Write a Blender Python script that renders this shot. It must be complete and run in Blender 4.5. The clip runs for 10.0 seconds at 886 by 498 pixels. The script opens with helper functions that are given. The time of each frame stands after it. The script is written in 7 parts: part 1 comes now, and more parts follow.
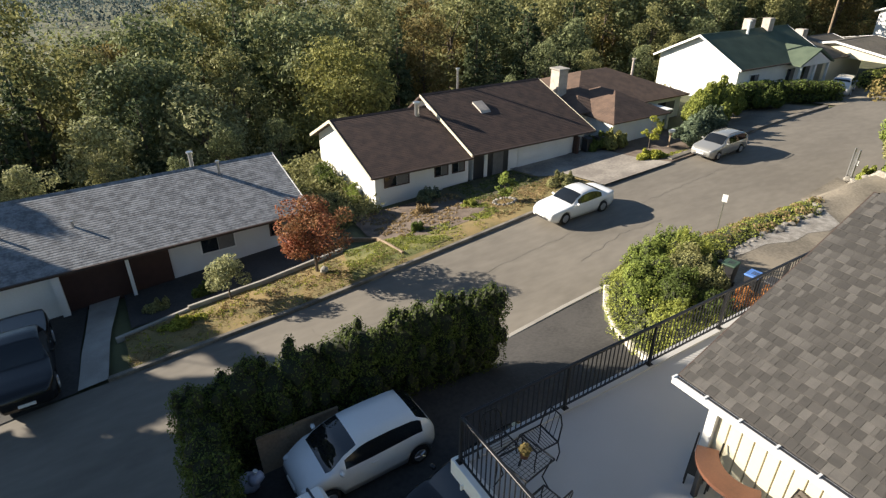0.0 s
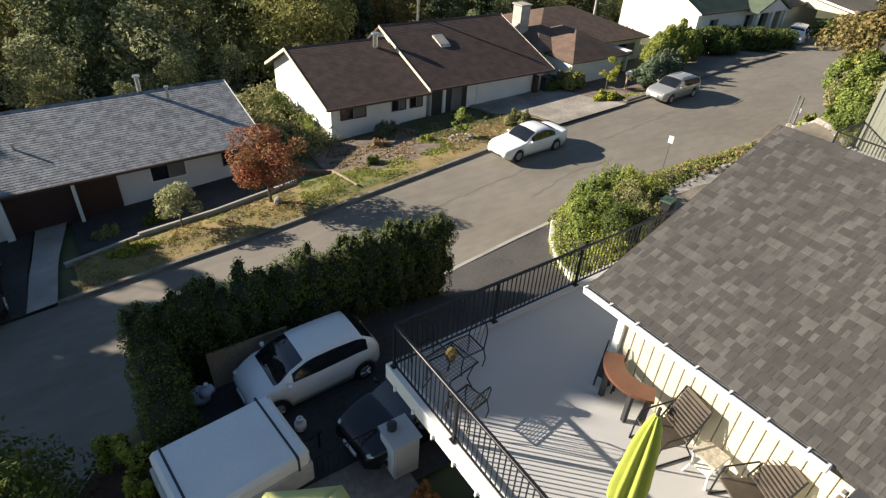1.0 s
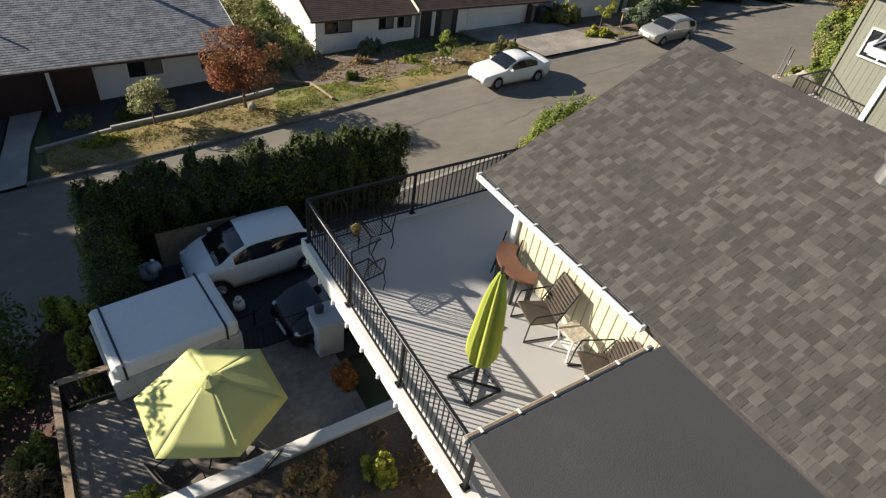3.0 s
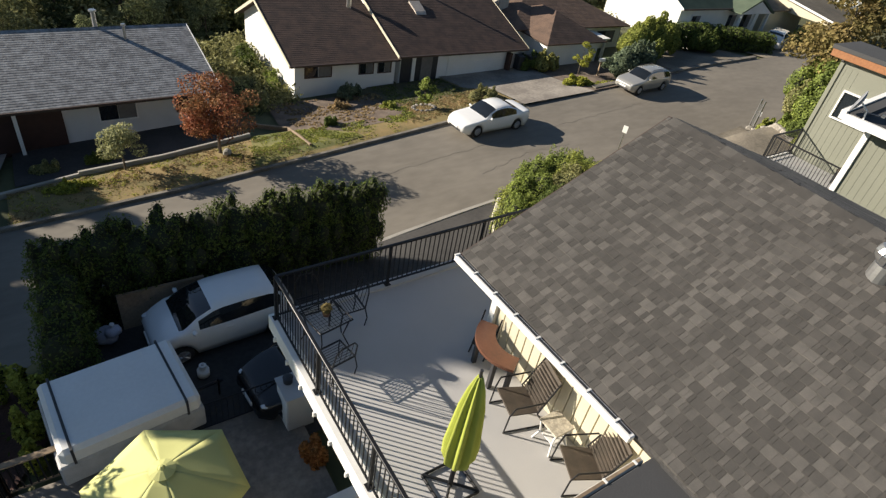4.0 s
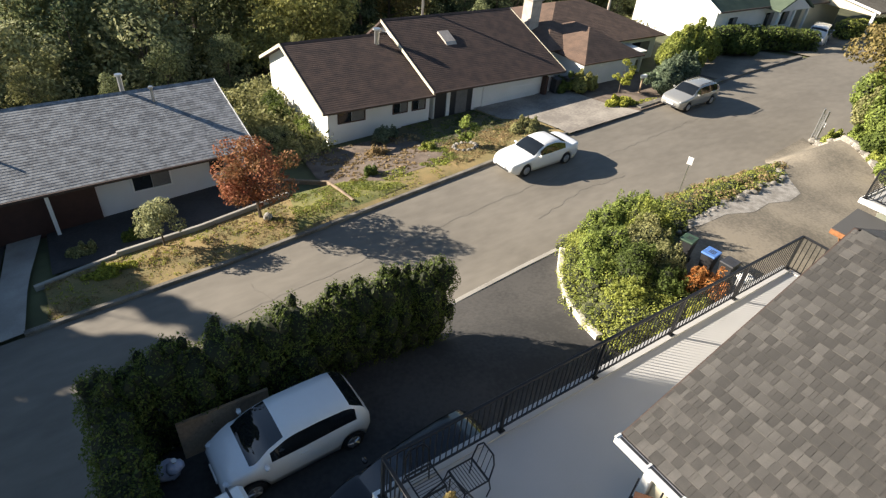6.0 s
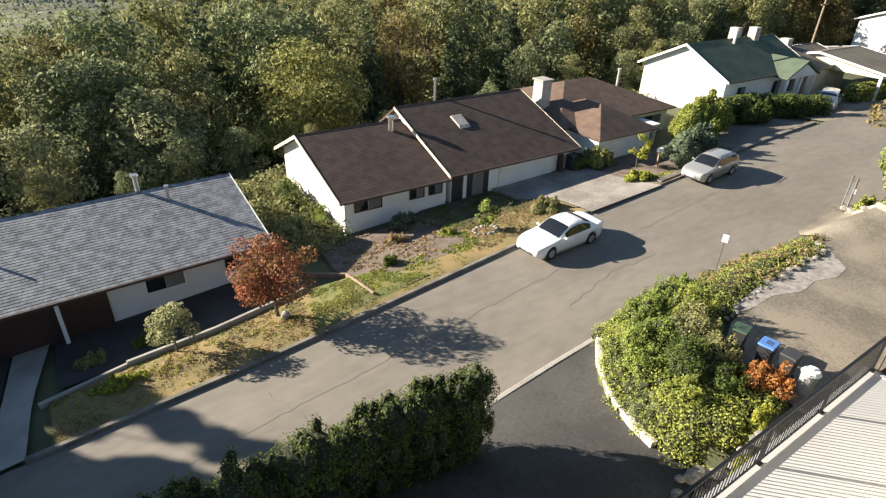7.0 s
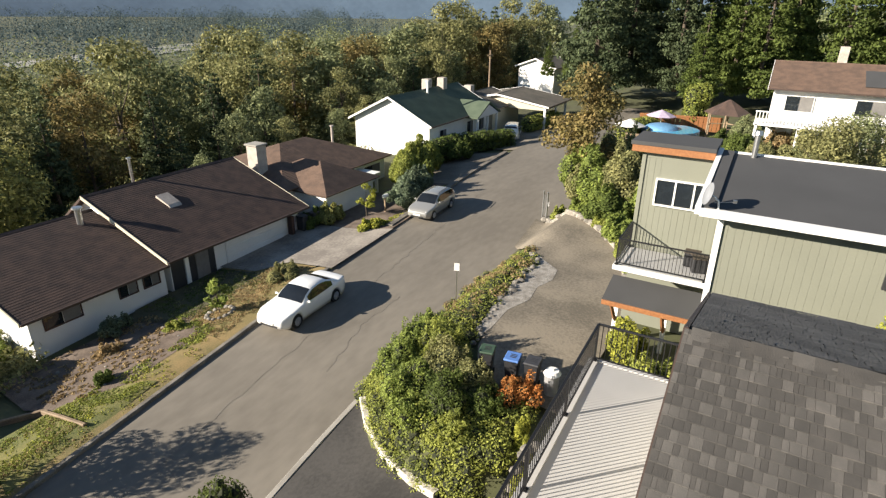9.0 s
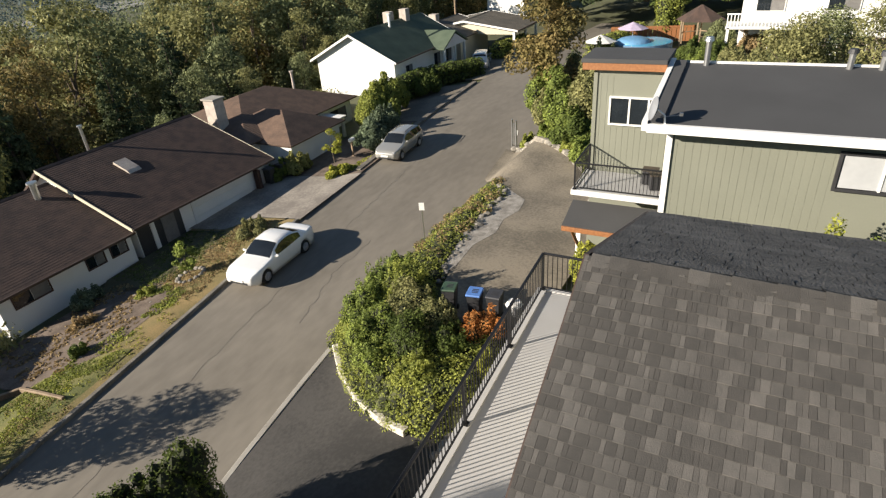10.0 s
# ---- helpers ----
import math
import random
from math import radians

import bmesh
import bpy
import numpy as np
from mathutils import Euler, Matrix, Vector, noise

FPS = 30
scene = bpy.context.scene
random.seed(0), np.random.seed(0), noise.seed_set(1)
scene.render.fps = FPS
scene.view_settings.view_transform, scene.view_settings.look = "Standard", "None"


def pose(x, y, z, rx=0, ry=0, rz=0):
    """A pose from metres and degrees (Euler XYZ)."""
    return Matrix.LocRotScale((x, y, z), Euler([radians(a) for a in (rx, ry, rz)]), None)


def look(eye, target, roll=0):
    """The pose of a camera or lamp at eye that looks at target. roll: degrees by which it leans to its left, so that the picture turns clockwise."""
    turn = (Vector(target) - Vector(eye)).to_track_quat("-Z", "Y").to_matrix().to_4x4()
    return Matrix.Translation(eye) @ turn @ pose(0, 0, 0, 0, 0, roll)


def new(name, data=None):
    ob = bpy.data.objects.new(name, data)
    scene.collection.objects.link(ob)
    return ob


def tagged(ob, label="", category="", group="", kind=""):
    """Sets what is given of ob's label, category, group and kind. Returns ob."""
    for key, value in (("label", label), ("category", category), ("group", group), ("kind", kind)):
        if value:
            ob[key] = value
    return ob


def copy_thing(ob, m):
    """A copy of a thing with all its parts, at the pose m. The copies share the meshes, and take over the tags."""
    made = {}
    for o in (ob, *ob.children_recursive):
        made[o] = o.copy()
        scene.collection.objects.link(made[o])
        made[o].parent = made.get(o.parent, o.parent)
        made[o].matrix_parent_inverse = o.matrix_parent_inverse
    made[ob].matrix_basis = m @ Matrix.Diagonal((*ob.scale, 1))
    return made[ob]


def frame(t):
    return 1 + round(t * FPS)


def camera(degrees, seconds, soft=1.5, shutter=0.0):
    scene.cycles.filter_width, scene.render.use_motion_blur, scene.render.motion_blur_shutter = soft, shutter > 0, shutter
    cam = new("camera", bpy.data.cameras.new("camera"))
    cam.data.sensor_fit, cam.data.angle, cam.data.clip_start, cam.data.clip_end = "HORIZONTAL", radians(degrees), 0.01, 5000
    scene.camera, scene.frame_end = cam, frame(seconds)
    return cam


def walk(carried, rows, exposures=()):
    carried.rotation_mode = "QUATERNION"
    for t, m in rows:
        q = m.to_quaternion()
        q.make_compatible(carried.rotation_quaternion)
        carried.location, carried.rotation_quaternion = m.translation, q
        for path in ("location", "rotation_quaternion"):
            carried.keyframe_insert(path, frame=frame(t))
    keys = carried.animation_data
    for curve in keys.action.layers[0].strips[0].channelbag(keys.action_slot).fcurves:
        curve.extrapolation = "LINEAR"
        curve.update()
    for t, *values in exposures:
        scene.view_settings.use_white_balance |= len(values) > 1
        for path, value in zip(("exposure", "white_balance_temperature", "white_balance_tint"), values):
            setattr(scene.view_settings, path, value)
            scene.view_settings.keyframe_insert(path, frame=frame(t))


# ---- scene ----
EXPOSURES = ((0.0, 1.42), (2.5, 1.17), (4.5, 0.97), (5.2, 1.22), (6.5, 1.72), (7.5, 1.75), (8.5, 1.36), (9.0, 1.32), (10.0, 1.06))
cam = camera(75.0, 10.0, soft=1.3)
PATH = [
    (0.0, pose(25.02, 18.54, 14.21, 61.62, -0.31, -31.61)),
    (0.5, pose(25.00, 18.24, 14.26, 56.91, 0.27, -34.09)),
    (1.0, pose(25.04, 17.72, 14.18, 55.91, -3.20, -34.16)),
    (1.5, pose(25.06, 17.18, 14.12, 57.67, 4.72, -34.72)),
    (1.8, pose(25.17, 16.76, 14.09, 61.12, 2.54, -35.63)),
    (2.0, pose(25.24, 16.46, 14.08, 56.35, -2.27, -35.18)),
    (2.5, pose(25.49, 15.88, 13.97, 50.74, -6.83, -30.37)),
    (2.7, pose(25.63, 15.83, 13.94, 49.63, -6.83, -31.26)),
    (3.8, pose(26.13, 16.29, 14.16, 52.19, -7.86, -32.41)),
    (4.0, pose(26.26, 16.60, 14.28, 53.22, -8.60, -32.78)),
    (4.5, pose(26.39, 17.33, 14.45, 54.64, -11.37, -32.96)),
    (5.0, pose(26.42, 18.21, 14.58, 54.15, -6.52, -33.31)),
    (5.2, pose(26.43, 18.50, 14.62, 54.09, -6.01, -33.22)),
    (6.3, pose(26.38, 20.41, 14.89, 53.23, -2.00, -33.63)),
    (6.5, pose(26.51, 20.73, 14.90, 53.47, 0.05, -34.03)),
    (7.0, pose(26.75, 21.51, 14.91, 60.67, -1.91, -33.67)),
    (7.5, pose(27.23, 21.85, 14.76, 61.82, 0.73, -36.00)),
    (8.0, pose(27.71, 21.84, 14.53, 61.42, 2.10, -49.21)),
    (8.5, pose(27.96, 21.90, 14.48, 61.00, 3.18, -59.54)),
    (9.0, pose(28.30, 21.73, 14.36, 67.26, -0.70, -60.47)),
    (9.5, pose(28.62, 21.36, 14.38, 61.51, 3.00, -60.03)),
    (10.0, pose(29.13, 20.74, 14.29, 60.97, 3.98, -63.38)),
]
walk(cam, PATH, EXPOSURES)

# ---- world and sun ----
SUN_AZ, SUN_EL = radians(-45), radians(21)
world = bpy.data.worlds.new("world")
scene.world = world
world.use_nodes = True
wn = world.node_tree
sky = wn.nodes.new("ShaderNodeTexSky")
sky.sky_type, sky.sun_disc = "NISHITA", False
sky.sun_elevation, sky.sun_rotation = SUN_EL, SUN_AZ
sky.air_density, sky.dust_density, sky.ozone_density = 1.0, 0.15, 2.0
wn.links.new(sky.outputs[0], wn.nodes["Background"].inputs[0])
wn.nodes["Background"].inputs[1].default_value = 0.05
sun = new("sun", bpy.data.lights.new("sun", "SUN"))
sun.data.energy, sun.data.angle, sun.data.color = 5.0, radians(0.5), (1.0, 0.90, 0.76)
sun.matrix_world = look((-60, 120, 60), (-60 + math.cos(SUN_EL), 120 - math.cos(SUN_EL), 60 - math.sqrt(2) * math.sin(SUN_EL)))


# ---- materials ----
def mat(name, col, rough=0.8, col2=None, scale=4.0, fine=40.0, amount=0.5, bump=0.2, metal=0.0, vary=0.0, stretch=(1, 1, 1), spec=None, island=False, skew=1.0):
    """A procedural surface: two colours mixed by coarse and fine noise, with bump; vary: brightness change from piece to piece."""
    m = bpy.data.materials.new(name)
    m.use_nodes = True
    t = m.node_tree
    n, l = t.nodes, t.links
    b = n["Principled BSDF"]
    b.inputs["Roughness"].default_value, b.inputs["Metallic"].default_value = rough, metal
    if spec is not None:
        b.inputs["Specular IOR Level"].default_value = spec
    col2 = col2 or tuple(c * 0.72 for c in col)
    co = n.new("ShaderNodeTexCoord")
    mp = n.new("ShaderNodeMapping")
    mp.inputs["Scale"].default_value = stretch
    l.new(co.outputs["Object"], mp.inputs[0])
    a = n.new("ShaderNodeTexNoise")
    a.inputs["Scale"].default_value, a.inputs["Detail"].default_value = scale, 4
    f = n.new("ShaderNodeTexNoise")
    f.inputs["Scale"].default_value, f.inputs["Detail"].default_value = fine, 3
    l.new(mp.outputs[0], a.inputs[0]); l.new(mp.outputs[0], f.inputs[0])
    mul = n.new("ShaderNodeMath"); mul.operation = "MULTIPLY_ADD"
    l.new(f.outputs[0], mul.inputs[0]); mul.inputs[1].default_value = 0.6
    l.new(a.outputs[0], mul.inputs[2])
    ramp = n.new("ShaderNodeMapRange")
    ramp.inputs[1].default_value, ramp.inputs[2].default_value = 0.8 - 0.3 / max(amount, 0.05) * 0.5, 0.8 + 0.3 / max(amount, 0.05) * 0.5
    l.new(mul.outputs[0], ramp.inputs[0])
    mix = n.new("ShaderNodeMix"); mix.data_type = "RGBA"
    mix.inputs[6].default_value, mix.inputs[7].default_value = (*col, 1), (*col2, 1)
    l.new(ramp.outputs[0], mix.inputs[0])
    out = mix.outputs[2]
    if vary:
        if island:
            g = n.new("ShaderNodeNewGeometry"); rnd = g.outputs["Random Per Island"]
        else:
            g = n.new("ShaderNodeObjectInfo"); rnd = g.outputs["Random"]
        mr = n.new("ShaderNodeMapRange")
        mr.inputs[3].default_value, mr.inputs[4].default_value = (1 - vary, 1 + vary) if skew == 1 else (1 - vary * 0.4, 1 + vary * 1.7)
        if skew != 1:
            pw = n.new("ShaderNodeMath"); pw.operation = "POWER"; pw.inputs[1].default_value = skew
            l.new(rnd, pw.inputs[0]); rnd = pw.outputs[0]
        l.new(rnd, mr.inputs[0])
        vm = n.new("ShaderNodeVectorMath"); vm.operation = "SCALE"
        l.new(out, vm.inputs[0]); l.new(mr.outputs[0], vm.inputs["Scale"])
        out = vm.outputs[0]
    l.new(out, b.inputs["Base Color"])
    if bump:
        bp = n.new("ShaderNodeBump")
        bp.inputs["Strength"].default_value, bp.inputs["Distance"].default_value = bump, 0.02
        l.new(f.outputs[0], bp.inputs["Height"]); l.new(bp.outputs[0], b.inputs["Normal"])
    return m


def leafmat(name, col, col2, rough=0.8, vary=0.4):
    m = mat(name, col, rough, col2, scale=0.8, fine=3.0, amount=0.9, bump=0.0, vary=vary, island=True)
    b = m.node_tree.nodes["Principled BSDF"]
    b.inputs["Specular IOR Level"].default_value = 0.25
    t = m.node_tree.nodes.new("ShaderNodeBsdfTranslucent")
    s = m.node_tree.nodes.new("ShaderNodeMixShader")
    s.inputs[0].default_value = 0.3
    src = b.inputs["Base Color"].links[0].from_socket
    l = m.node_tree.links
    l.new(src, t.inputs[0]); l.new(b.outputs[0], s.inputs[1]); l.new(t.outputs[0], s.inputs[2])
    l.new(s.outputs[0], m.node_tree.nodes["Material Output"].inputs[0])
    return m


def glassmat(name, tint=(0.02, 0.025, 0.03), rough=0.05):
    m = mat(name, tint, rough, bump=0, spec=0.8)
    return m


M = {}
M["asphalt"] = mat("asphalt", (0.20, 0.178, 0.146), 0.85, (0.142, 0.126, 0.103), 0.22, 2.2, 0.75, 0.25, stretch=(0.5, 1.2, 1))
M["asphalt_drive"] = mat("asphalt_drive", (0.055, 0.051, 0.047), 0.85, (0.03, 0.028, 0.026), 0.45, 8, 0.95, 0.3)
M["asphalt_old"] = mat("asphalt_old", (0.24, 0.205, 0.155), 0.9, (0.125, 0.108, 0.083), 0.45, 9, 0.95, 0.45)
M["concrete"] = mat("concrete", (0.38, 0.36, 0.32), 0.85, (0.26, 0.24, 0.21), 1.2, 30, 0.6, 0.2)
M["stained"] = mat("stained_concrete", (0.30, 0.27, 0.23), 0.9, (0.17, 0.15, 0.13), 0.6, 7, 0.95, 0.3)
M["kerb"] = mat("kerb", (0.23, 0.205, 0.17), 0.9, (0.10, 0.09, 0.075), 1.5, 25, 0.8, 0.3)
M["soil"] = mat("soil", (0.17, 0.13, 0.10), 0.95, (0.075, 0.055, 0.042), 1.2, 14, 0.8, 0.6)
M["lawn"] = mat("lawn", (0.20, 0.18, 0.06), 0.95, (0.10, 0.12, 0.035), 0.5, 18, 0.9, 0.6)
M["drylawn"] = mat("drylawn", (0.27, 0.19, 0.08), 0.95, (0.15, 0.13, 0.05), 0.7, 18, 0.9, 0.6)
# shade-grown grass, darkened further to carry the bungalow's shadow in its colour
M["darklawn"] = mat("lawn_shade_tint", (0.105, 0.095, 0.045), 0.95, (0.06, 0.055, 0.03), 0.8, 12, 0.95, 0.6)
M["wild"] = mat("wild", (0.10, 0.11, 0.045), 0.95, (0.06, 0.06, 0.03), 0.08, 1.0, 0.9, 0.3)
M["mulch"] = mat("mulch", (0.085, 0.04, 0.03), 0.95, (0.04, 0.021, 0.017), 2.0, 22, 0.8, 0.8)
M["white"] = mat("white_paint", (0.80, 0.79, 0.76), 0.6, (0.70, 0.69, 0.66), 0.8, 12, 0.5, 0.05)
M["stucco"] = mat("stucco", (0.80, 0.79, 0.76), 0.85, (0.70, 0.69, 0.66), 0.7, 60, 0.5, 0.15)
M["brownroof"] = mat("brown_shingle", (0.080, 0.049, 0.038), 0.9, (0.044, 0.029, 0.024), 1.6, 18, 0.9, 0.5)
M["brownroof2"] = mat("tan_brown_shingle", (0.155, 0.098, 0.069), 0.9, (0.098, 0.064, 0.047), 1.6, 18, 0.9, 0.5)
M["greyroof"] = mat("grey_shingle", (0.27, 0.28, 0.29), 0.85, (0.13, 0.135, 0.145), 2.5, 9, 0.95, 0.4)
M["greenroof"] = mat("green_shingle", (0.10, 0.13, 0.085), 0.85, (0.06, 0.085, 0.055), 0.8, 25, 0.7, 0.3)
M["oldroof"] = mat("old_grey_brown_shingle", (0.15, 0.13, 0.10), 0.9, (0.09, 0.08, 0.065), 0.8, 25, 0.7, 0.3)
M["shingle"] = mat("weathered_shingle", (0.070, 0.064, 0.058), 0.92, (0.049, 0.046, 0.042), 6, 90, 0.6, 0.4, vary=0.42, skew=2.0)
M["shingle_stuff"] = mat("weathered_shingle_rest", (0.070, 0.064, 0.058), 0.92, (0.049, 0.046, 0.042), 6, 90, 0.6, 0.4, vary=0.42, island=True, skew=2.0)
M["oldshingle"] = mat("worn_dark_shingle", (0.075, 0.07, 0.066), 0.9, (0.04, 0.038, 0.036), 1.5, 30, 0.9, 0.6)
M["membrane"] = mat("roof_membrane", (0.062, 0.062, 0.063), 0.85, (0.047, 0.047, 0.048), 0.6, 60, 0.6, 0.15)
M["cream"] = mat("cream_siding", (0.60, 0.55, 0.41), 0.6, (0.53, 0.48, 0.36), 0.8, 20, 0.5, 0.08)
M["sage"] = mat("sage_siding", (0.195, 0.20, 0.158), 0.65, (0.17, 0.175, 0.138), 0.8, 20, 0.5, 0.08)
M["cedar"] = mat("cedar", (0.32, 0.14, 0.055), 0.5, (0.22, 0.09, 0.036), 1.5, 12, 0.7, 0.15, stretch=(1, 8, 8))
M["wood"] = mat("weathered_wood", (0.30, 0.22, 0.14), 0.8, (0.18, 0.13, 0.085), 1.5, 14, 0.8, 0.3)
M["barn"] = mat("dark_red_door", (0.065, 0.03, 0.022), 0.6, bump=0.1)
M["iron"] = mat("black_iron", (0.018, 0.018, 0.02), 0.45, bump=0.05, metal=0.3)
M["deck"] = mat("deck_vinyl", (0.46, 0.452, 0.445), 0.7, (0.40, 0.393, 0.387), 0.7, 60, 0.5, 0.08)
M["gutter_brown"] = mat("brown_gutter", (0.07, 0.045, 0.035), 0.6, bump=0.05)
M["glass"] = glassmat("dark_glass")
M["steel"] = mat("galvanised", (0.55, 0.55, 0.55), 0.35, bump=0.05, metal=0.9)
M["tyre"] = mat("tyre_rubber", (0.02, 0.02, 0.02), 0.85, bump=0.1)
M["darkplastic"] = mat("dark_plastic", (0.035, 0.035, 0.038), 0.5, bump=0.05)


# ---- building helpers ----
def part(name, bm, material, parent=None, label="", smooth=False):
    me = bpy.data.meshes.new(name)
    bm.to_mesh(me)
    bm.free()
    if smooth:
        for p in me.polygons:
            p.use_smooth = True
    for mm in (material if isinstance(material, (list, tuple)) else [material]):
        me.materials.append(mm)
    ob = new(name, me)
    if parent is not None:
        ob.parent = parent
    if label:
        ob["label"] = label
    return ob


def empty(name, loc=(0, 0, 0), rz=0.0, label="", category="", group="", kind=""):
    ob = new(name)
    ob.empty_display_size = 0.2
    ob.matrix_world = pose(*loc, 0, 0, rz)
    return tagged(ob, label, category, group, kind)


def B():
    return bmesh.new()


def box(bm, x0, y0, z0, x1, y1, z1, bevel=0.0, m=None, mi=0):
    r = bmesh.ops.create_cube(bm, size=1.0)
    vs = r["verts"]
    bmesh.ops.scale(bm, vec=(x1 - x0, y1 - y0, z1 - z0), verts=vs)
    bmesh.ops.translate(bm, vec=((x0 + x1) / 2, (y0 + y1) / 2, (z0 + z1) / 2), verts=vs)
    if bevel:
        es = list({e for v in vs for e in v.link_edges})
        r = bmesh.ops.bevel(bm, geom=es, offset=bevel, segments=1, affect="EDGES", profile=0.5)
        vs = list({v for f in r["faces"] for v in f.verts} | {v for v in vs if v.is_valid})
    if mi:
        for f in {f for v in vs for f in v.link_faces}:
            f.material_index = mi
    if m is not None:
        bmesh.ops.transform(bm, matrix=m, verts=vs)
    return vs


def prism(bm, pts, axis, a, b, mi=0):
    """Extrudes a 2D outline along an axis from a to b: axis 'z' takes (x, y), 'y' takes (x, z), 'x' takes (y, z)."""
    def at(p, h):
        return {"z": (p[0], p[1], h), "y": (p[0], h, p[1]), "x": (h, p[0], p[1])}[axis]
    lo = [bm.verts.new(at(p, a)) for p in pts]
    hi = [bm.verts.new(at(p, b)) for p in pts]
    n = len(pts)
    fs = [bm.faces.new(lo), bm.faces.new(hi)] + [bm.faces.new((lo[i], lo[(i + 1) % n], hi[(i + 1) % n], hi[i])) for i in range(n)]
    for f in fs:
        f.material_index = mi
    bmesh.ops.recalc_face_normals(bm, faces=fs)
    return lo + hi


def slab(bm, quad, thick, mi=0):
    """A flat four-cornered plate with thickness below it."""
    q = [Vector(p) for p in quad]
    nrm = (q[1] - q[0]).cross(q[3] - q[0]).normalized()
    if nrm.z < 0:
        nrm = -nrm
    top = [bm.verts.new(p) for p in q]
    bot = [bm.verts.new(p - nrm * thick) for p in q]
    k = len(q)
    fs = [bm.faces.new(top), bm.faces.new(bot[::-1])] + [bm.faces.new((top[i], bot[i], bot[(i + 1) % k], top[(i + 1) % k])) for i in range(k)]
    for f in fs:
        f.material_index = mi
    bmesh.ops.recalc_face_normals(bm, faces=fs)
    return top + bot


def cyl(bm, p0, p1, r0, r1=None, seg=8, mi=0):
    """A round bar from p0 to p1."""
    p0, p1 = Vector(p0), Vector(p1)
    r1 = r0 if r1 is None else r1
    d = p1 - p0
    m = Matrix.Translation((p0 + p1) / 2) @ d.to_track_quat("Z", "Y").to_matrix().to_4x4()
    r = bmesh.ops.create_cone(bm, cap_ends=True, segments=seg, radius1=r0, radius2=max(r1, 1e-4), depth=d.length, matrix=m)
    if mi:
        for f in {f for v in r["verts"] for f in v.link_faces}:
            f.material_index = mi
    return r["verts"]


def tube(bm, pts, r, seg=6):
    for a, b in zip(pts[:-1], pts[1:]):
        cyl(bm, a, b, r, r, seg)


def ball(bm, c, r, sub=1, scale=(1, 1, 1), jitter=0.0, rnd=random):
    v = bmesh.ops.create_icosphere(bm, subdivisions=sub, radius=1.0)["verts"]
    for q in v:
        k = 1 + rnd.uniform(-jitter, jitter)
        q.co = Vector((c[0] + q.co.x * r * scale[0] * k, c[1] + q.co.y * r * scale[1] * k, c[2] + q.co.z * r * scale[2] * k))
    return v


def sm(a, b, x):
    t = np.clip((x - a) / (b - a), 0, 1)
    return t * t * (3 - 2 * t)


# ---- the ground ----
def road_z(x):
    return np.interp(x, (-400, -60, 10, 22, 30, 38, 44, 50, 60, 72, 80, 95, 140, 400), (-60, -8, -1.0, -0.35, 0.05, 0.5, 0.85, 1.05, 1.35, 1.7, 1.8, 1.7, 2.6, 6))


def bank_edge(y):
    """Where the planted bank begins beside the lower drive."""
    return np.interp(y, (25.6, 26.4, 27.3, 28.6, 30.0, 31.7, 32.75), (40.4, 39.4, 38.9, 39.2, 39.9, 41.2, 42.3))


def ground_z(x, y):
    x, y = np.asarray(x, float), np.asarray(y, float)
    zr = road_z(x)
    far = zr + 0.12 * sm(40.2, 41.0, y) - 0.12 * np.clip(y - 40.8, 0, 7) - 0.42 * np.clip(y - 57, 0, 30) - 0.12 * np.clip(y - 87, 0, 60) - 0.02 * np.clip(y - 147, 0, 800)
    # near side: banks and house plots
    y0 = np.interp(x, (20, 24, 30, 37, 41, 44, 58, 62, 100), (29.0, 31.0, 32.0, 33.2, 33.3, 33.7, 33.4, 33.0, 33.5))
    low = np.interp(x, (-50, 10, 22, 25, 33, 38, 42), (-8, -1.0, 0.9, 2.1, 2.1, 1.85, 1.8))
    wl = np.interp(x, (20, 24, 32, 35, 38), (4.0, 1.4, 1.6, 4.0, 6.5))
    high = np.interp(x, (40, 46, 54, 60, 75, 90, 120), (3.0, 3.1, 2.7, 2.8, 2.7, 2.4, 3.2))
    wh = np.interp(x, (41, 54, 60), (3.2, 2.6, 1.8))
    edge = bank_edge(y)
    k = sm(edge, edge + 0.7, x)
    near = zr + (low - zr) * sm(0, 1, (y0 - y) / wl) * (1 - k) + (high - zr) * sm(0, 1, (y0 - y) / wh) * k
    near = near + 0.05 * np.clip(16 - y, 0, 60)
    z = np.where(y > 36, far, near)
    return z


def grid_axis(lo, hi, fine0, fine1, step):
    a = list(np.arange(fine0, fine1 + 1e-6, step))
    s, v = step, fine0
    left = []
    while v > lo:
        s *= 1.25; v -= s; left.append(v)
    s, v, right = step, fine1, []
    while v < hi:
        s *= 1.25; v += s; right.append(v)
    return np.array(left[::-1] + a + right)


def sheet(name, X, Y, fz, material, keep=None, thick=0.0, label="", category="", kind="structure", parent=None):
    """A surface over the plan points X x Y at the height fz(x, y)."""
    bm = B()
    gx, gy = np.meshgrid(X, Y, indexing="ij")
    z = fz(gx, gy)
    vs = [[bm.verts.new((gx[i, j], gy[i, j], z[i, j])) for j in range(len(Y))] for i in range(len(X))]
    for i in range(len(X) - 1):
        for j in range(len(Y) - 1):
            if keep is None or keep((gx[i, j] + gx[i + 1, j]) / 2, (gy[i, j] + gy[i, j + 1]) / 2):
                bm.faces.new((vs[i][j], vs[i + 1][j], vs[i + 1][j + 1], vs[i][j + 1]))
    bmesh.ops.delete(bm, geom=[v for v in bm.verts if not v.link_faces], context="VERTS")
    ob = part(name, bm, material, parent, smooth=True)
    return tagged(ob, label, category, kind=kind)


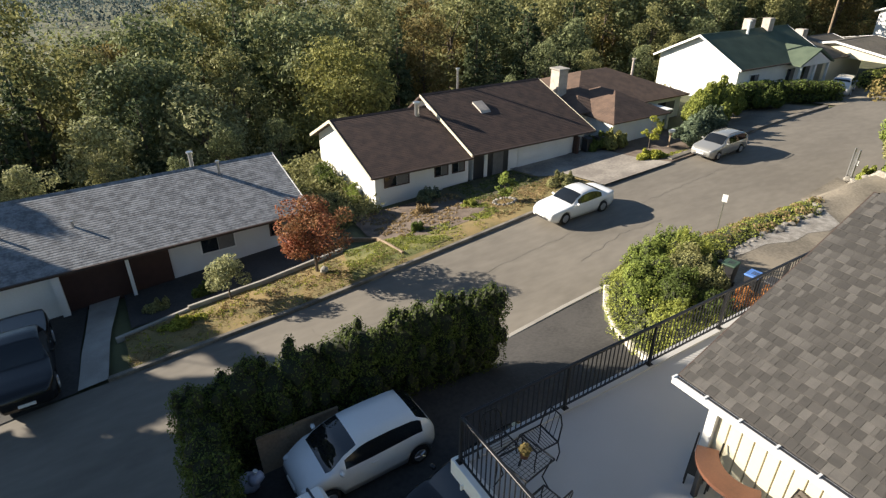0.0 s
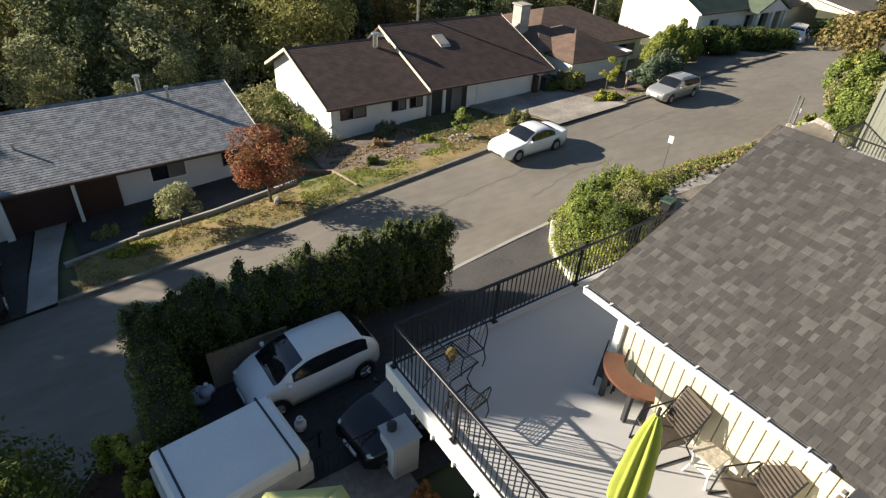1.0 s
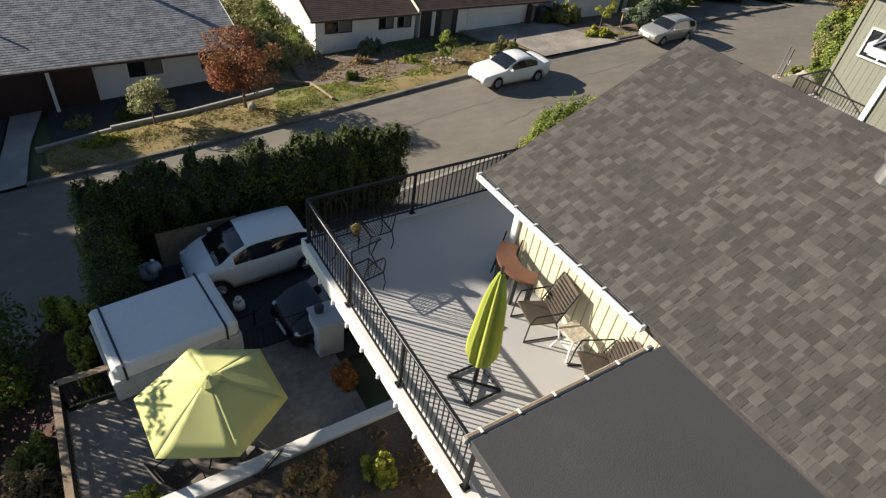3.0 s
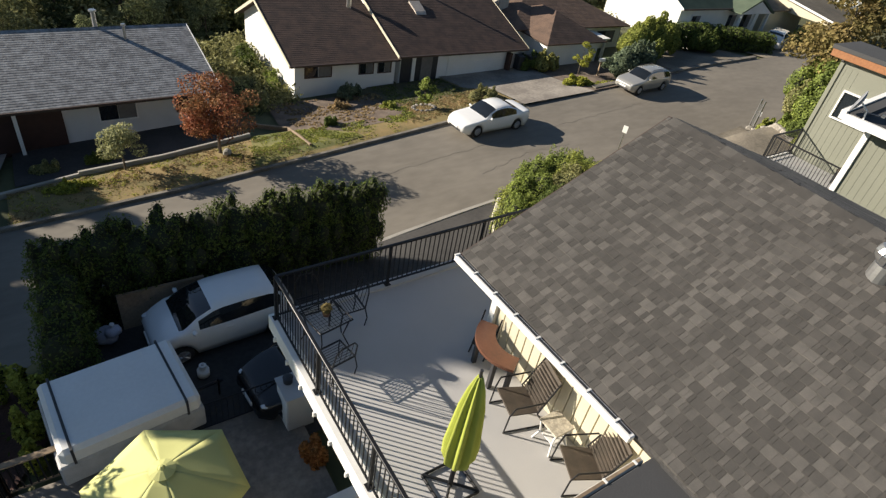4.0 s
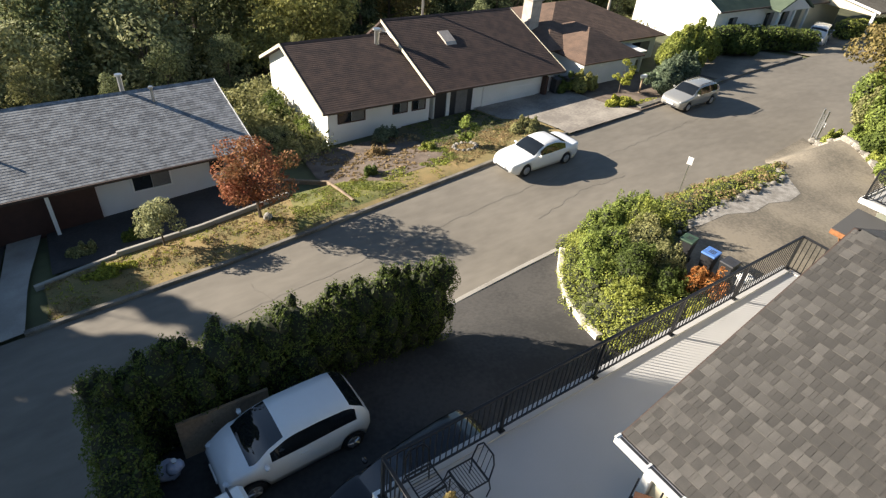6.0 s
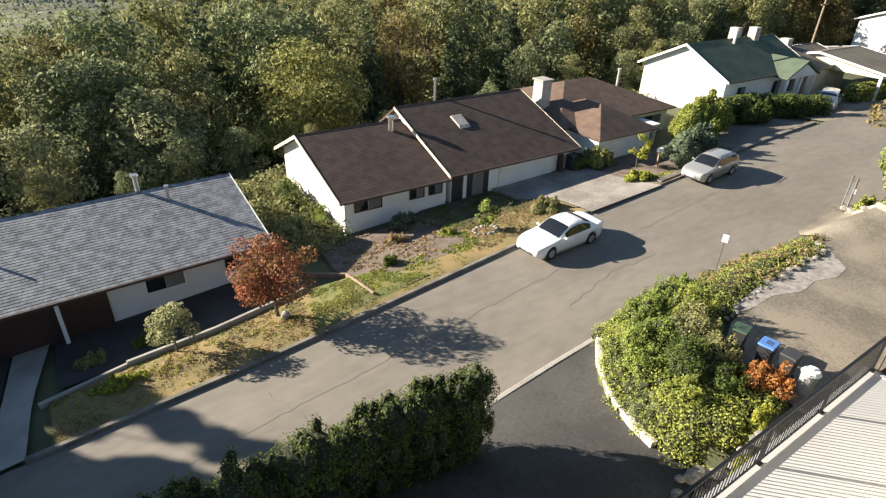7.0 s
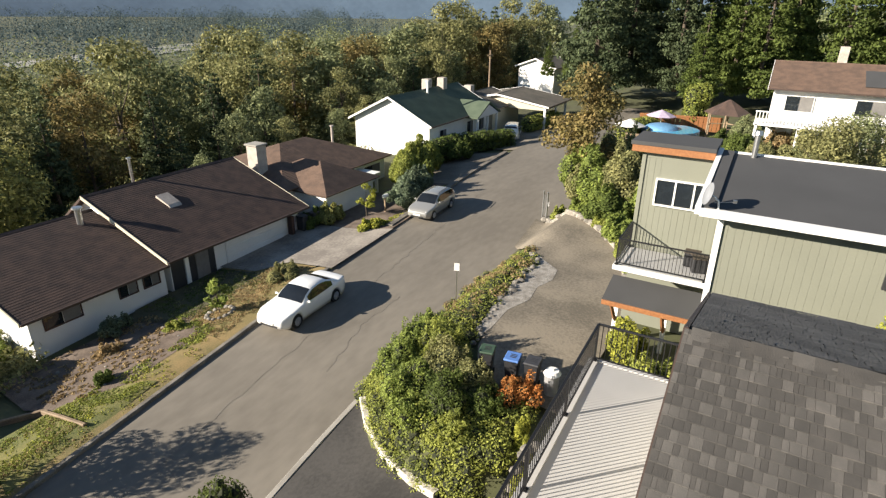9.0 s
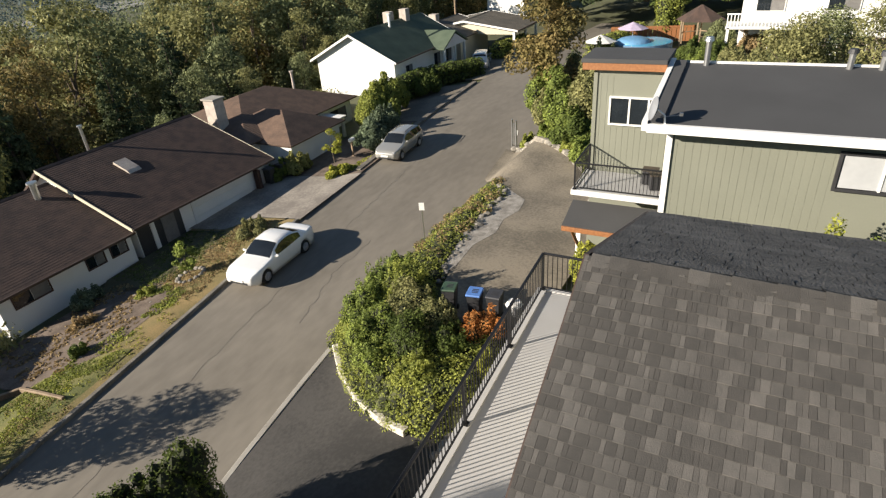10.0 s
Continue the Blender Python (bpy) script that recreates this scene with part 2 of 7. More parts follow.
def patch(name, outline, fz, material, lift=0.03, step=0.8, thick=0.0, label="", category="", kind="structure"):
    """A paved or planted area with an outline in plan, laid on the ground."""
    bm = B()
    f = bm.faces.new([bm.verts.new((x, y, 0)) for x, y in outline])
    xs = [p[0] for p in outline]; ys = [p[1] for p in outline]
    for k, (lo, hi) in enumerate(((min(xs), max(xs)), (min(ys), max(ys)))):
        v = lo + step
        while v < hi:
            co = (v, 0, 0) if k == 0 else (0, v, 0)
            no = (1, 0, 0) if k == 0 else (0, 1, 0)
            bmesh.ops.bisect_plane(bm, geom=bm.verts[:] + bm.edges[:] + bm.faces[:], plane_co=co, plane_no=no)
            v += step
    for v in bm.verts:
        v.co.z = float(fz(v.co.x, v.co.y)) + lift
    if bm.faces and sum(f.normal.z for f in bm.faces) < 0:
        bmesh.ops.reverse_faces(bm, faces=bm.faces[:])
    bm.normal_update()
    ob = part(name, bm, material, smooth=True)
    return tagged(ob, label, category, kind=kind)


sheet("ground", grid_axis(-3000, 3000, 0, 100, 1.0), grid_axis(-800, 4000, 12, 70, 1.0), lambda x, y: ground_z(x, y) - 0.1, M["wild"], label="grassy and earthy hillside ground falling to the valley", category="ground")

def far_edge(x):
    return float(np.interp(x, (-50, 22, 31, 38, 44, 50, 55, 68, 78, 90, 110), (37.0, 38.8, 39.2, 39.8, 40.3, 41.0, 41.4, 42.3, 42.7, 42.2, 39)))
def near_edge(x):
    return float(np.interp(x, (-50, 10, 17, 21.5, 24, 35, 38, 42, 50, 62, 80, 90, 110), (8, 20, 25, 29.5, 31.3, 32.6, 32.7, 32.6, 32.8, 32.6, 33.6, 33.0, 30)))
rx = [-40, -20, 0, 10, 17, 19, 21.5, 24, 27, 30, 33, 36, 40, 44, 48, 52, 56, 60, 64, 68, 72, 76, 80, 85, 90, 100, 110]
patch("road", [(x, near_edge(x)) for x in rx] + [(x, far_edge(x)) for x in rx[::-1]], lambda x, y: road_z(x), M["asphalt"], lift=0.02, step=2.0, label="sunlit grey asphalt residential street with tree shadows", category="road")

# ---- paved and planted areas ----
M["pale_wall"] = mat("pale_rough_wall", (0.62, 0.58, 0.50), 0.95, (0.26, 0.24, 0.19), 2.2, 9, 0.95, 1.0)
M["rough_stone"] = mat("rough_stone", (0.36, 0.33, 0.28), 0.95, (0.18, 0.16, 0.135), 2.5, 9, 0.9, 1.0)
def strip(name, pts, width, height, material, fz, lift=0.0, label="", category="", kind="structure", step=1.0, side=1):
    """A raised band (kerb, edging, low wall) along a line in plan; width goes to the left of the line for side=1."""
    dense = []
    for (x0, y0), (x1, y1) in zip(pts[:-1], pts[1:]):
        k = max(1, int(math.hypot(x1 - x0, y1 - y0) / step))
        dense += [(x0 + (x1 - x0) * i / k, y0 + (y1 - y0) * i / k) for i in range(k)]
    dense.append(pts[-1])
    bm = B()
    rings = []
    for i, (x, y) in enumerate(dense):
        xa, ya = dense[max(i - 1, 0)]; xb, yb = dense[min(i + 1, len(dense) - 1)]
        L = math.hypot(xb - xa, yb - ya)
        nx, ny = -(yb - ya) / L * side, (xb - xa) / L * side
        z = float(fz(x, y)) + lift
        c = min(0.03, width * 0.2)
        prof = ((0, -0.4), (0, height - c), (c, height), (width - c, height), (width, height - c), (width, -0.4))
        rings.append([bm.verts.new((x + nx * a, y + ny * a, z + h)) for a, h in prof])
    for r, s in zip(rings[:-1], rings[1:]):
        for j in range(5):
            bm.faces.new((r[j], s[j], s[j + 1], r[j + 1]))
    bm.faces.new(rings[0]); bm.faces.new(rings[-1][::-1])
    bmesh.ops.recalc_face_normals(bm, faces=bm.faces[:])
    return tagged(part(name, bm, material), label, category, kind=kind)


zroad = lambda x, y: road_z(x)
gz = lambda x, y: float(ground_z(x, y))
kx1 = [23.2] + list(range(25, 50, 2)) + [50.2]
strip("kerb", [(x, far_edge(x)) for x in kx1], 0.22, 0.16, M["kerb"], zroad, label="weathered concrete kerb along the street", category="kerb")
kx2 = list(range(57, 79, 3))
strip("kerb", [(x, far_edge(x)) for x in kx2], 0.4, 0.16, M["kerb"], zroad, label="weathered concrete kerb along the street", category="kerb")
strip("gutter", [(34.6, 32.35), (37.2, 32.62), (40, 32.85), (42.6, 33.0)], 0.22, 0.05, M["concrete"], zroad, lift=0.02, label="pale concrete gutter strip across the driveway mouth", category="gutter")
patch("lawn", [(24.0, 38.95), (30, 39.25), (36.4, 39.85), (42.5, 40.4), (42.5, 41.6), (37, 42.7), (34, 42.9), (27, 42.0), (24, 41.6)], ground_z, M["drylawn"], label="dry patchy brown and green lawn verge", category="lawn")
patch("lawn", [(33.5, 40.0), (37.2, 40.35), (39.3, 40.65), (38.6, 41.6), (36.8, 42.8), (34.2, 43.0)], ground_z, M["lawn"], lift=0.05, label="patch of greener grass in the verge", category="lawn")
patch("garden_bed", [(36.7, 42.0), (38, 41.6), (42.6, 41.9), (43.4, 44), (42, 46.6), (36.4, 47.2), (36.0, 44)], ground_z, M["soil"], lift=0.042, label="bare earth garden bed with stones and dry plants", category="garden bed")
patch("lawn", [(42.5, 40.4), (50.2, 41.15), (50.2, 47.6), (43.4, 47.6), (42.6, 44)], ground_z, M["drylawn"], lift=0.03, label="dry brown front lawn with shaded grass", category="lawn")
patch("driveway", [(50.2, 40.9), (56.6, 41.2), (56, 43.5), (56.2, 48.3), (48.4, 48.3), (48.6, 45), (50.2, 44)], ground_z, M["stained"], lift=0.07, label="pale concrete driveway slab before the garage", category="driveway")
patch("garden_bed", [(56.6, 41.3), (62, 41.6), (67, 42.0), (67, 47), (56.4, 47.8), (56, 43.5)], ground_z, M["soil"], lift=0.06, label="planted front garden bed with shrubs", category="garden bed")
patch("driveway", [(67, 42.2), (78.5, 42.6), (78, 46.0), (72, 49), (67, 47.5)], ground_z, M["asphalt_old"], lift=0.05, label="old cracked asphalt parking pad", category="driveway")
patch("driveway", [(79.5, 42.4), (95, 42.0), (95, 47), (84, 48), (80, 46)], ground_z, M["asphalt_old"], lift=0.05, label="asphalt driveway by clipped hedges", category="driveway")
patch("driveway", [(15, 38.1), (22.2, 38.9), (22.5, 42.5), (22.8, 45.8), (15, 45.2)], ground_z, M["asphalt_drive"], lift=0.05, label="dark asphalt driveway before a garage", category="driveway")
patch("walkway", [(22.2, 38.9), (23.2, 39.0), (23.6, 42.5), (24.2, 46.2), (22.9, 46.2), (22.6, 42.5)], ground_z, M["concrete"], lift=0.09, label="concrete walkway slabs beside the driveway", category="walkway")
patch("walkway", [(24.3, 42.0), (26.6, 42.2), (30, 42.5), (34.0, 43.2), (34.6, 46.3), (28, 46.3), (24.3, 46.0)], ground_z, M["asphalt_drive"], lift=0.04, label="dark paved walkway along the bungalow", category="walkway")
strip("edging", [(26.6, 41.95), (30, 42.2), (34.2, 42.95)], 0.18, 0.22, M["concrete"], gz, label="white concrete edging beside the lawn", category="edging")
strip("edging", [(23.7, 41.3), (26.6, 41.95)], 0.16, 0.14, M["concrete"], gz, label="low concrete edging beside the lawn", category="edging")
strip("edging", [(36.5, 40.7), (36.3, 43.2), (34.6, 44.8)], 0.14, 0.14, M["wood"], gz, label="timber garden edging between lawn and bed", category="edging")
# outline follows the bungalow's shadow edge; the shade is painted in
patch("lawn", [(42.9, 43.6), (44.5, 43.9), (48.2, 44.0), (48.5, 45.0), (48.3, 47.6), (43.0, 47.6), (42.0, 46.6)], ground_z, M["darklawn"], lift=0.042, label="thin grass coloured darker to deepen the shade of the bungalow", category="lawn")
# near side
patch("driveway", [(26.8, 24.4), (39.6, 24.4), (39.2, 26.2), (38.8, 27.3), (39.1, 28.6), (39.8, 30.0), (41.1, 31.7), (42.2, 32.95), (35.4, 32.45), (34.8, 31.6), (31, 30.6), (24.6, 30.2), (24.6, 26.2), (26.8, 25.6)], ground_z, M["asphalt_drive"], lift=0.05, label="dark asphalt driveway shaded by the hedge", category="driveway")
patch("driveway", [(62.8, 34.0), (58, 33.5), (54.9, 31.2), (53.4, 30.1), (48.5, 30.0), (44.5, 29.3), (42.8, 28.5), (42.3, 25.4), (48.3, 25.2), (51.5, 25.7), (56.3, 27.1), (58.75, 28.7), (60.35, 30.3), (61.6, 32.0)], ground_z, M["asphalt_old"], lift=0.06, label="worn asphalt driveway above the bank", category="driveway")
patch("gravel_strip", [(54.6, 31.0), (53.6, 30.0), (52.9, 29.2), (51.6, 29.0), (50.4, 29.3), (49.0, 29.1), (47.6, 29.5), (45.8, 29.4), (45.0, 29.6), (46.5, 30.0), (48.5, 30.3), (51.5, 30.5)], ground_z, mat("gravel", (0.36, 0.335, 0.30), 0.95, (0.2, 0.18, 0.155), 3, 30, 0.9, 0.8), lift=0.068, label="strip of light grey gravel beside rocks", category="gravel")
patch("garden_bed", [(24.2, 29.2), (21.6, 28.8), (17, 24.4), (17, 14), (23.6, 14), (23.6, 26), (24.6, 27)], ground_z, M["mulch"], lift=0.05, label="reddish bark mulch garden bed", category="garden bed")
strip("edging", [(24.1, 29.6), (21.7, 29.3), (17, 24.9)], 0.2, 0.18, M["concrete"], gz, label="low concrete edging round the mulch bed", category="edging")
strip("retaining_wall", [(50.8, 25.6), (53.6, 26.3), (56.3, 27.1), (58.75, 28.7), (60.35, 30.3), (61.6, 32.0), (62.6, 33.4)], 0.3, 0.3, M["rough_stone"], gz, label="low rough concrete retaining wall round the driveway", category="retaining wall", side=-1, step=0.6)
strip("retaining_wall", [(42.3, 32.75), (41.2, 31.7), (39.9, 30.0), (39.2, 28.6), (38.95, 27.7)], 0.25, 0.26, M["pale_wall"], gz, label="curved pale concrete wall holding the planted bank", category="retaining wall", side=-1, step=0.5)
patch("patio", [(23.7, 22.4), (29.6, 22.4), (29.6, 25.6), (23.7, 25.6)], lambda x, y: np.asarray(x) * 0 + 1.9, M["stained"], lift=0.32, label="concrete patio under the deck edge", category="patio")
patch("garden_bed", [(23.7, 14), (30.5, 14), (30.5, 22.05), (23.7, 22.05)], lambda x, y: 2.75 + 0.02 * (22 - np.asarray(y)) , M["soil"], lift=0.1, label="dry garden soil with gravel and weeds", category="garden bed")
bm = B(); box(bm, 23.9, 22.05, 1.5, 30.2, 22.35, 2.95, 0.02)
tagged(part("patio_wall", bm, M["white"]), "white painted low wall along the patio", "wall", kind="structure")


# ---- own house ----
RISE = (10.85 - 8.95) / (35.5 - 31.35)
def slope_z(x):
    return 8.95 + (x - 31.35) * RISE if x < 35.5 else 10.85 - (x - 35.5) * (1.85 / 5.3)

home = empty("house", (36, 16, 2), label="cream sided house with weathered brown-grey shingle roof", category="house")
hi = pose(36.2, 16.45, 2.15).inverted()
def hpart(name, bm, m, parent=None, label="", smooth=False):
    bm.transform(hi)
    return part(name, bm, m, parent or home, label, smooth)

bm = B(); box(bm, 32.3, 6, 1.8, 40.2, 22.4, 8.8); prism(bm, [(32.3, 8.8), (40.2, 8.8), (40.2, 8.95), (35.5, 10.6), (32.3, 9.1)], "y", 6.1, 22.39)
wall_home = hpart("wall", bm, M["cream"])
bm = B(); box(bm, 31.2, 8, 1.8, 39.8, 23.6, 6.1); hpart("lower_wall", bm, M["cream"])
bm = B(); box(bm, 30.6, 6, 2.0, 32.29, 18.4, 8.7); hpart("side_wall", bm, M["cream"])
bd = None
for i in range(19):
    y = 18.62 + i * 0.195
    bm = B(); box(bm, 32.255, y, 6.62, 32.31, y + 0.18, 8.75, 0.008)
    hpart("board", bm, M["cream"], wall_home)
bm = B(); box(bm, 32.19, 22.32, 6.62, 32.33, 22.47, 8.8, 0.01); hpart("corner_trim", bm, M["white"])
# roof deck under the shingles
bm = B()
slab(bm, [(31.36, 22.56, 8.93), (35.5, 22.56, 10.82), (35.5, 6, 10.82), (31.36, 6, 8.93)], 0.14)
slab(bm, [(35.5, 22.56, 10.82), (40.85, 22.56, 8.97), (40.85, 6, 8.97), (35.5, 6, 10.82)], 0.14)
roof_home = hpart("roof", bm, M["oldshingle"], label="weathered shingle roof with a worn darker back slope")
bm = B()
box(bm, 31.25, 18.85, 8.86, 31.36, 22.62, 8.96, 0.012)
hpart("gutter", bm, M["white"], label="white metal gutter")
# the gutter is solid: a dark strip stands for its shaded hollow
bm = B(); box(bm, 31.295, 18.9, 8.95, 31.335, 22.58, 8.965); hpart("trough_strip", bm, M["darkplastic"])
for i in range(8):
    y = 19.1 + i * 0.5
    bm = B(); box(bm, 31.255, y, 8.957, 31.355, y + 0.03, 8.972); hpart("gutter_strap", bm, M["white"])
bm = B(); slab(bm, [(31.3, 22.62, 8.93), (35.5, 22.62, 10.85), (35.5, 22.56, 10.85), (31.3, 22.56, 8.93)], 0.2)
slab(bm, [(35.5, 22.62, 10.85), (40.88, 22.62, 8.98), (40.88, 22.56, 8.98), (35.5, 22.56, 10.85)], 0.2)
hpart("barge_board", bm, M["gutter_brown"])
# back slope: worn shingle courses
rnd = random.Random(5)
bm = B()
for i in range(26):
    x0 = 35.6 + i * 0.2
    y = 22.54
    while y > 6.5:
        w = rnd.uniform(0.22, 0.4)
        if rnd.random() > 0.008:
            z0, z1 = slope_z(x0 - 0.03) + 0.02, slope_z(x0 + 0.2) + 0.022 + rnd.uniform(0, 0.012)
            vs = [bm.verts.new(p) for p in ((x0 - 0.03, y, z0), (x0 + 0.2, y, z1), (x0 + 0.2, y - w + 0.01, z1), (x0 - 0.03, y - w + 0.01, z0))]
            lo = [bm.verts.new((v.co.x, v.co.y, v.co.z - 0.02)) for v in vs[1:3]]
            bm.faces.new(vs); bm.faces.new((vs[1], lo[0], lo[1], vs[2]))
        y -= w
bmesh.ops.recalc_face_normals(bm, faces=bm.faces[:])
M["oldshingle_rest"] = mat("worn_dark_shingle_rest", (0.105, 0.098, 0.09), 0.9, (0.05, 0.047, 0.044), 1.2, 25, 0.9, 0.9, vary=0.18, island=True)
o = hpart("back_shingles", bm, M["oldshingle_rest"]); o["kind"] = "stuff"
# ridge caps
for i in range(60):
    y = 22.52 - i * 0.22
    bm = B()
    z = 10.875 + 0.006 * (i % 2)
    vs = [bm.verts.new(p) for p in ((35.33, y, z - 0.085), (35.5, y, z), (35.67, y, z - 0.07), (35.33, y - 0.24, z - 0.098), (35.5, y - 0.24, z - 0.012), (35.67, y - 0.24, z - 0.082))]
    bm.faces.new((vs[0], vs[1], vs[4], vs[3])); bm.faces.new((vs[1], vs[2], vs[5], vs[4]))
    bm.normal_update()
    hpart("ridge_cap", bm, M["shingle"], roof_home)
# flat roof over the addition
flat = empty("flat_roof", (30, 14, 8.7), label="dark grey membrane flat roof with white gutter", category="roof", kind="structure")
fi = pose(30.2, 14.6, 8.88).inverted()
bm = B(); box(bm, 28.45, 4, 8.78, 31.5, 18.72, 8.92, 0.01); bm.transform(fi); part("membrane", bm, M["membrane"], flat)
bm = B()
slab(bm, [(31.36, 18.6, 8.935), (32.2, 18.6, 9.15), (33.6, 5, 9.7), (31.36, 5, 8.935)], 0.02)
bm.transform(fi); part("membrane_apron", bm, M["membrane"], flat)
bm = B(); box(bm, 28.4, 18.73, 8.84, 31.24, 18.80, 8.925, 0.012); bm.transform(fi); part("gutter", bm, M["concrete"], flat)
# brown strip on the solid gutter marks its hollow
bm = B(); box(bm, 28.44, 18.75, 8.915, 31.2, 18.785, 8.93); bm.transform(fi); part("trough_strip", bm, M["wood"], flat)
for i in range(6):
    bm = B(); box(bm, 28.6 + i * 0.5, 18.735, 8.925, 28.63 + i * 0.5, 18.80, 8.937); bm.transform(fi); part("gutter_strap", bm, M["white"], flat)


def turbine(x, y, z):
    t = empty("roof_turbine", (x, y, z), label="round galvanised turbine roof vent", category="roof vent")
    bm = B(); cyl(bm, (0, 0, -0.25), (0, 0, 0.12), 0.17, 0.15, 16); part("base", bm, M["steel"], t, smooth=False)
    for k in range(14):
        a = k * math.tau / 14
        bm = B()
        prof = [(0.15, 0.13), (0.20, 0.2), (0.22, 0.28), (0.19, 0.36), (0.10, 0.42)]
        L = [bm.verts.new((r * math.cos(a + i * 0.08), r * math.sin(a + i * 0.08), h)) for i, (r, h) in enumerate(prof)]
        R = [bm.verts.new((r * 0.93 * math.cos(a + 0.36 + i * 0.08), r * 0.93 * math.sin(a + 0.36 + i * 0.08), h)) for i, (r, h) in enumerate(prof)]
        for i in range(4):
            bm.faces.new((L[i], R[i], R[i + 1], L[i + 1]))
        part("vane", bm, M["steel"], t)
    bm = B(); cyl(bm, (0, 0, 0.41), (0, 0, 0.44), 0.11, 0.06, 14); part("cap", bm, M["steel"], t)
    return t
turbine(34.7, 18.05, slope_z(34.9) - 0.1)


# ---- deck and railings ----
DZ = 6.6
deckt = empty("deck", (34, 22, DZ), label="raised deck with grey vinyl floor and white edge", category="deck", kind="structure")
di = pose(34.2, 22.3, DZ).inverted()
def dpart(name, bm, m, label=""):
    bm.transform(di); return part(name, bm, m, deckt, label)
bm = B(); prism(bm, [(29.0, 18.3), (32.25, 18.3), (32.25, 22.2), (40.5, 22.2), (40.5, 24.58), (29.0, 24.38)], "z", DZ - 0.2, DZ)
dpart("floor", bm, M["deck"])
bm = B(); box(bm, 28.9, 18.4, DZ - 0.3, 29.12, 24.5, DZ + 0.035, 0.01); dpart("edge_board", bm, M["white"])
bm = B(); prism(bm, [(29.12, 24.28), (40.55, 24.48), (40.55, 24.70), (29.12, 24.50)], "z", DZ - 0.3, DZ + 0.035); dpart("edge_board", bm, M["deck"])
bm = B(); box(bm, 40.48, 22.2, DZ - 0.3, 40.59, 24.47, DZ + 0.03, 0.01); dpart("edge_board", bm, M["deck"])
for i in range(10):
    y = 18.7 + i * 0.6
    bm = B(); box(bm, 28.85, y, DZ - 0.30, 28.91, y + 0.03, DZ - 0.2); dpart("joist_end", bm, M["white"])
for (x, y) in ((34.5, 24.3), (39.8, 24.3)):
    bm = B(); box(bm, x - 0.08, y - 0.08, 1.8, x + 0.08, y + 0.08, DZ - 0.2, 0.01); dpart("support_post", bm, M["white"])


def railing(p0, p1, z, h=1.02, gap=0.115, post=1.75, label="black metal railing with slim balusters round the deck", name="railing", ends=(True, True), brk=None):
    r = empty(name, (*p0, z), math.degrees(math.atan2(p1[1] - p0[1], p1[0] - p0[0])), label=label, category="railing", group="railings of the decks")
    L = math.hypot(p1[0] - p0[0], p1[1] - p0[1])
    bm = B(); box(bm, 0, -0.03, h - 0.03, L, 0.03, h + 0.015, 0.008); part("top_rail", bm, M["iron"], r)
    bm = B(); box(bm, 0, -0.015, 0.09, L, 0.015, 0.12); part("bottom_rail", bm, M["iron"], r)
    n = max(1, round(L / post))
    xs = [L * i / n for i in range(n + 1)]
    for i, x in enumerate(xs):
        if (i == 0 and not ends[0]) or (i == n and not ends[1]):
            continue
        bm = B(); box(bm, x - 0.025, -0.025, 0, x + 0.025, 0.025, h - 0.02); box(bm, x - 0.06, -0.06, 0.0, x + 0.06, 0.06, 0.05); part("post", bm, M["iron"], r)
    k = int(L / gap)
    bm = B(); box(bm, -0.008, -0.008, 0.1, 0.008, 0.008, h - 0.02)
    first = part("baluster", bm, M["iron"], r)
    first.location = (gap, 0, 0)
    for i in range(2, k):
        o = new("baluster", first.data); o.parent = r; o.location = (i * gap, 0, 0)
    return r
railing((28.8, 24.06), (40.3, 24.27), DZ, post=2.3)
railing((28.8, 24.06), (28.8, 18.5), DZ, post=1.9, ends=(False, True))
railing((40.3, 24.27), (40.3, 22.05), DZ, post=2.1, ends=(False, True))

# ---- houses across the street ----
def roof_slope(bm, e0, e1, r0, r1, course=0.17, step=0.009, thick=0.12):
    """One roof plane in shingle courses, from the eave e0-e1 up to the ridge r0-r1."""
    e0, e1, r0, r1 = (Vector(p) for p in (e0, e1, r0, r1))
    n = max(2, int(((r0 + r1) / 2 - (e0 + e1) / 2).length / course))
    up = (e1 - e0).cross(r0 - e0).normalized()
    if up.z < 0:
        up = -up
    left, right = [], []
    for i in range(n + 1):
        a = i / n
        for h in ((0.0,) if i == n else (0.0, step)):
            left.append(bm.verts.new(e0.lerp(r0, a) + up * h)); right.append(bm.verts.new(e1.lerp(r1, a) + up * h))
    fs = [bm.faces.new((left[i], right[i], right[i + 1], left[i + 1])) for i in range(len(left) - 1)]
    lo = [bm.verts.new(p - up * thick) for p in (e0, e1, r1, r0)]
    fs += [bm.faces.new((lo[0], lo[1], right[0], left[0])), bm.faces.new(lo[::-1]), bm.faces.new(left[::-1] + [lo[0], lo[3]]), bm.faces.new(right + [lo[2], lo[1]]), bm.faces.new((left[-1], right[-1], lo[2], lo[3]))]
    bmesh.ops.recalc_face_normals(bm, faces=fs)


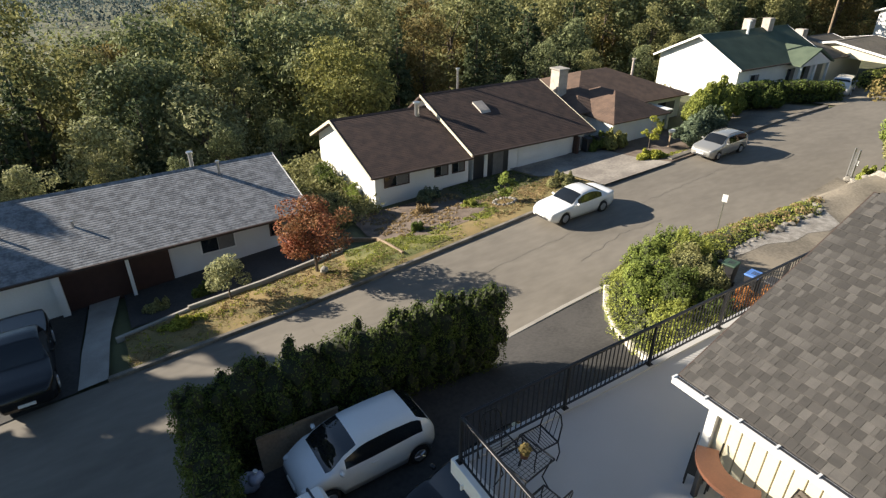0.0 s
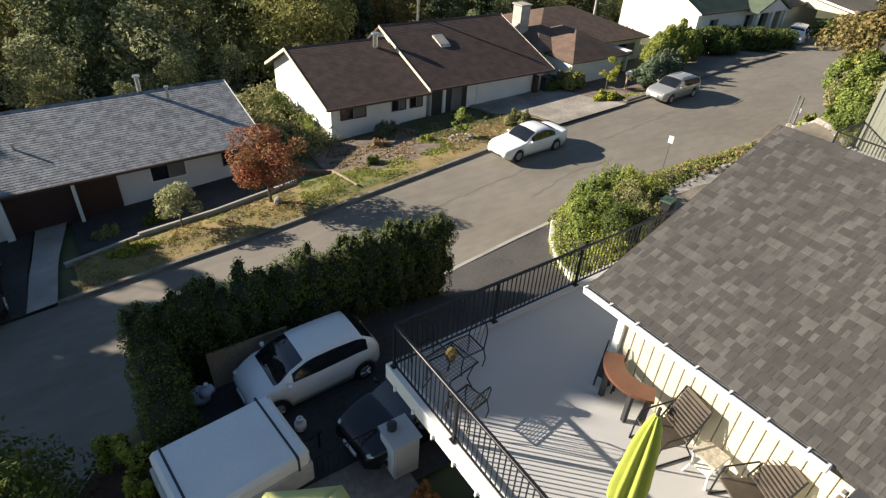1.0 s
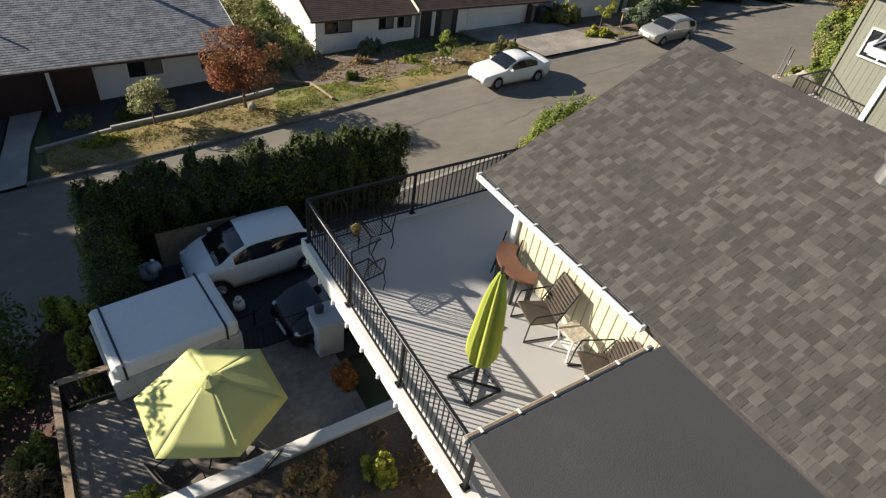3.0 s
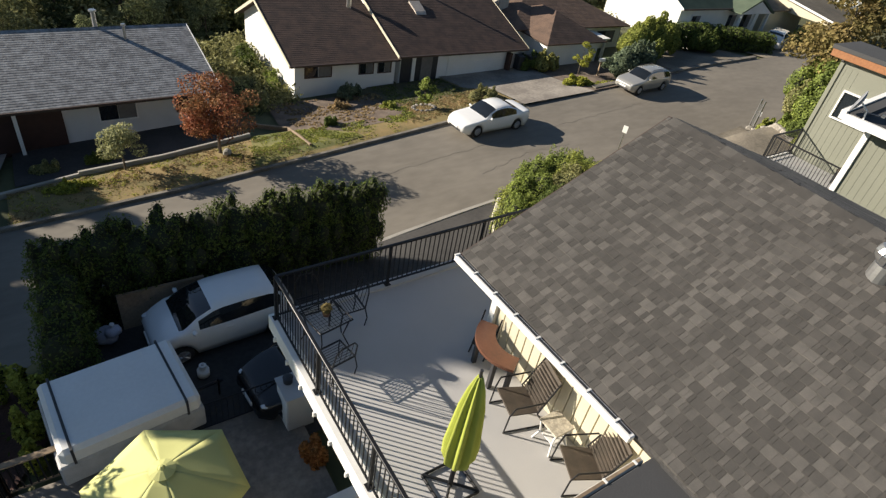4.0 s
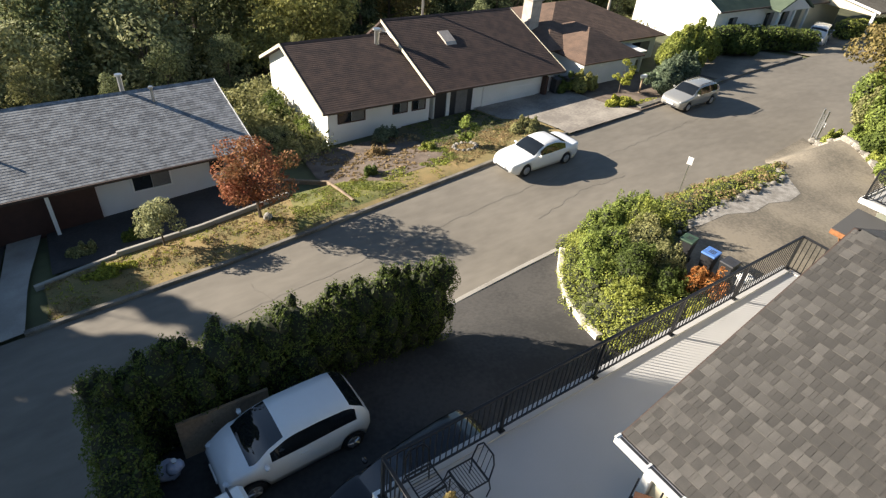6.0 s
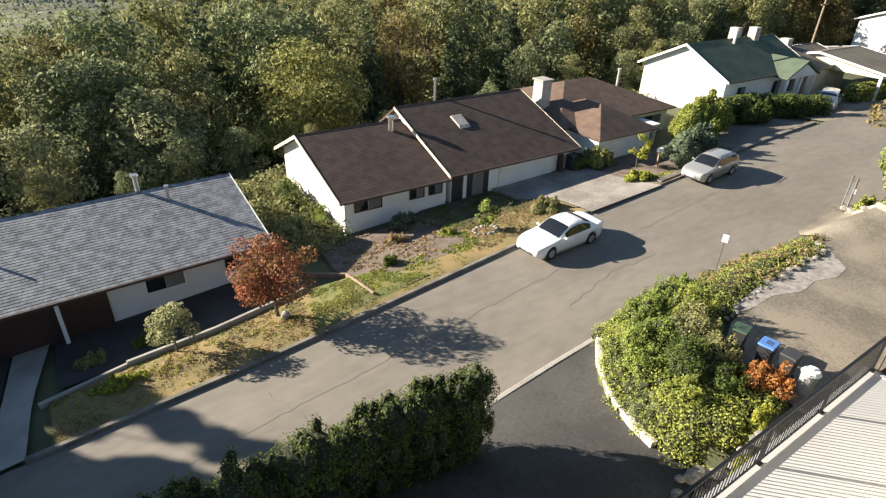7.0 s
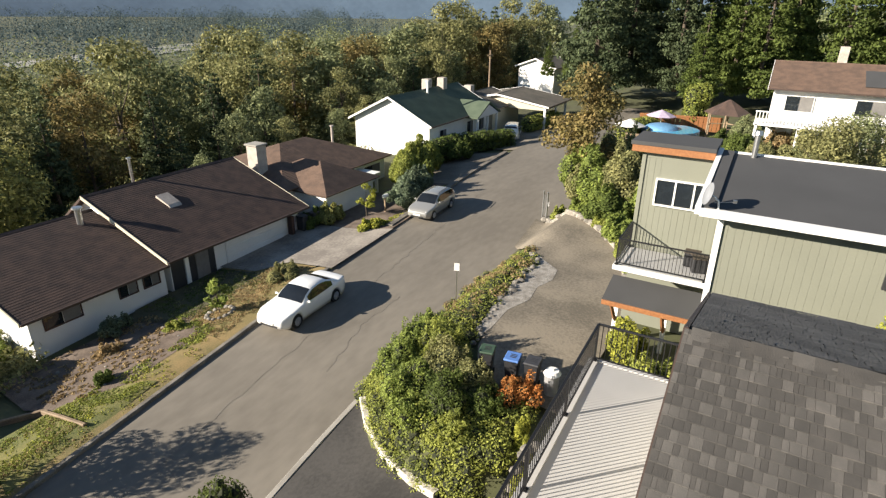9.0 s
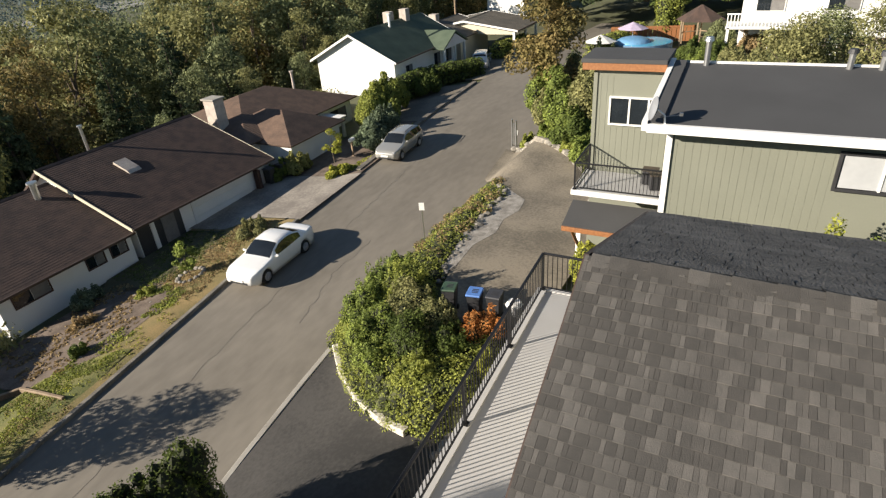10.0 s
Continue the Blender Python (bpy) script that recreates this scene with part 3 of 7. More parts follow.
class House:
    def __init__(self, loc, rz, label, name="house"):
        self.h = empty(name, loc, rz, label=label, category="house", group="houses along the street")
        self.m = {}

    def add(self, name, bm, m, parent=None, label=""):
        return part(name, bm, m, parent or self.h, label)

    def gable(self, x0, x1, y0, y1, ze, zr, yr, roof, walls, zb, over=0.5, name="roof", ends=(True, True), fascia="white", back=True):
        """A wing with its ridge along x; y0 is the street side."""
        s0, s1 = (zr - ze) / (yr - y0), (zr - ze) / (y1 - yr)
        bm = B(); prism(bm, [(y0 + over, zb), (y1 - over, zb), (y1 - over, ze + s1 * over - 0.13), (yr, zr - 0.13), (y0 + over, ze + s0 * over - 0.13)], "x", x0 + 0.45 * ends[0], x1 - 0.45 * ends[1])
        w = self.add("wall", bm, walls)
        bm = B(); roof_slope(bm, (x0, y0, ze), (x1, y0, ze), (x0, yr, zr), (x1, yr, zr))
        self.add(name, bm, roof)
        bm = B()
        roof_slope(bm, (x0, y1, ze), (x1, y1, ze), (x0, yr, zr), (x1, yr, zr))
        r = self.add(name, bm, roof)
        bm = B()
        prism(bm, [(yr - 0.16, zr - 0.035), (yr, zr + 0.05), (yr + 0.16, zr - 0.035), (yr + 0.16, zr - 0.05), (yr, zr + 0.03), (yr - 0.16, zr - 0.05)], "x", x0, x1)
        self.add("ridge_cap", bm, roof, r)
        for e, xx in ((ends[0], x0 - 0.04), (ends[1], x1)):
            if e:
                bm = B()
                prism(bm, [(y0, ze - 0.16), (yr, zr - 0.16), (y1, ze - 0.16), (y1, ze + 0.03), (yr, zr + 0.04), (y0, ze + 0.03)] if back else [(y0, ze - 0.16), (yr, zr - 0.16), (yr, zr + 0.04), (y0, ze + 0.03)], "x", xx, xx + 0.04)
                self.add("barge_board", bm, M[fascia])
        bm = B(); box(bm, x0, y0 - 0.1, ze - 0.12, x1, y0 + 0.01, ze + 0.0, 0.01); self.add("gutter", bm, M["gutter_brown"])
        return w

    def window(self, x0, x1, z0, z1, y, frame="white", panes=2):
        w = new("window"); w.parent = self.h
        bm = B()
        t = 0.06
        for a in ((x0 - t, z0 - t, x1 + t, z0), (x0 - t, z1, x1 + t, z1 + t), (x0 - t, z0, x0, z1), (x1, z0, x1 + t, z1)):
            box(bm, a[0], y - 0.05, a[1], a[2], y + 0.04, a[3])
        part("window_frame", bm, M[frame], w)
        for i in range(panes):
            a = x0 + (x1 - x0) * i / panes; b = x0 + (x1 - x0) * (i + 1) / panes
            bm = B(); box(bm, a + 0.015, y - 0.02, z0 + 0.01, b - 0.015, y + 0.03, z1 - 0.01); part("pane", bm, M["glass"] if i % 2 == 0 else M["curtain"], w)
        return w

    def pipe(self, x, y, z0, z1, r=0.07, cap=True, m="steel"):
        bm = B(); cyl(bm, (x, y, z0), (x, y, z1), r, r, 10)
        p = self.add("vent_pipe", bm, M[m])
        if cap:
            bm = B(); cyl(bm, (x, y, z1 + 0.04), (x, y, z1 + 0.12), r * 1.7, r * 1.6, 10); self.add("cap", bm, M[m], p)


M["curtain"] = mat("curtained_glass", (0.22, 0.21, 0.2), 0.15, (0.15, 0.145, 0.14), 1.5, 8, 0.5, 0)
M["lilac"] = mat("dull_stucco", (0.70, 0.69, 0.68), 0.85, (0.6, 0.59, 0.58), 0.7, 50, 0.6, 0.15)
M["chimney"] = mat("chimney_stone", (0.50, 0.44, 0.38), 0.9, (0.36, 0.31, 0.27), 3, 18, 0.8, 0.4)

# brown-roofed bungalow
A = House((45, 48, -0.7), 0, "white stucco bungalow with dark brown shingle roof and garage")
o = Vector((45, 48, -0.7))
def L(x, y, z): return (x - 45, y - 48, z + 0.7)
A.gable(-7.1, 0.0, -0.75, 9.2, 2.65, 4.6, 5.2, M["brownroof"], M["stucco"], -1.2, ends=(True, False), fascia="cream")
A.gable(-0.1, 10.5, -0.85, 9.2, 2.85, 5.25, 5.8, M["brownroof"], M["stucco"], -1.2, over=0.6, fascia="cream", back=False)
A.window(-6.0, -4.4, 1.7, 2.45, -0.25, "barn"); A.window(-2.5, -1.6, 1.7, 2.45, -0.25, "barn"); A.window(-1.2, -0.35, 1.7, 2.45, -0.25, "barn")
bm = B(); box(bm, 4.0, -0.30, 0.3, 8.6, -0.2, 2.68, 0.01)
gd = A.add("garage_door", bm, M["white"], label="white sectional garage door")
for k in range(4):
    bm = B(); box(bm, 4.05, -0.325, 0.33 + k * 0.58, 8.55, -0.3, 0.89 + k * 0.58, 0.01); A.add("door_panel", bm, M["white"], gd)
# no recess is cut: a near-black panel stands for the porch's shade
bm = B(); box(bm, 0.4, -0.28, 0.2, 3.2, -0.2, 2.68); A.add("entry_shade_panel", bm, M["darkplastic"], label="flat dark panel for the shade of the entry porch")
bm = B(); box(bm, 1.9, -0.34, 0.4, 2.75, -0.27, 2.5, 0.01); A.add("front_door", bm, M["curtain"], label="glazed front door")
bm = B(); box(bm, 1.2, -0.36, 0.3, 1.45, -0.26, 2.68, 0.01); A.add("porch_post", bm, M["white"])
bm = B(); box(bm, 9.0, -0.7, 0, 9.25, -0.3, 2.5, 0.01); A.add("porch_post", bm, M["barn"])
A.pipe(-1.2, 4.3, 3.6, 5.1, 0.16, m="steel"); A.pipe(3.4, 6.4, 5.0, 6.5, 0.09, m="steel")
bm = B(); prism(bm, [(2.7, 4.05), (3.0, 4.35), (4.0, 4.75), (4.1, 4.5)], "x", 3.1, 3.9)
sk = A.add("skylight", bm, M["chimney"], label="boxed skylight curb")
# grey-roofed bungalow
G = House((26.4, 45.8, -0.8), 3.0, "white bungalow with grey shingle roof and carport")
G.gable(-11, 7.3, -0.55, 8.3, 2.35, 3.95, 4.9, M["greyroof"], M["lilac"], -1.0, over=0.75)
G.window(1.7, 3.3, 1.15, 1.95, 0.18, "white"); G.window(5.2, 6.4, 1.2, 1.95, 0.18, "barn")
# flush panel: the entry wall's dark red, with the opening's shade in it
bm = B(); box(bm, -4.3, 0.1, -0.2, 0.2, 0.22, 2.15); G.add("carport_panel", bm, M["barn"], label="flush dark red panel for the shaded entry wall")
bm = B(); box(bm, -1.7, -0.35, 0, -1.55, -0.2, 2.3); G.add("porch_post", bm, M["white"])
bm = B(); box(bm, -9.6, 0.0, -0.1, -4.6, 0.18, 2.1, 0.01); g2 = G.add("garage_door", bm, M["white"], label="white garage door")
bm = B(); box(bm, -4.6, -0.3, -0.1, -4.3, 0.2, 2.3); G.add("porch_post", bm, M["white"])
G.pipe(2.9, 5.0, 3.6, 4.7, 0.11); G.pipe(4.0, 3.9, 3.4, 4.3, 0.07)
for (x, y) in ((-3.2, 2.2), (-6, 2.4)):
    G.pipe(x, y, 3.1, 3.45, 0.06, cap=False)

# tan-brown house with hipped roofs
Bh = House((62, 50, 0.2), 0, "low house with tan-brown hipped roofs and white garage")
def hip(H, x0, x1, y0, y1, ze, zr, roof, inset=None, along="x"):
    ins = inset or min(x1 - x0, y1 - y0) / 2
    if along == "x":
        ym = (y0 + y1) / 2
        r0, r1 = (x0 + ins, ym, zr), (x1 - ins, ym, zr)
        planes = (((x0, y0, ze), (x1, y0, ze), r0, r1), ((x1, y1, ze), (x0, y1, ze), r1, r0), ((x0, y1, ze), (x0, y0, ze), r0, r0), ((x1, y0, ze), (x1, y1, ze), r1, r1))
    else:
        xm = (x0 + x1) / 2
        r0, r1 = (xm, y0 + ins, zr), (xm, y1 - ins, zr)
        planes = (((x0, y1, ze), (x0, y0, ze), r1, r0), ((x1, y0, ze), (x1, y1, ze), r0, r1), ((x0, y0, ze), (x1, y0, ze), r0, r0), ((x1, y1, ze), (x0, y1, ze), r1, r1))
    for p in planes:
        bm = B(); roof_slope(bm, *p); H.add("roof", bm, roof)
hip(Bh, -6.4, 6.6, -0.6, 9.5, 2.5, 4.3, M["brownroof2"])
hip(Bh, -5.2, 1.0, -3.3, 4.5, 2.3, 3.7, M["brownroof2"], along="y")
bm = B(); box(bm, -5.9, -0.1, -1.2, 6.1, 9, 2.45); Bh.add("wall", bm, M["stucco"])
bm = B(); box(bm, -4.8, -2.9, -0.8, 0.6, 1, 2.25); Bh.add("garage_wall", bm, M["stucco"])
bm = B(); box(bm, 0.8, -2.2, 2.0, 2.6, 0.2, 2.1); Bh.add("porch_roof", bm, M["white"])
bm = B(); box(bm, 2.2, -2.1, -0.5, 2.4, -1.9, 2.0); Bh.add("porch_post", bm, M["white"])
bm = B(); box(bm, -5.4, 2.6, 2.0, -4.5, 3.6, 5.0, 0.02); c = Bh.add("chimney", bm, M["chimney"])
bm = B(); box(bm, -5.5, 2.5, 5.0, -4.4, 3.7, 5.12, 0.02); Bh.add("chimney_cap", bm, M["concrete"], c)
Bh.pipe(3.2, 3.0, 3.4, 5.0, 0.1, m="chimney")
Bh.window(3.2, 5.4, 1.0, 2.0, -0.12, "white")

# green-roofed house
Gr = House((81, 50, 1.4), 0, "bright white house with green shingle roof and chimneys")
Gr.gable(-6.8, 7.0, -1.2, 8.4, 2.75, 5.1, 3.6, M["greenroof"], M["stucco"], -1.2)
bm = B(); prism(bm, [(0.4, 2.5), (3.2, 3.75), (6.0, 2.5), (6.0, 2.65), (3.2, 3.95), (0.4, 2.65)], "y", -2.4, 2.2); Gr.add("porch_roof", bm, M["greenroof"])
bm = B(); prism(bm, [(0.7, 2.5), (3.2, 3.62), (5.7, 2.5)], "y", -2.3, -2.15); Gr.add("porch_gable", bm, M["lilac"])
for x in (0.9, 3.2, 5.5):
    bm = B(); box(bm, x - 0.1, -2.25, -0.8, x + 0.1, -2.05, 2.5); Gr.add("porch_post", bm, M["white"])
Gr.window(1.2, 2.6, 0.7, 2.0, -0.75, "white"); Gr.window(3.6, 5.2, 0.7, 2.0, -0.75, "white"); Gr.window(-4.5, -3.2, 0.9, 2.0, -0.75, "white")
for x, y in ((1.0, 4.0), (3.2, 3.4)):
    bm = B(); box(bm, x - 0.4, y - 0.4, 4.0, x + 0.4, y + 0.4, 6.0, 0.02); Gr.add("chimney", bm, M["chimney"])
Gr.pipe(-0.5, 3.0, 4.6, 5.9, 0.12, m="white")
bm = B(); box(bm, -5.6, -2.4, -0.6, -3.8, -0.8, 1.2); Gr.add("shed", bm, M["white"])

# house with carport and white house beyond
C = House((92.2, 50.0, 1.3), 0, "low house with a grey-brown roof and a carport")
C.gable(-3.6, 5, -1, 8, 2.5, 3.8, 3.5, M["oldroof"], M["cream"], -1.0)
C.gable(0, 8.4, -6.0, 6, 2.7, 3.7, 0.5, M["oldroof"], M["cream"], 2.2)
for x, y in ((0.5, -5.4), (4.2, -5.4), (7.9, -5.4)):
    bm = B(); box(bm, x - 0.12, y - 0.12, -1, x + 0.12, y + 0.12, 2.5); C.add("carport_post", bm, M["white"])
bm = B(); box(bm, -1.5, 3.2, 3, -0.6, 4.1, 4.6, 0.02); C.add("chimney", bm, M["chimney"])
D = House((124.0, 53.5, 0.7), -8, "white two-storey house half hidden by trees")
D.gable(-3.8, 3.8, -1, 6.5, 4.9, 6.2, 2.8, M["oldroof"], M["stucco"], -2.5)
D.window(-2.6, -1.3, 2.7, 3.9, -0.55, "white"); D.window(0.6, 2.0, 2.7, 3.9, -0.55, "white")
pole = empty("utility_pole", (98.5, 54.5, 2), label="grey wooden utility pole", category="utility pole")
bm = B(); cyl(bm, (0, 0, -2), (0, 0, 7.4), 0.14, 0.1, 8); part("pole", bm, M["wood"], pole)
bm = B(); box(bm, -0.7, -0.05, 6.7, 0.7, 0.05, 6.85); part("crossarm", bm, M["wood"], pole)

# ---- neighbouring house on the near side ----
N = House((50, 22, 3.0), 0, "sage green sided house with dark roof and white fascia")
def NB(name, mt, *boxes, parent=None, label=""):
    bm = B()
    for b in boxes:
        box(bm, b[0] - 50, b[1] - 22, b[2] - 3, b[3] - 50, b[4] - 22, b[5] - 3, 0.008)
    return N.add(name, bm, M[mt], parent, label)
nw = NB("wall", "sage", (45.95, 8, 2.5, 50.15, 22.45, 9.1))
NB("bay_wall", "sage", (49.65, 22.45, 2.5, 51.2, 25.45, 9.75))
for i in range(34):
    y = 22.4 - i * 0.21
    if not (16.3 < y - 0.1 < 18.5):
        NB("board", "sage", (45.947, y - 0.208, 5.6, 45.955, y, 9.08), parent=nw)
for i in range(13):
    y = 25.44 - i * 0.21
    NB("board", "sage", (49.646, y - 0.208, 6.0, 49.655, y, 7.7 if 22.9 < y < 24.95 else 9.5), parent=nw)
NB("corner_trim", "white", (45.88, 22.33, 5.6, 46.0, 22.5, 9.15))
NB("corner_trim", "sage", (49.6, 25.36, 6.0, 49.7, 25.5, 9.6))
bm = B()
slab(bm, [(45.25 - 50, 22.6 - 22, 6.27), (50.2 - 50, 22.6 - 22, 6.87), (50.2 - 50, 6 - 22, 6.87), (45.25 - 50, 6 - 22, 6.27)], 0.12)
N.add("roof", bm, M["membrane"], label="dark grey low-slope roof")
bm = B()
slab(bm, [(45.2 - 50, 22.95 - 22, 6.33), (50.2 - 50, 22.95 - 22, 6.95), (50.2 - 50, 22.6 - 22, 6.95), (45.2 - 50, 22.6 - 22, 6.33)], 0.16)
N.add("rake_cap", bm, M["membrane"])
bm = B()
slab(bm, [(45.1 - 50, 23.1 - 22, 6.36), (50.3 - 50, 23.1 - 22, 6.99), (50.3 - 50, 22.95 - 22, 6.99), (45.1 - 50, 22.95 - 22, 6.36)], 0.26)
N.add("barge_board", bm, M["white"])
NB("fascia", "white", (45.08, 7, 9.07, 45.25, 22.95, 9.3), label="broad white gutter fascia")
NB("ridge_flashing", "white", (50.18, 6, 9.72, 50.28, 22.5, 9.93))
NB("bay_fascia", "cedar", (49.35, 23.1, 9.72, 49.45, 25.85, 9.96), (49.45, 25.75, 9.72, 51.3, 25.85, 9.96), label="cedar fascia board")
NB("bay_roof", "membrane", (49.33, 23.1, 9.96, 51.35, 25.9, 10.1))
def nbwindow(x, y0, y1, z0, z1, n=2):
    w = new("window"); w.parent = N.h
    bm = B(); t = 0.055 if n == 3 else 0.08
    for a in ((y0 - t, z0 - t, y1 + t, z0), (y0 - t, z1, y1 + t, z1 + t), (y0 - t, z0, y0, z1), (y1, z0, y1 + t, z1)):
        box(bm, x - 0.06 - 50, a[0] - 22, a[1] - 3, x + 0.04 - 50, a[2] - 22, a[3] - 3)
    part("window_frame", bm, M["white"] if n == 3 else M["darkplastic"], w)
    for i in range(n):
        a = y0 + (y1 - y0) * i / n; b = y0 + (y1 - y0) * (i + 1) / n
        bm = B(); box(bm, x - 0.02 - 50, a + 0.025 - 22, z0 + 0.02 - 3, x + 0.03 - 50, b - 0.025 - 22, z1 - 0.02 - 3); part("pane", bm, M["glass"] if n == 3 else M["blind"], w)
        if i:
            bm = B(); box(bm, x - 0.05 - 50, a - 0.03 - 22, z0 - 3, x + 0.03 - 50, a + 0.03 - 22, z1 - 3); part("mullion", bm, M["white"], w)
M["blind"] = mat("white_blind_glass", (0.45, 0.46, 0.47), 0.2, (0.36, 0.37, 0.38), 1, 5, 0.5, 0)
nbwindow(49.6, 22.95, 24.85, 7.85, 8.75, 3)
nbwindow(45.9, 16.4, 18.25, 7.72, 8.62, 2)
# balcony and canopy
NB("balcony_floor", "deck", (47.6, 22.46, 5.8, 49.62, 25.5, 6.0))
NB("balcony_edge", "white", (47.5, 22.46, 5.86, 47.6, 25.6, 6.04), (47.6, 25.5, 5.86, 49.6, 25.6, 6.04))
bm = B(); slab(bm, [(46.5 - 50, 25.6 - 22, 2.15), (47.9 - 50, 25.6 - 22, 2.5), (47.9 - 50, 22.5 - 22, 2.5), (46.5 - 50, 22.5 - 22, 2.15)], 0.12); N.add("canopy", bm, M["membrane"], label="small dark canopy roof over the entry")
bm = B(); box(bm, -3.55, 0.55, 1.95, -3.43, 3.6, 2.12, 0.01); N.add("canopy_fascia", bm, M["cedar"])
for y in (3.3, 1.6):
    bm = B(); cyl(bm, (-3.4, y, 2.0), (-2.3, y, 0.8), 0.07, 0.07, 4); N.add("brace", bm, M["cedar"])
    bm = B(); box(bm, -2.35, y - 0.08, -0.2, -2.19, y + 0.08, 2.3); N.add("canopy_post", bm, M["white"])
railing((47.6, 25.5), (47.6, 22.6), 6.02, h=1.0, post=3.0, label="black metal balcony railing on sage house")
railing((47.6, 25.5), (49.6, 25.5), 6.02, h=1.0, post=2.0, ends=(False, True), label="black metal balcony railing on sage house")
dish = empty("satellite_dish", (45.25, 22.5, 9.28), 110, label="grey satellite dish on a white bracket", category="satellite dish")
bm = B()
v = bmesh.ops.create_uvsphere(bm, u_segments=18, v_segments=10, radius=0.55)["verts"]
bmesh.ops.delete(bm, geom=[q for q in v if q.co.z > -0.36], context="VERTS")
bmesh.ops.transform(bm, matrix=pose(0.35, 0, 0.45, 0, 75, 0) @ Matrix.Translation((0, 0, 0.45)), verts=bm.verts[:])
d = part("reflector", bm, mat("dish_grey", (0.25, 0.26, 0.28), 0.5, bump=0), dish, smooth=True)
sd = d.modifiers.new("thick", "SOLIDIFY"); sd.thickness = 0.015
bm = B(); tube(bm, [(0, 0, -0.1), (0.05, 0, 0.25), (0.25, 0, 0.42)], 0.025); part("bracket", bm, M["white"], dish)
bm = B(); tube(bm, [(0.2, 0, 0.2), (-0.35, 0, 0.25)], 0.012); box(bm, -0.42, -0.04, 0.22, -0.33, 0.04, 0.3); part("feed_arm", bm, M["steel"], dish)
for x, y, h in ((50.0, 22.0, 0.75), (50.0, 18.1, 0.45), (50.0, 17.3, 0.4)):
    v = empty("roof_vent", (x, y, 9.85), label="metal roof vent pipe with hood", category="roof vent")
    bm = B(); cyl(bm, (0, 0, -0.1), (0, 0, h), 0.09, 0.09, 12); part("pipe", bm, M["steel"], v)
    bm = B(); cyl(bm, (0, 0, h), (0, 0, h + 0.12), 0.15, 0.12, 12); part("hood", bm, M["steel"] if h > 0.5 else M["darkplastic"], v)


# ---- vehicles ----
def paint(name, col, metal=0.0):
    m = mat(name, col, 0.25, tuple(c * 0.93 for c in col), 0.5, 6, 0.4, 0.0, metal)
    m.node_tree.nodes["Principled BSDF"].inputs["Coat Weight"].default_value = 0.6
    return m
M["headlamp"] = mat("headlamp_lens", (0.7, 0.72, 0.74), 0.1, bump=0, spec=0.8)
M["taillamp"] = mat("taillamp_lens", (0.16, 0.01, 0.01), 0.15, bump=0)
M["rim"] = mat("alloy_rim", (0.55, 0.55, 0.56), 0.3, bump=0, metal=0.8)
M["carglass"] = glassmat("car_glass", (0.012, 0.014, 0.016), 0.03)


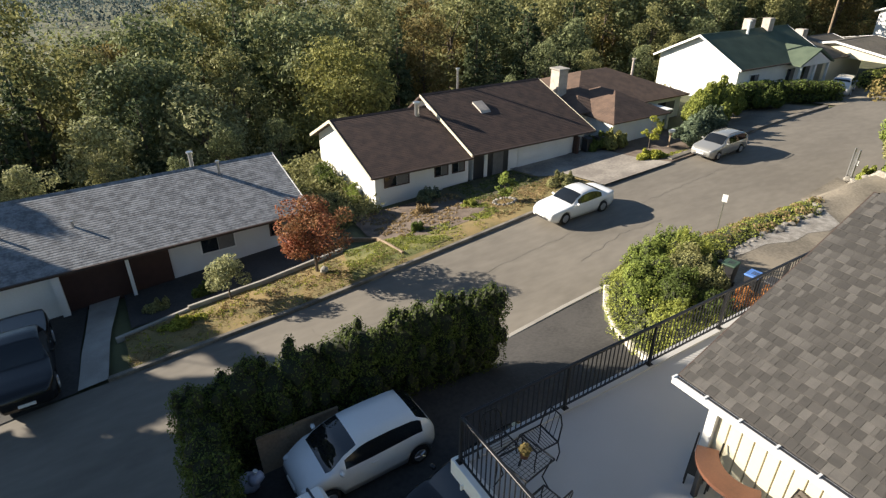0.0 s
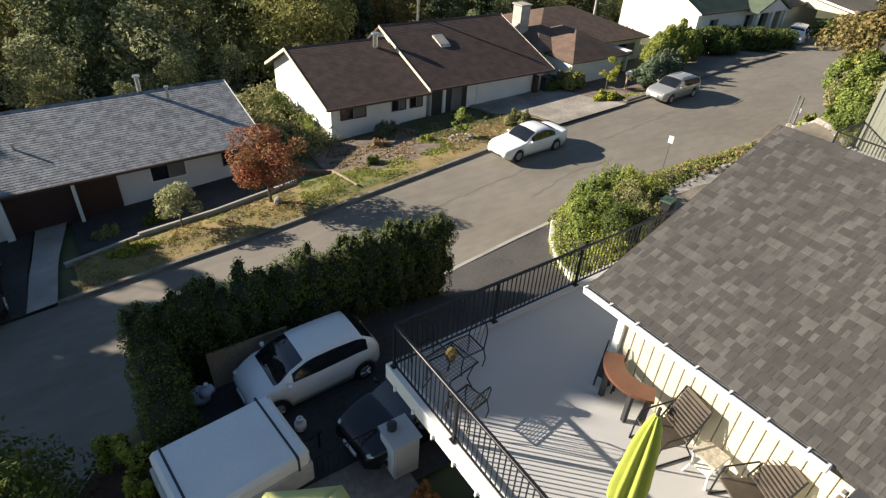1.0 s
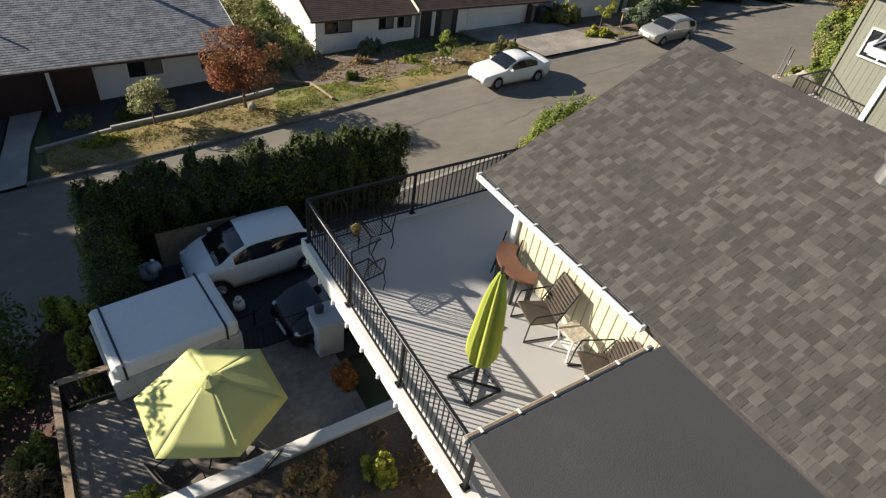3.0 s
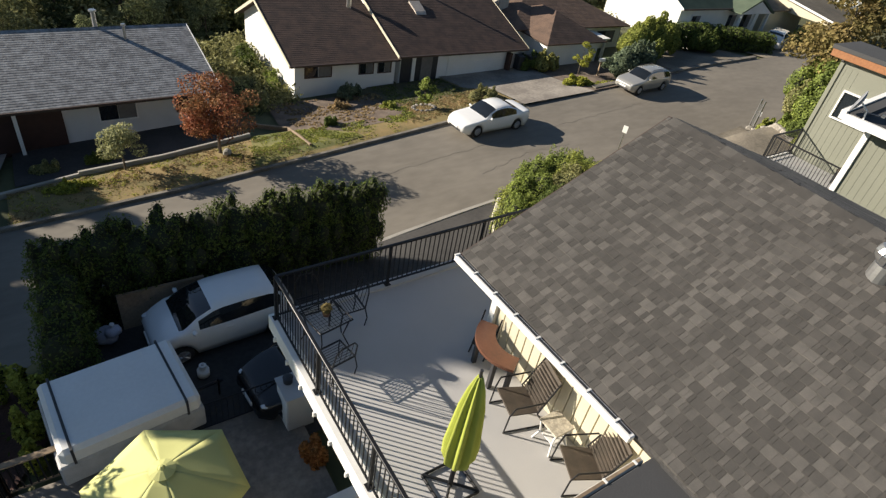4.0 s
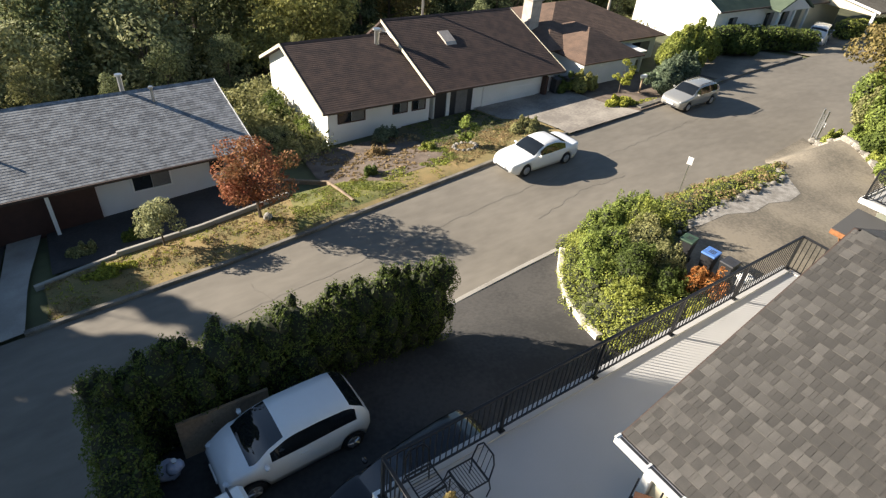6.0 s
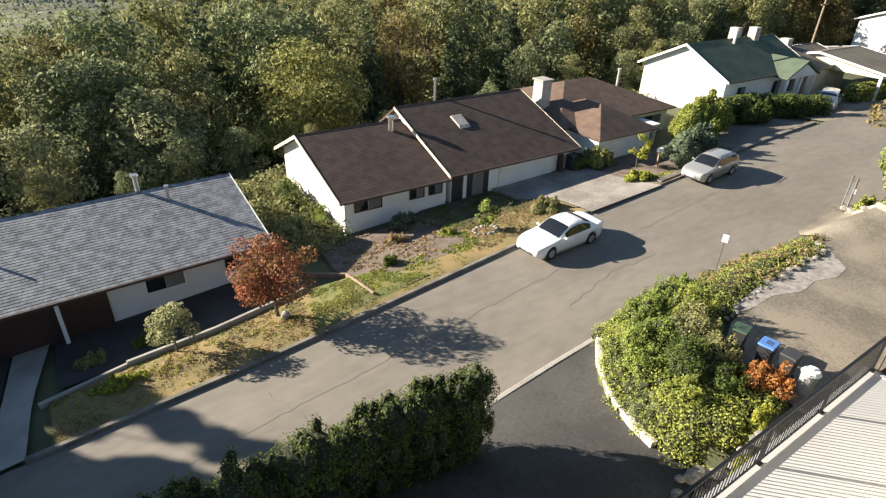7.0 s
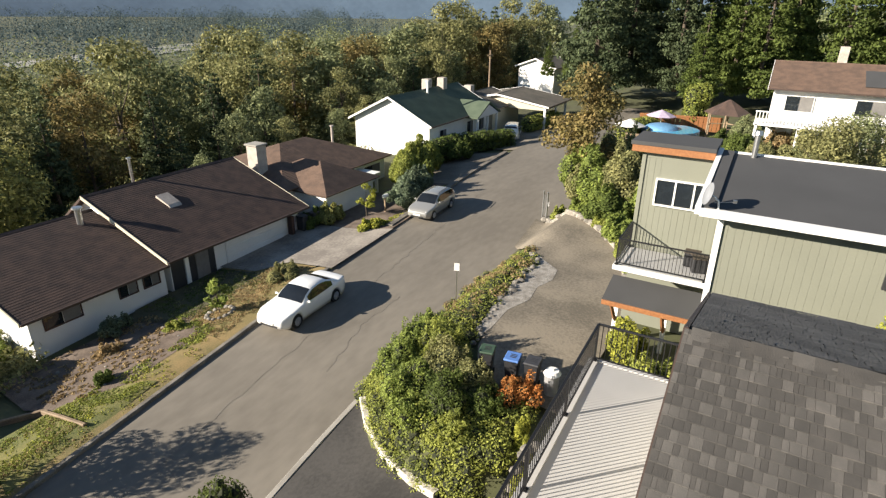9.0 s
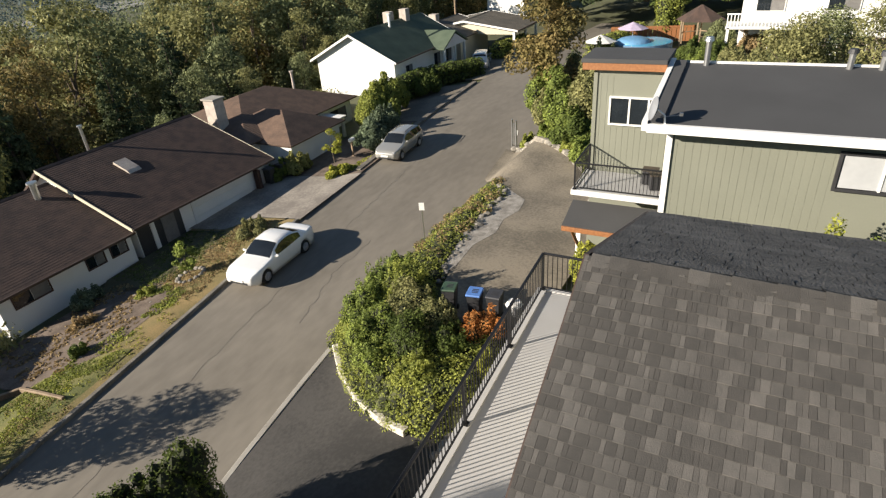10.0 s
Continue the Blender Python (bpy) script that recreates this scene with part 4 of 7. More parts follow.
def car(name, loc, rz, col, label, length, width, side, belt, roof, wheel=0.32, axles=(0.18, 0.78), rails=False, nose=0.13, pillar=True):
    """side: (x, z) of the body's upper outline from nose to tail as parts of the length; belt: cabin's foot, x and z, front and back; roof: x front, x back, z."""
    c = empty(name, loc, rz, label=label, category="car", group="cars parked along the street")
    hw = width / 2
    X = lambda u: -length * u + length / 2
    bx0, bz0, bx1, bz1 = belt
    rx0, rx1, rz_ = roof
    wb, wr = hw * 0.93, hw * 0.76
    xs = [X(bx0), X(rx0), X(rx1), X(bx1)]
    us = sorted({i / 40 for i in range(41)} | {bx0, rx0, rx1, min(bx1, 0.99), 0.012, 0.988})
    cab_u = [bx0, bx0 + (rx0 - bx0) * 0.55, rx0, rx0 + 0.06, (rx0 + rx1) / 2, rx1 - 0.05, rx1, bx1 - (bx1 - rx1) * 0.4, bx1]
    dz = rz_ - bz0
    cab_z = [bz0, bz0 + dz * 0.62, rz_ - 0.05, rz_ - 0.015, rz_, rz_ - 0.02, rz_ - 0.06, bz1 + (rz_ - bz1) * 0.5, bz1]
    rings = []
    for u in us:
        zt = float(np.interp(u, [p[0] for p in side], [p[1] for p in side]))
        e = min(u, 1 - u)
        w = hw * (0.74 + 0.26 * math.sin(min(1, (u / nose if u < 0.5 else e / 0.13)) * math.pi / 2) ** 0.7)
        zb = 0.2 + 0.12 * (1 - float(sm(0, 0.07, e)))
        ax = min(abs(u - a) * length for a in axles)
        flare = wheel * 1.13
        arch = math.sqrt(max(0, flare ** 2 - ax ** 2)) + wheel * 0.92 if ax < flare else zb
        zs = max(zb, arch)
        zc = float(np.interp(u, cab_u, cab_z, left=zt, right=zt))
        c_ = float(np.clip((zc - zt) / 0.12, 0, 1))
        lean = float(np.clip((zc - zt) / max(0.1, rz_ - zt), 0, 1))
        wt = w * 0.93 * (1 - lean) + wr * lean
        inn = [(wt * 1.0, zc - 0.07 * c_), (wt * 0.9, zc - 0.01), (wt * 0.5, zc + 0.018), (0, zc + 0.028)]
        outl = [(w * 0.88, zt + 0.01), (w * 0.76, zt + 0.02), (w * 0.42, zt + 0.03), (0, zt + 0.035)]
        half = [(w * 0.93, zs), (w * 0.995, zs + (zt - zs) * 0.3), (w, zs + (zt - zs) * 0.6), (w * 0.975, zs + (zt - zs) * 0.86), (w * 0.93, zt)] + [(p[0] * c_ + q[0] * (1 - c_), p[1] * c_ + q[1] * (1 - c_)) for p, q in zip(inn, outl)]
        rings.append([(X(u), y, z) for y, z in half] + [(X(u), -y, z) for y, z in half[-2::-1]])
    shell, glass = B(), B()
    vb = [[shell.verts.new(p) for p in r] for r in rings]
    vg = [[glass.verts.new(p) for p in r] for r in rings]
    for i in range(len(us) - 1):
        um = (us[i] + us[i + 1]) / 2
        screen = bx0 + 0.015 < um < rx0 - 0.012 or rx1 + 0.01 < um < bx1 - 0.025
        for j in range(16):
            jj = j if j < 8 else 15 - j
            g = (jj >= 6 and screen) or (jj == 4 and bx0 + (rx0 - bx0) * 0.5 < um < bx1 - (bx1 - rx1) * 0.55 - 0.02 and (not pillar or abs(um - (rx0 + rx1) / 2 - 0.03) > 0.012)) or (jj == 5 and screen and 0)
            v = vg if g else vb
            (glass if g else shell).faces.new((v[i][j], v[i][j + 1], v[i + 1][j + 1], v[i + 1][j]))
        shell.faces.new((vb[i][0], vb[i + 1][0], vb[i + 1][-1], vb[i][-1]))
    shell.faces.new(vb[0]); shell.faces.new(vb[-1][::-1])
    for q in (shell, glass):
        bmesh.ops.delete(q, geom=[v for v in q.verts if not v.link_faces], context="VERTS")
        bmesh.ops.recalc_face_normals(q, faces=q.faces[:])
    for f in glass.faces:
        if f.normal.z < -0.2:
            f.normal_flip()
    part("body", shell, col, c, smooth=True)
    part("glazing", glass, M["carglass"], c, "dark tinted glass", smooth=True)
    for s in (1, -1):
        bm = B(); ball(bm, (xs[0] - 0.35, s * (hw + 0.06), bz0 + 0.08), 0.1, 1, (0.7, 1.0, 0.7)); part("mirror", bm, col, c)
        bm = B(); box(bm, -0.08, s * hw - 0.012, bz0 - 0.12, 0.08, s * hw + 0.012, bz0 - 0.09); part("door_handle", bm, col, c)
        zt = float(np.interp(0.05, [p[0] for p in side], [p[1] for p in side]))
        bm = B(); ball(bm, (X(0.062), s * hw * 0.70, zt - 0.06), 0.17, 2, (1.25, 0.72, 0.34)); part("headlight", bm, M["headlamp"], c)
        zt = float(np.interp(0.96, [p[0] for p in side], [p[1] for p in side]))
        bm = B(); ball(bm, (X(0.955), s * hw * 0.70, zt - 0.16), 0.14, 2, (0.75, 0.9, 1.0)); part("taillight", bm, M["taillamp"], c)
        for a in axles:
            w = new("wheel"); w.parent = c; w.location = (X(a), s * (hw - 0.11), wheel)
            bm = B(); cyl(bm, (0, -0.1, 0), (0, 0.1, 0), wheel, wheel, 22)
            bmesh.ops.bevel(bm, geom=[e for e in bm.edges if len(e.link_faces) == 2 and e.calc_face_angle(0) > 1], offset=0.03, segments=2, affect="EDGES")
            part("tyre", bm, M["tyre"], w)
            bm = B(); cyl(bm, (0, s * 0.09, 0), (0, s * 0.108, 0), wheel * 0.66, wheel * 0.6, 18)
            for q in range(5):
                t = q * math.tau / 5
                cyl(bm, (0, s * 0.108, 0), (math.cos(t) * wheel * 0.58, s * 0.112, math.sin(t) * wheel * 0.58), 0.035, 0.025, 5)
            part("rim", bm, M["rim"], w)
    bm = B(); box(bm, X(0.004) - 0.03, -hw * 0.55, 0.3, X(0.004) + 0.02, hw * 0.55, 0.42, 0.01); part("grille", bm, M["darkplastic"], c)
    bm = B(); box(bm, X(0.0) - 0.01, -0.26, 0.42, X(0.0) + 0.035, 0.26, 0.53, 0.005); part("plate", bm, M["white"], c)
    bm = B(); box(bm, X(1.0) - 0.035, -0.26, 0.62, X(1.0) + 0.01, 0.26, 0.73, 0.005); part("plate", bm, M["white"], c)
    if rails:
        for s in (1, -1):
            bm = B(); tube(bm, [(xs[1] - 0.2, s * wr * 0.85, rz_), (xs[1] - 0.3, s * wr * 0.85, rz_ + 0.07), (xs[2] + 0.3, s * wr * 0.85, rz_ + 0.07), (xs[2] + 0.2, s * wr * 0.85, rz_)], 0.02); part("roof_rail", bm, M["darkplastic"], c)
    return c


white_paint, silver = paint("white_car_paint", (0.78, 0.78, 0.77)), paint("silver_car_paint", (0.42, 0.41, 0.38), 0.4)
black_paint = paint("black_car_paint", (0.008, 0.008, 0.009))
black_paint.node_tree.nodes["Principled BSDF"].inputs["Coat Weight"].default_value = 0.1
coupe = [(0, .60), (.025, .72), (.10, .82), (.20, .88), (.30, .93), (.5, .93), (.75, .98), (.90, 1.03), (.98, 1.0), (1, .75)]
car("coupe", (46.3, 39.35, float(road_z(46.3)) + 0.02), 183, white_paint, "white two-door coupe parked at the kerb", 4.8, 1.79, coupe, (.28, .90, .86, .98), (.46, .68, 1.42), 0.33, (.19, .785))
hatch = [(0, .58), (.02, .72), (.06, .82), (.12, .92), (.18, 1.0), (.5, 1.0), (.8, 1.05), (.95, 1.04), (.985, .95), (1, .62)]
car("hatchback", (28.83, 28.62, 2.13), 182, white_paint, "white compact hatchback on the shaded driveway", 3.7, 1.68, hatch, (.165, .97, .975, 1.05), (.41, .85, 1.5), 0.29, (.17, .845), nose=0.26, pillar=False)
sedan = [(0, .60), (.03, .74), (.12, .84), (.26, .95), (.5, .97), (.8, 1.0), (.96, 1.0), (1, .7)]
car("hatchback", (30.75, 25.95, 2.13), 186, black_paint, "glossy black car parked beside the deck", 4.3, 1.74, sedan, (.24, .97, .975, 1.0), (.45, .82, 1.43), 0.31, (.18, .8), nose=0.2)
wagon = [(0, .60), (.03, .74), (.12, .82), (.28, .93), (.5, .93), (.8, .96), (.97, .97), (1, .7)]
car("station_wagon", (60.7, 40.75, float(road_z(60.7)) + 0.02), 184, silver, "silver station wagon with roof rails at the kerb", 4.5, 1.72, wagon, (.27, .92, .985, .97), (.43, .86, 1.42), 0.31, (.19, .78), rails=True)
suv = [(0, .7), (.03, .85), (.14, .98), (.26, 1.05), (.5, 1.06), (.8, 1.08), (.97, 1.1), (1, .8)]
car("suv", (86.6, 46.0, gz(86.6, 46) + 0.06), 20, paint("pale_silver_paint", (0.6, 0.6, 0.6), 0.3), "pale silver suv in a driveway", 4.6, 1.8, suv, (.24, 1.03, .98, 1.05), (.38, .92, 1.68), 0.36, (.19, .79))
pk = [(0, .75), (.03, .95), (.14, 1.05), (.28, 1.12), (.5, 1.12), (.62, 1.15), (.97, 1.15), (1, .8)]
car("pickup", (20.7, 41.1, gz(20.7, 41.1) + 0.06), -88, black_paint, "black pickup truck with glossy windscreen", 5.4, 1.9, pk, (.27, 1.1, .62, 1.13), (.38, .56, 1.78), 0.4, (.17, .76))

# tent trailer with white lid
tr = empty("camping_trailer", (26.15, 26.25, 2.13), 6, label="white folded tent camping trailer with strapped lid", category="trailer")
bm = B(); box(bm, -1.45, -1.0, 0.45, 1.35, 1.0, 1.05, 0.04); part("body", bm, mat("trailer_grey", (0.5, 0.5, 0.5), 0.5, bump=0.05), tr)
bm = B(); box(bm, -1.38, -1.02, 1.05, 1.3, 1.02, 1.5, 0.09); part("lid", bm, M["white"], tr, "white moulded lid")
for x in (-1.18, 0.98):
    bm = B(); box(bm, x, -1.03, 1.06, x + 0.05, 1.03, 1.515, 0.005); part("strap", bm, M["darkplastic"], tr)
for s in (-1, 1):
    w = new("wheel"); w.parent = tr; w.location = (0, s * 0.95, 0.28)
    bm = B(); cyl(bm, (0, -0.09, 0), (0, 0.09, 0), 0.28, 0.28, 18); part("tyre", bm, M["tyre"], w)
    bm = B(); cyl(bm, (0, s * 0.08, 0), (0, s * 0.1, 0), 0.17, 0.15, 14); part("rim", bm, M["rim"], w)
bm = B(); cyl(bm, (1.3, 0, 0.5), (2.1, 0, 0.5), 0.04, 0.04, 6); cyl(bm, (2.0, 0, 0), (2.0, 0, 0.6), 0.03, 0.03, 6); part("drawbar", bm, M["iron"], tr)

# ---- plants ----
def leaf_mesh(name, clumps, n, size, seed, material, shell=0.55, droop=0.0):
    """Many small pointed leaves over clumps (x, y, z, rx, ry, rz)."""
    rg = np.random.RandomState(seed)
    c = np.array(clumps, float)
    wgt = (c[:, 3] * c[:, 4] * c[:, 5]) ** (2 / 3)
    k = rg.choice(len(c), n, p=wgt / wgt.sum())
    d = rg.normal(size=(n, 3)); d /= np.linalg.norm(d, axis=1, keepdims=True)
    r = shell + (1.06 - shell) * np.sqrt(rg.rand(n, 1))
    p = c[k, :3] + d * r * c[k, 3:]
    nrm = d + rg.normal(size=(n, 3)) * 0.7 + np.array([0, 0, 0.35])
    nrm /= np.linalg.norm(nrm, axis=1, keepdims=True)
    t = np.cross(nrm, rg.normal(size=(n, 3))); t /= np.linalg.norm(t, axis=1, keepdims=True)
    t[:, 2] -= droop; t /= np.linalg.norm(t, axis=1, keepdims=True)
    b = np.cross(nrm, t)
    s = size * (0.6 + 0.8 * rg.rand(n, 1))
    v = np.stack([p - t * s * 0.55, p + b * s * 0.3, p + t * s * 0.6, p - b * s * 0.3], 1).reshape(-1, 3)
    me = bpy.data.meshes.new(name)
    me.from_pydata(v.tolist(), [], np.arange(4 * n).reshape(n, 4).tolist())
    me.materials.append(material)
    return me


def mesh_part(name, me, parent, label=""):
    o = new(name, me)
    o.parent = parent
    if label:
        o["label"] = label
    return o


LM = {
    "forest": leafmat("leaf_forest", (0.24, 0.262, 0.122), (0.14, 0.162, 0.076)),
    "forest2": leafmat("leaf_olive", (0.28, 0.268, 0.112), (0.162, 0.168, 0.067)),
    "forest3": leafmat("leaf_rusty", (0.24, 0.18, 0.07), (0.15, 0.13, 0.045)),
    "light": leafmat("leaf_light", (0.3, 0.29, 0.095), (0.2, 0.2, 0.06)),
    "conifer": leafmat("leaf_conifer", (0.10, 0.125, 0.06), (0.055, 0.075, 0.035)),
    "cedar": leafmat("leaf_cedar", (0.12, 0.155, 0.035), (0.06, 0.085, 0.02)),
    "hedge": leafmat("leaf_hedge", (0.12, 0.155, 0.034), (0.055, 0.076, 0.018)),
    "shrub": leafmat("leaf_shrub", (0.25, 0.30, 0.065), (0.135, 0.175, 0.045)),
    "cover": leafmat("leaf_cover", (0.31, 0.33, 0.07), (0.18, 0.21, 0.05)),
    "rust": leafmat("leaf_rust", (0.45, 0.18, 0.05), (0.3, 0.14, 0.045)),
    "maple": leafmat("leaf_maple", (0.30, 0.10, 0.055), (0.24, 0.14, 0.06)),
    "yellow": leafmat("leaf_yellow", (0.37, 0.37, 0.06), (0.23, 0.25, 0.045)),
    "blue": leafmat("leaf_bluegreen", (0.16, 0.2, 0.12), (0.1, 0.13, 0.08)),
    "pale": leafmat("leaf_pale", (0.36, 0.36, 0.18), (0.23, 0.24, 0.11)),
    "dry": leafmat("leaf_dry", (0.36, 0.26, 0.13), (0.23, 0.17, 0.085)),
}
M["bark"] = mat("bark", (0.13, 0.10, 0.075), 0.95, (0.07, 0.055, 0.04), 3, 20, 0.8, 0.6)
# near-black filler inside foliage: inner shade as colour, closing see-through gaps
M["core"] = mat("core_shade", (0.025, 0.03, 0.012), 0.95, bump=0.3)


def crown(rnd, h0, h1, r, n, lumps=0.38):
    out = []
    for _ in range(n):
        a, u = rnd.uniform(0, math.tau), rnd.uniform(0, 1)
        z = h0 + (h1 - h0) * u
        rr = r * math.sqrt(max(0.05, 1 - (2 * u - 0.85) ** 2 / 1.4)) * rnd.uniform(0.25, 0.85)
        q = r * lumps * rnd.uniform(0.65, 1.2)
        out.append((rr * math.cos(a), rr * math.sin(a), z, q, q, q * 0.8))
    return out


def tree(name, loc, h, r, kind, label, seed, leaf=0.3, n=4000, trunk=0.16, low=0.3, lumps=0.36, clumps=30, category="tree", group=""):
    rnd = random.Random(seed)
    t = empty(name, loc, rnd.uniform(0, 360), label=label, category=category, group=group)
    cl = crown(rnd, h * low + r * 0.2, h - r * lumps * 0.6, r, clumps, lumps)
    bm = B()
    top = Vector((rnd.uniform(-0.2, 0.2) * r * 0.3, rnd.uniform(-0.2, 0.2) * r * 0.3, h * 0.75))
    mid = Vector((rnd.uniform(-0.1, 0.1), rnd.uniform(-0.1, 0.1), h * 0.35))
    cyl(bm, (0, 0, -0.4), mid, trunk, trunk * 0.7, 7); cyl(bm, mid, top, trunk * 0.7, trunk * 0.25, 6)
    for c in cl[:10]:
        cyl(bm, mid.lerp(top, rnd.uniform(0, 0.7)), Vector(c[:3]), trunk * 0.35, trunk * 0.08, 5)
    part("trunk", bm, M["bark"], t)
    mesh_part("crown", leaf_mesh("crown", cl, n, leaf, seed, LM[kind]), t)
    return t


def conifer(name, loc, h, r, kind, label, seed, n=5000, leaf=0.35, category="tree", group="", low=0.06):
    rnd = random.Random(seed)
    t = empty(name, loc, rnd.uniform(0, 360), label=label, category=category, group=group)
    bm = B(); cyl(bm, (0, 0, -0.5), (0, 0, h * 0.98), max(0.08, h * 0.018), 0.03, 7)
    cl = []
    tiers = int(h / (0.34 * max(r, 0.8)) * 1.6) + 4
    for i in range(tiers):
        u = low + (1 - low) * (i / tiers) ** 0.95
        R = r * (1 - u) ** 0.85 + 0.08
        for k in range(int(5 + 5 * R / max(r, 0.1))):
            a = rnd.uniform(0, math.tau)
            q = R * rnd.uniform(0.45, 0.95)
            s = 0.24 * R + 0.18
            cl.append((q * math.cos(a), q * math.sin(a), h * u - 0.18 * q + rnd.uniform(-0.1, 0.1) * s, s * 1.2, s * 1.2, s * 0.5))
            if i % 2 == 0 and k < 3:
                cyl(bm, (0, 0, h * u), (q * math.cos(a), q * math.sin(a), h * u - 0.2 * q), 0.04, 0.012, 4)
    part("trunk", bm, M["bark"], t)
    mesh_part("crown", leaf_mesh("crown", cl, n, leaf, seed, LM[kind], 0.3, droop=0.3), t)
    return t


def shrub(name, loc, rx, ry, h, kind, label, seed, n=2500, leaf=0.1, lumps=14, core=True, group="", stems=True):
    rnd = random.Random(seed)
    s = empty(name, loc, label=label, category="shrub", group=group)
    cl = []
    for _ in range(lumps):
        a, u = rnd.uniform(0, math.tau), math.sqrt(rnd.random())
        k = rnd.uniform(0.16, 0.40)
        x, y = rx * 0.72 * u * math.cos(a), ry * 0.72 * u * math.sin(a)
        z = h * (0.25 + 0.55 * (1 - u * 0.7) * rnd.uniform(0.55, 1.1))
        cl.append((x, y, z * rnd.uniform(0.85, 1.12), rx * k, ry * k, max(0.12, h * rnd.uniform(0.16, 0.3))))
    body = list(cl)
    for _ in range(lumps // 2):
        x, y, z, a, b, c = rnd.choice(body)
        g = rnd.uniform(0.05, 0.1) * (1 + h * 0.3)
        cl.append((x + rnd.uniform(-0.6, 0.6) * a, y + rnd.uniform(-0.6, 0.6) * b, z + c + g * rnd.uniform(0.2, 1.6), g, g, g * rnd.uniform(1.5, 3.0)))
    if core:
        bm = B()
        # filler balls in the dark core colour stand for the shaded inside
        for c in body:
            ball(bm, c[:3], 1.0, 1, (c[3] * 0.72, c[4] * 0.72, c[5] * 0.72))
        part("inner_core", bm, M["core"], s)
    elif stems:
        bm = B()
        for c in cl[:8]:
            cyl(bm, (0, 0, -0.1), c[:3], 0.02, 0.008, 5)
        part("inner_core", bm, M["bark"], s)
    mesh_part("foliage", leaf_mesh("foliage", cl, n, leaf, seed, LM[kind]), s)
    return s


# the clipped cedar hedge by the driveway
hedge = empty("hedge", (29.45, 30.7, 2.12), label="tall dark green cedar hedge with uneven top", category="hedge")
rnd = random.Random(11)
cl = []
bm = B()
for i in range(15):
    x = -4.05 + i * 0.635
    top = 2.3 + rnd.uniform(-0.14, 0.18)
    w = 0.78 + rnd.uniform(-0.08, 0.1)
    for z in (-0.6, 0.1, 0.65, 1.2, 1.7, top - 0.35):
        cl.append((x + rnd.uniform(-0.08, 0.08), rnd.uniform(-0.1, 0.1) + 0.25 * (z < 0), z, 0.52, w * (1 - 0.12 * (z > 1.6)), 0.48))
    for k in range(5):
        cl.append((x + rnd.uniform(-0.33, 0.33), rnd.uniform(-0.42, 0.42), top + rnd.uniform(-0.1, 0.1), 0.17, 0.18, rnd.uniform(0.24, 0.4)))
    for k in range(3):
        cl.append((x + rnd.uniform(-0.3, 0.3), rnd.choice((-1, 1)) * w * 0.9, rnd.uniform(0.4, 1.9), 0.2, 0.14, 0.42))
for i in range(6):
    y = -0.4 - i * 0.45
    for z in (-0.2, 0.1, 0.7, 1.3, 1.8):
        cl.append((-4.1 + rnd.uniform(-0.1, 0.1), y, z - 0.08 * i, 0.6, 0.5, 0.5))
    for k in range(3):
        cl.append((-4.1 + rnd.uniform(-0.3, 0.3), y + rnd.uniform(-0.2, 0.2), 2.15 - 0.12 * i, 0.17, 0.18, 0.34))
# dark filler balls give the hedge its inner shade
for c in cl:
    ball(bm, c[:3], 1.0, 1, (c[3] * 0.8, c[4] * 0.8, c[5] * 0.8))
part("inner_core", bm, M["core"], hedge)
mesh_part("foliage", leaf_mesh("foliage", cl, 95000, 0.065, 4, LM["hedge"], 0.78, droop=-0.6), hedge)
for k, (x, y, h) in enumerate(((24.5, 28.0, 1.5), (24.3, 27.2, 1.2), (24.2, 26.5, 1.0), (24.0, 28.9, 1.3))):
    shrub("shrub", (x, y, gz(x, y) - 0.2), 0.45, 0.45, h, "yellow", "yellow-green young cedar shrub beside the hedge", 40 + k, 1400, 0.09, 8, group="shrubs by the trailer")

# planted bank between street and upper drive
bank = B()
rnd = random.Random(21)
cl = []
while len(cl) < 900:
    x, y = rnd.uniform(38.9, 55.2), rnd.uniform(26.3, 33.5)
    y1 = float(np.interp(x, (40, 42.4, 50, 54, 55.2), (33.0, 33.2, 33.5, 33.3, 32.4)))
    y0 = float(np.interp(x, (42.2, 42.8, 44, 48.5, 53.4, 55.2), (26.4, 29.0, 29.7, 30.3, 30.4, 31.4)))
    if x < float(bank_edge(y)) - 0.05 or y > y1 or y < y0 or rnd.random() < 0.4 * (x > 46):
        continue
    s = rnd.uniform(0.2, 0.46) * (1.1 if x < 45 else 0.8)
    cl.append((x, y, gz(x, y) + 0.06, s, s, s * (0.95 if x < 45 else 0.6)))
# dark filler under the leaves, shade put in as colour
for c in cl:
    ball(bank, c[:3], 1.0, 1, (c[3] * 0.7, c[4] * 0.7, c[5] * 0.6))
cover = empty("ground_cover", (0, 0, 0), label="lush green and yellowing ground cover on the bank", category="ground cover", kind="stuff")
part("shade_core", bank, M["core"], cover)
mesh_part("foliage", leaf_mesh("foliage", cl, 100000, 0.075, 8, LM["cover"], 0.5), cover)
cl2 = [c for i, c in enumerate(cl) if i % 4 == 0 and c[0] > 46]
mesh_part("dry_foliage", leaf_mesh("dry_foliage", [(a, b, z + 0.05, p, q, r) for a, b, z, p, q, r in cl2], 6000, 0.09, 9, LM["dry"], 0.7), cover)
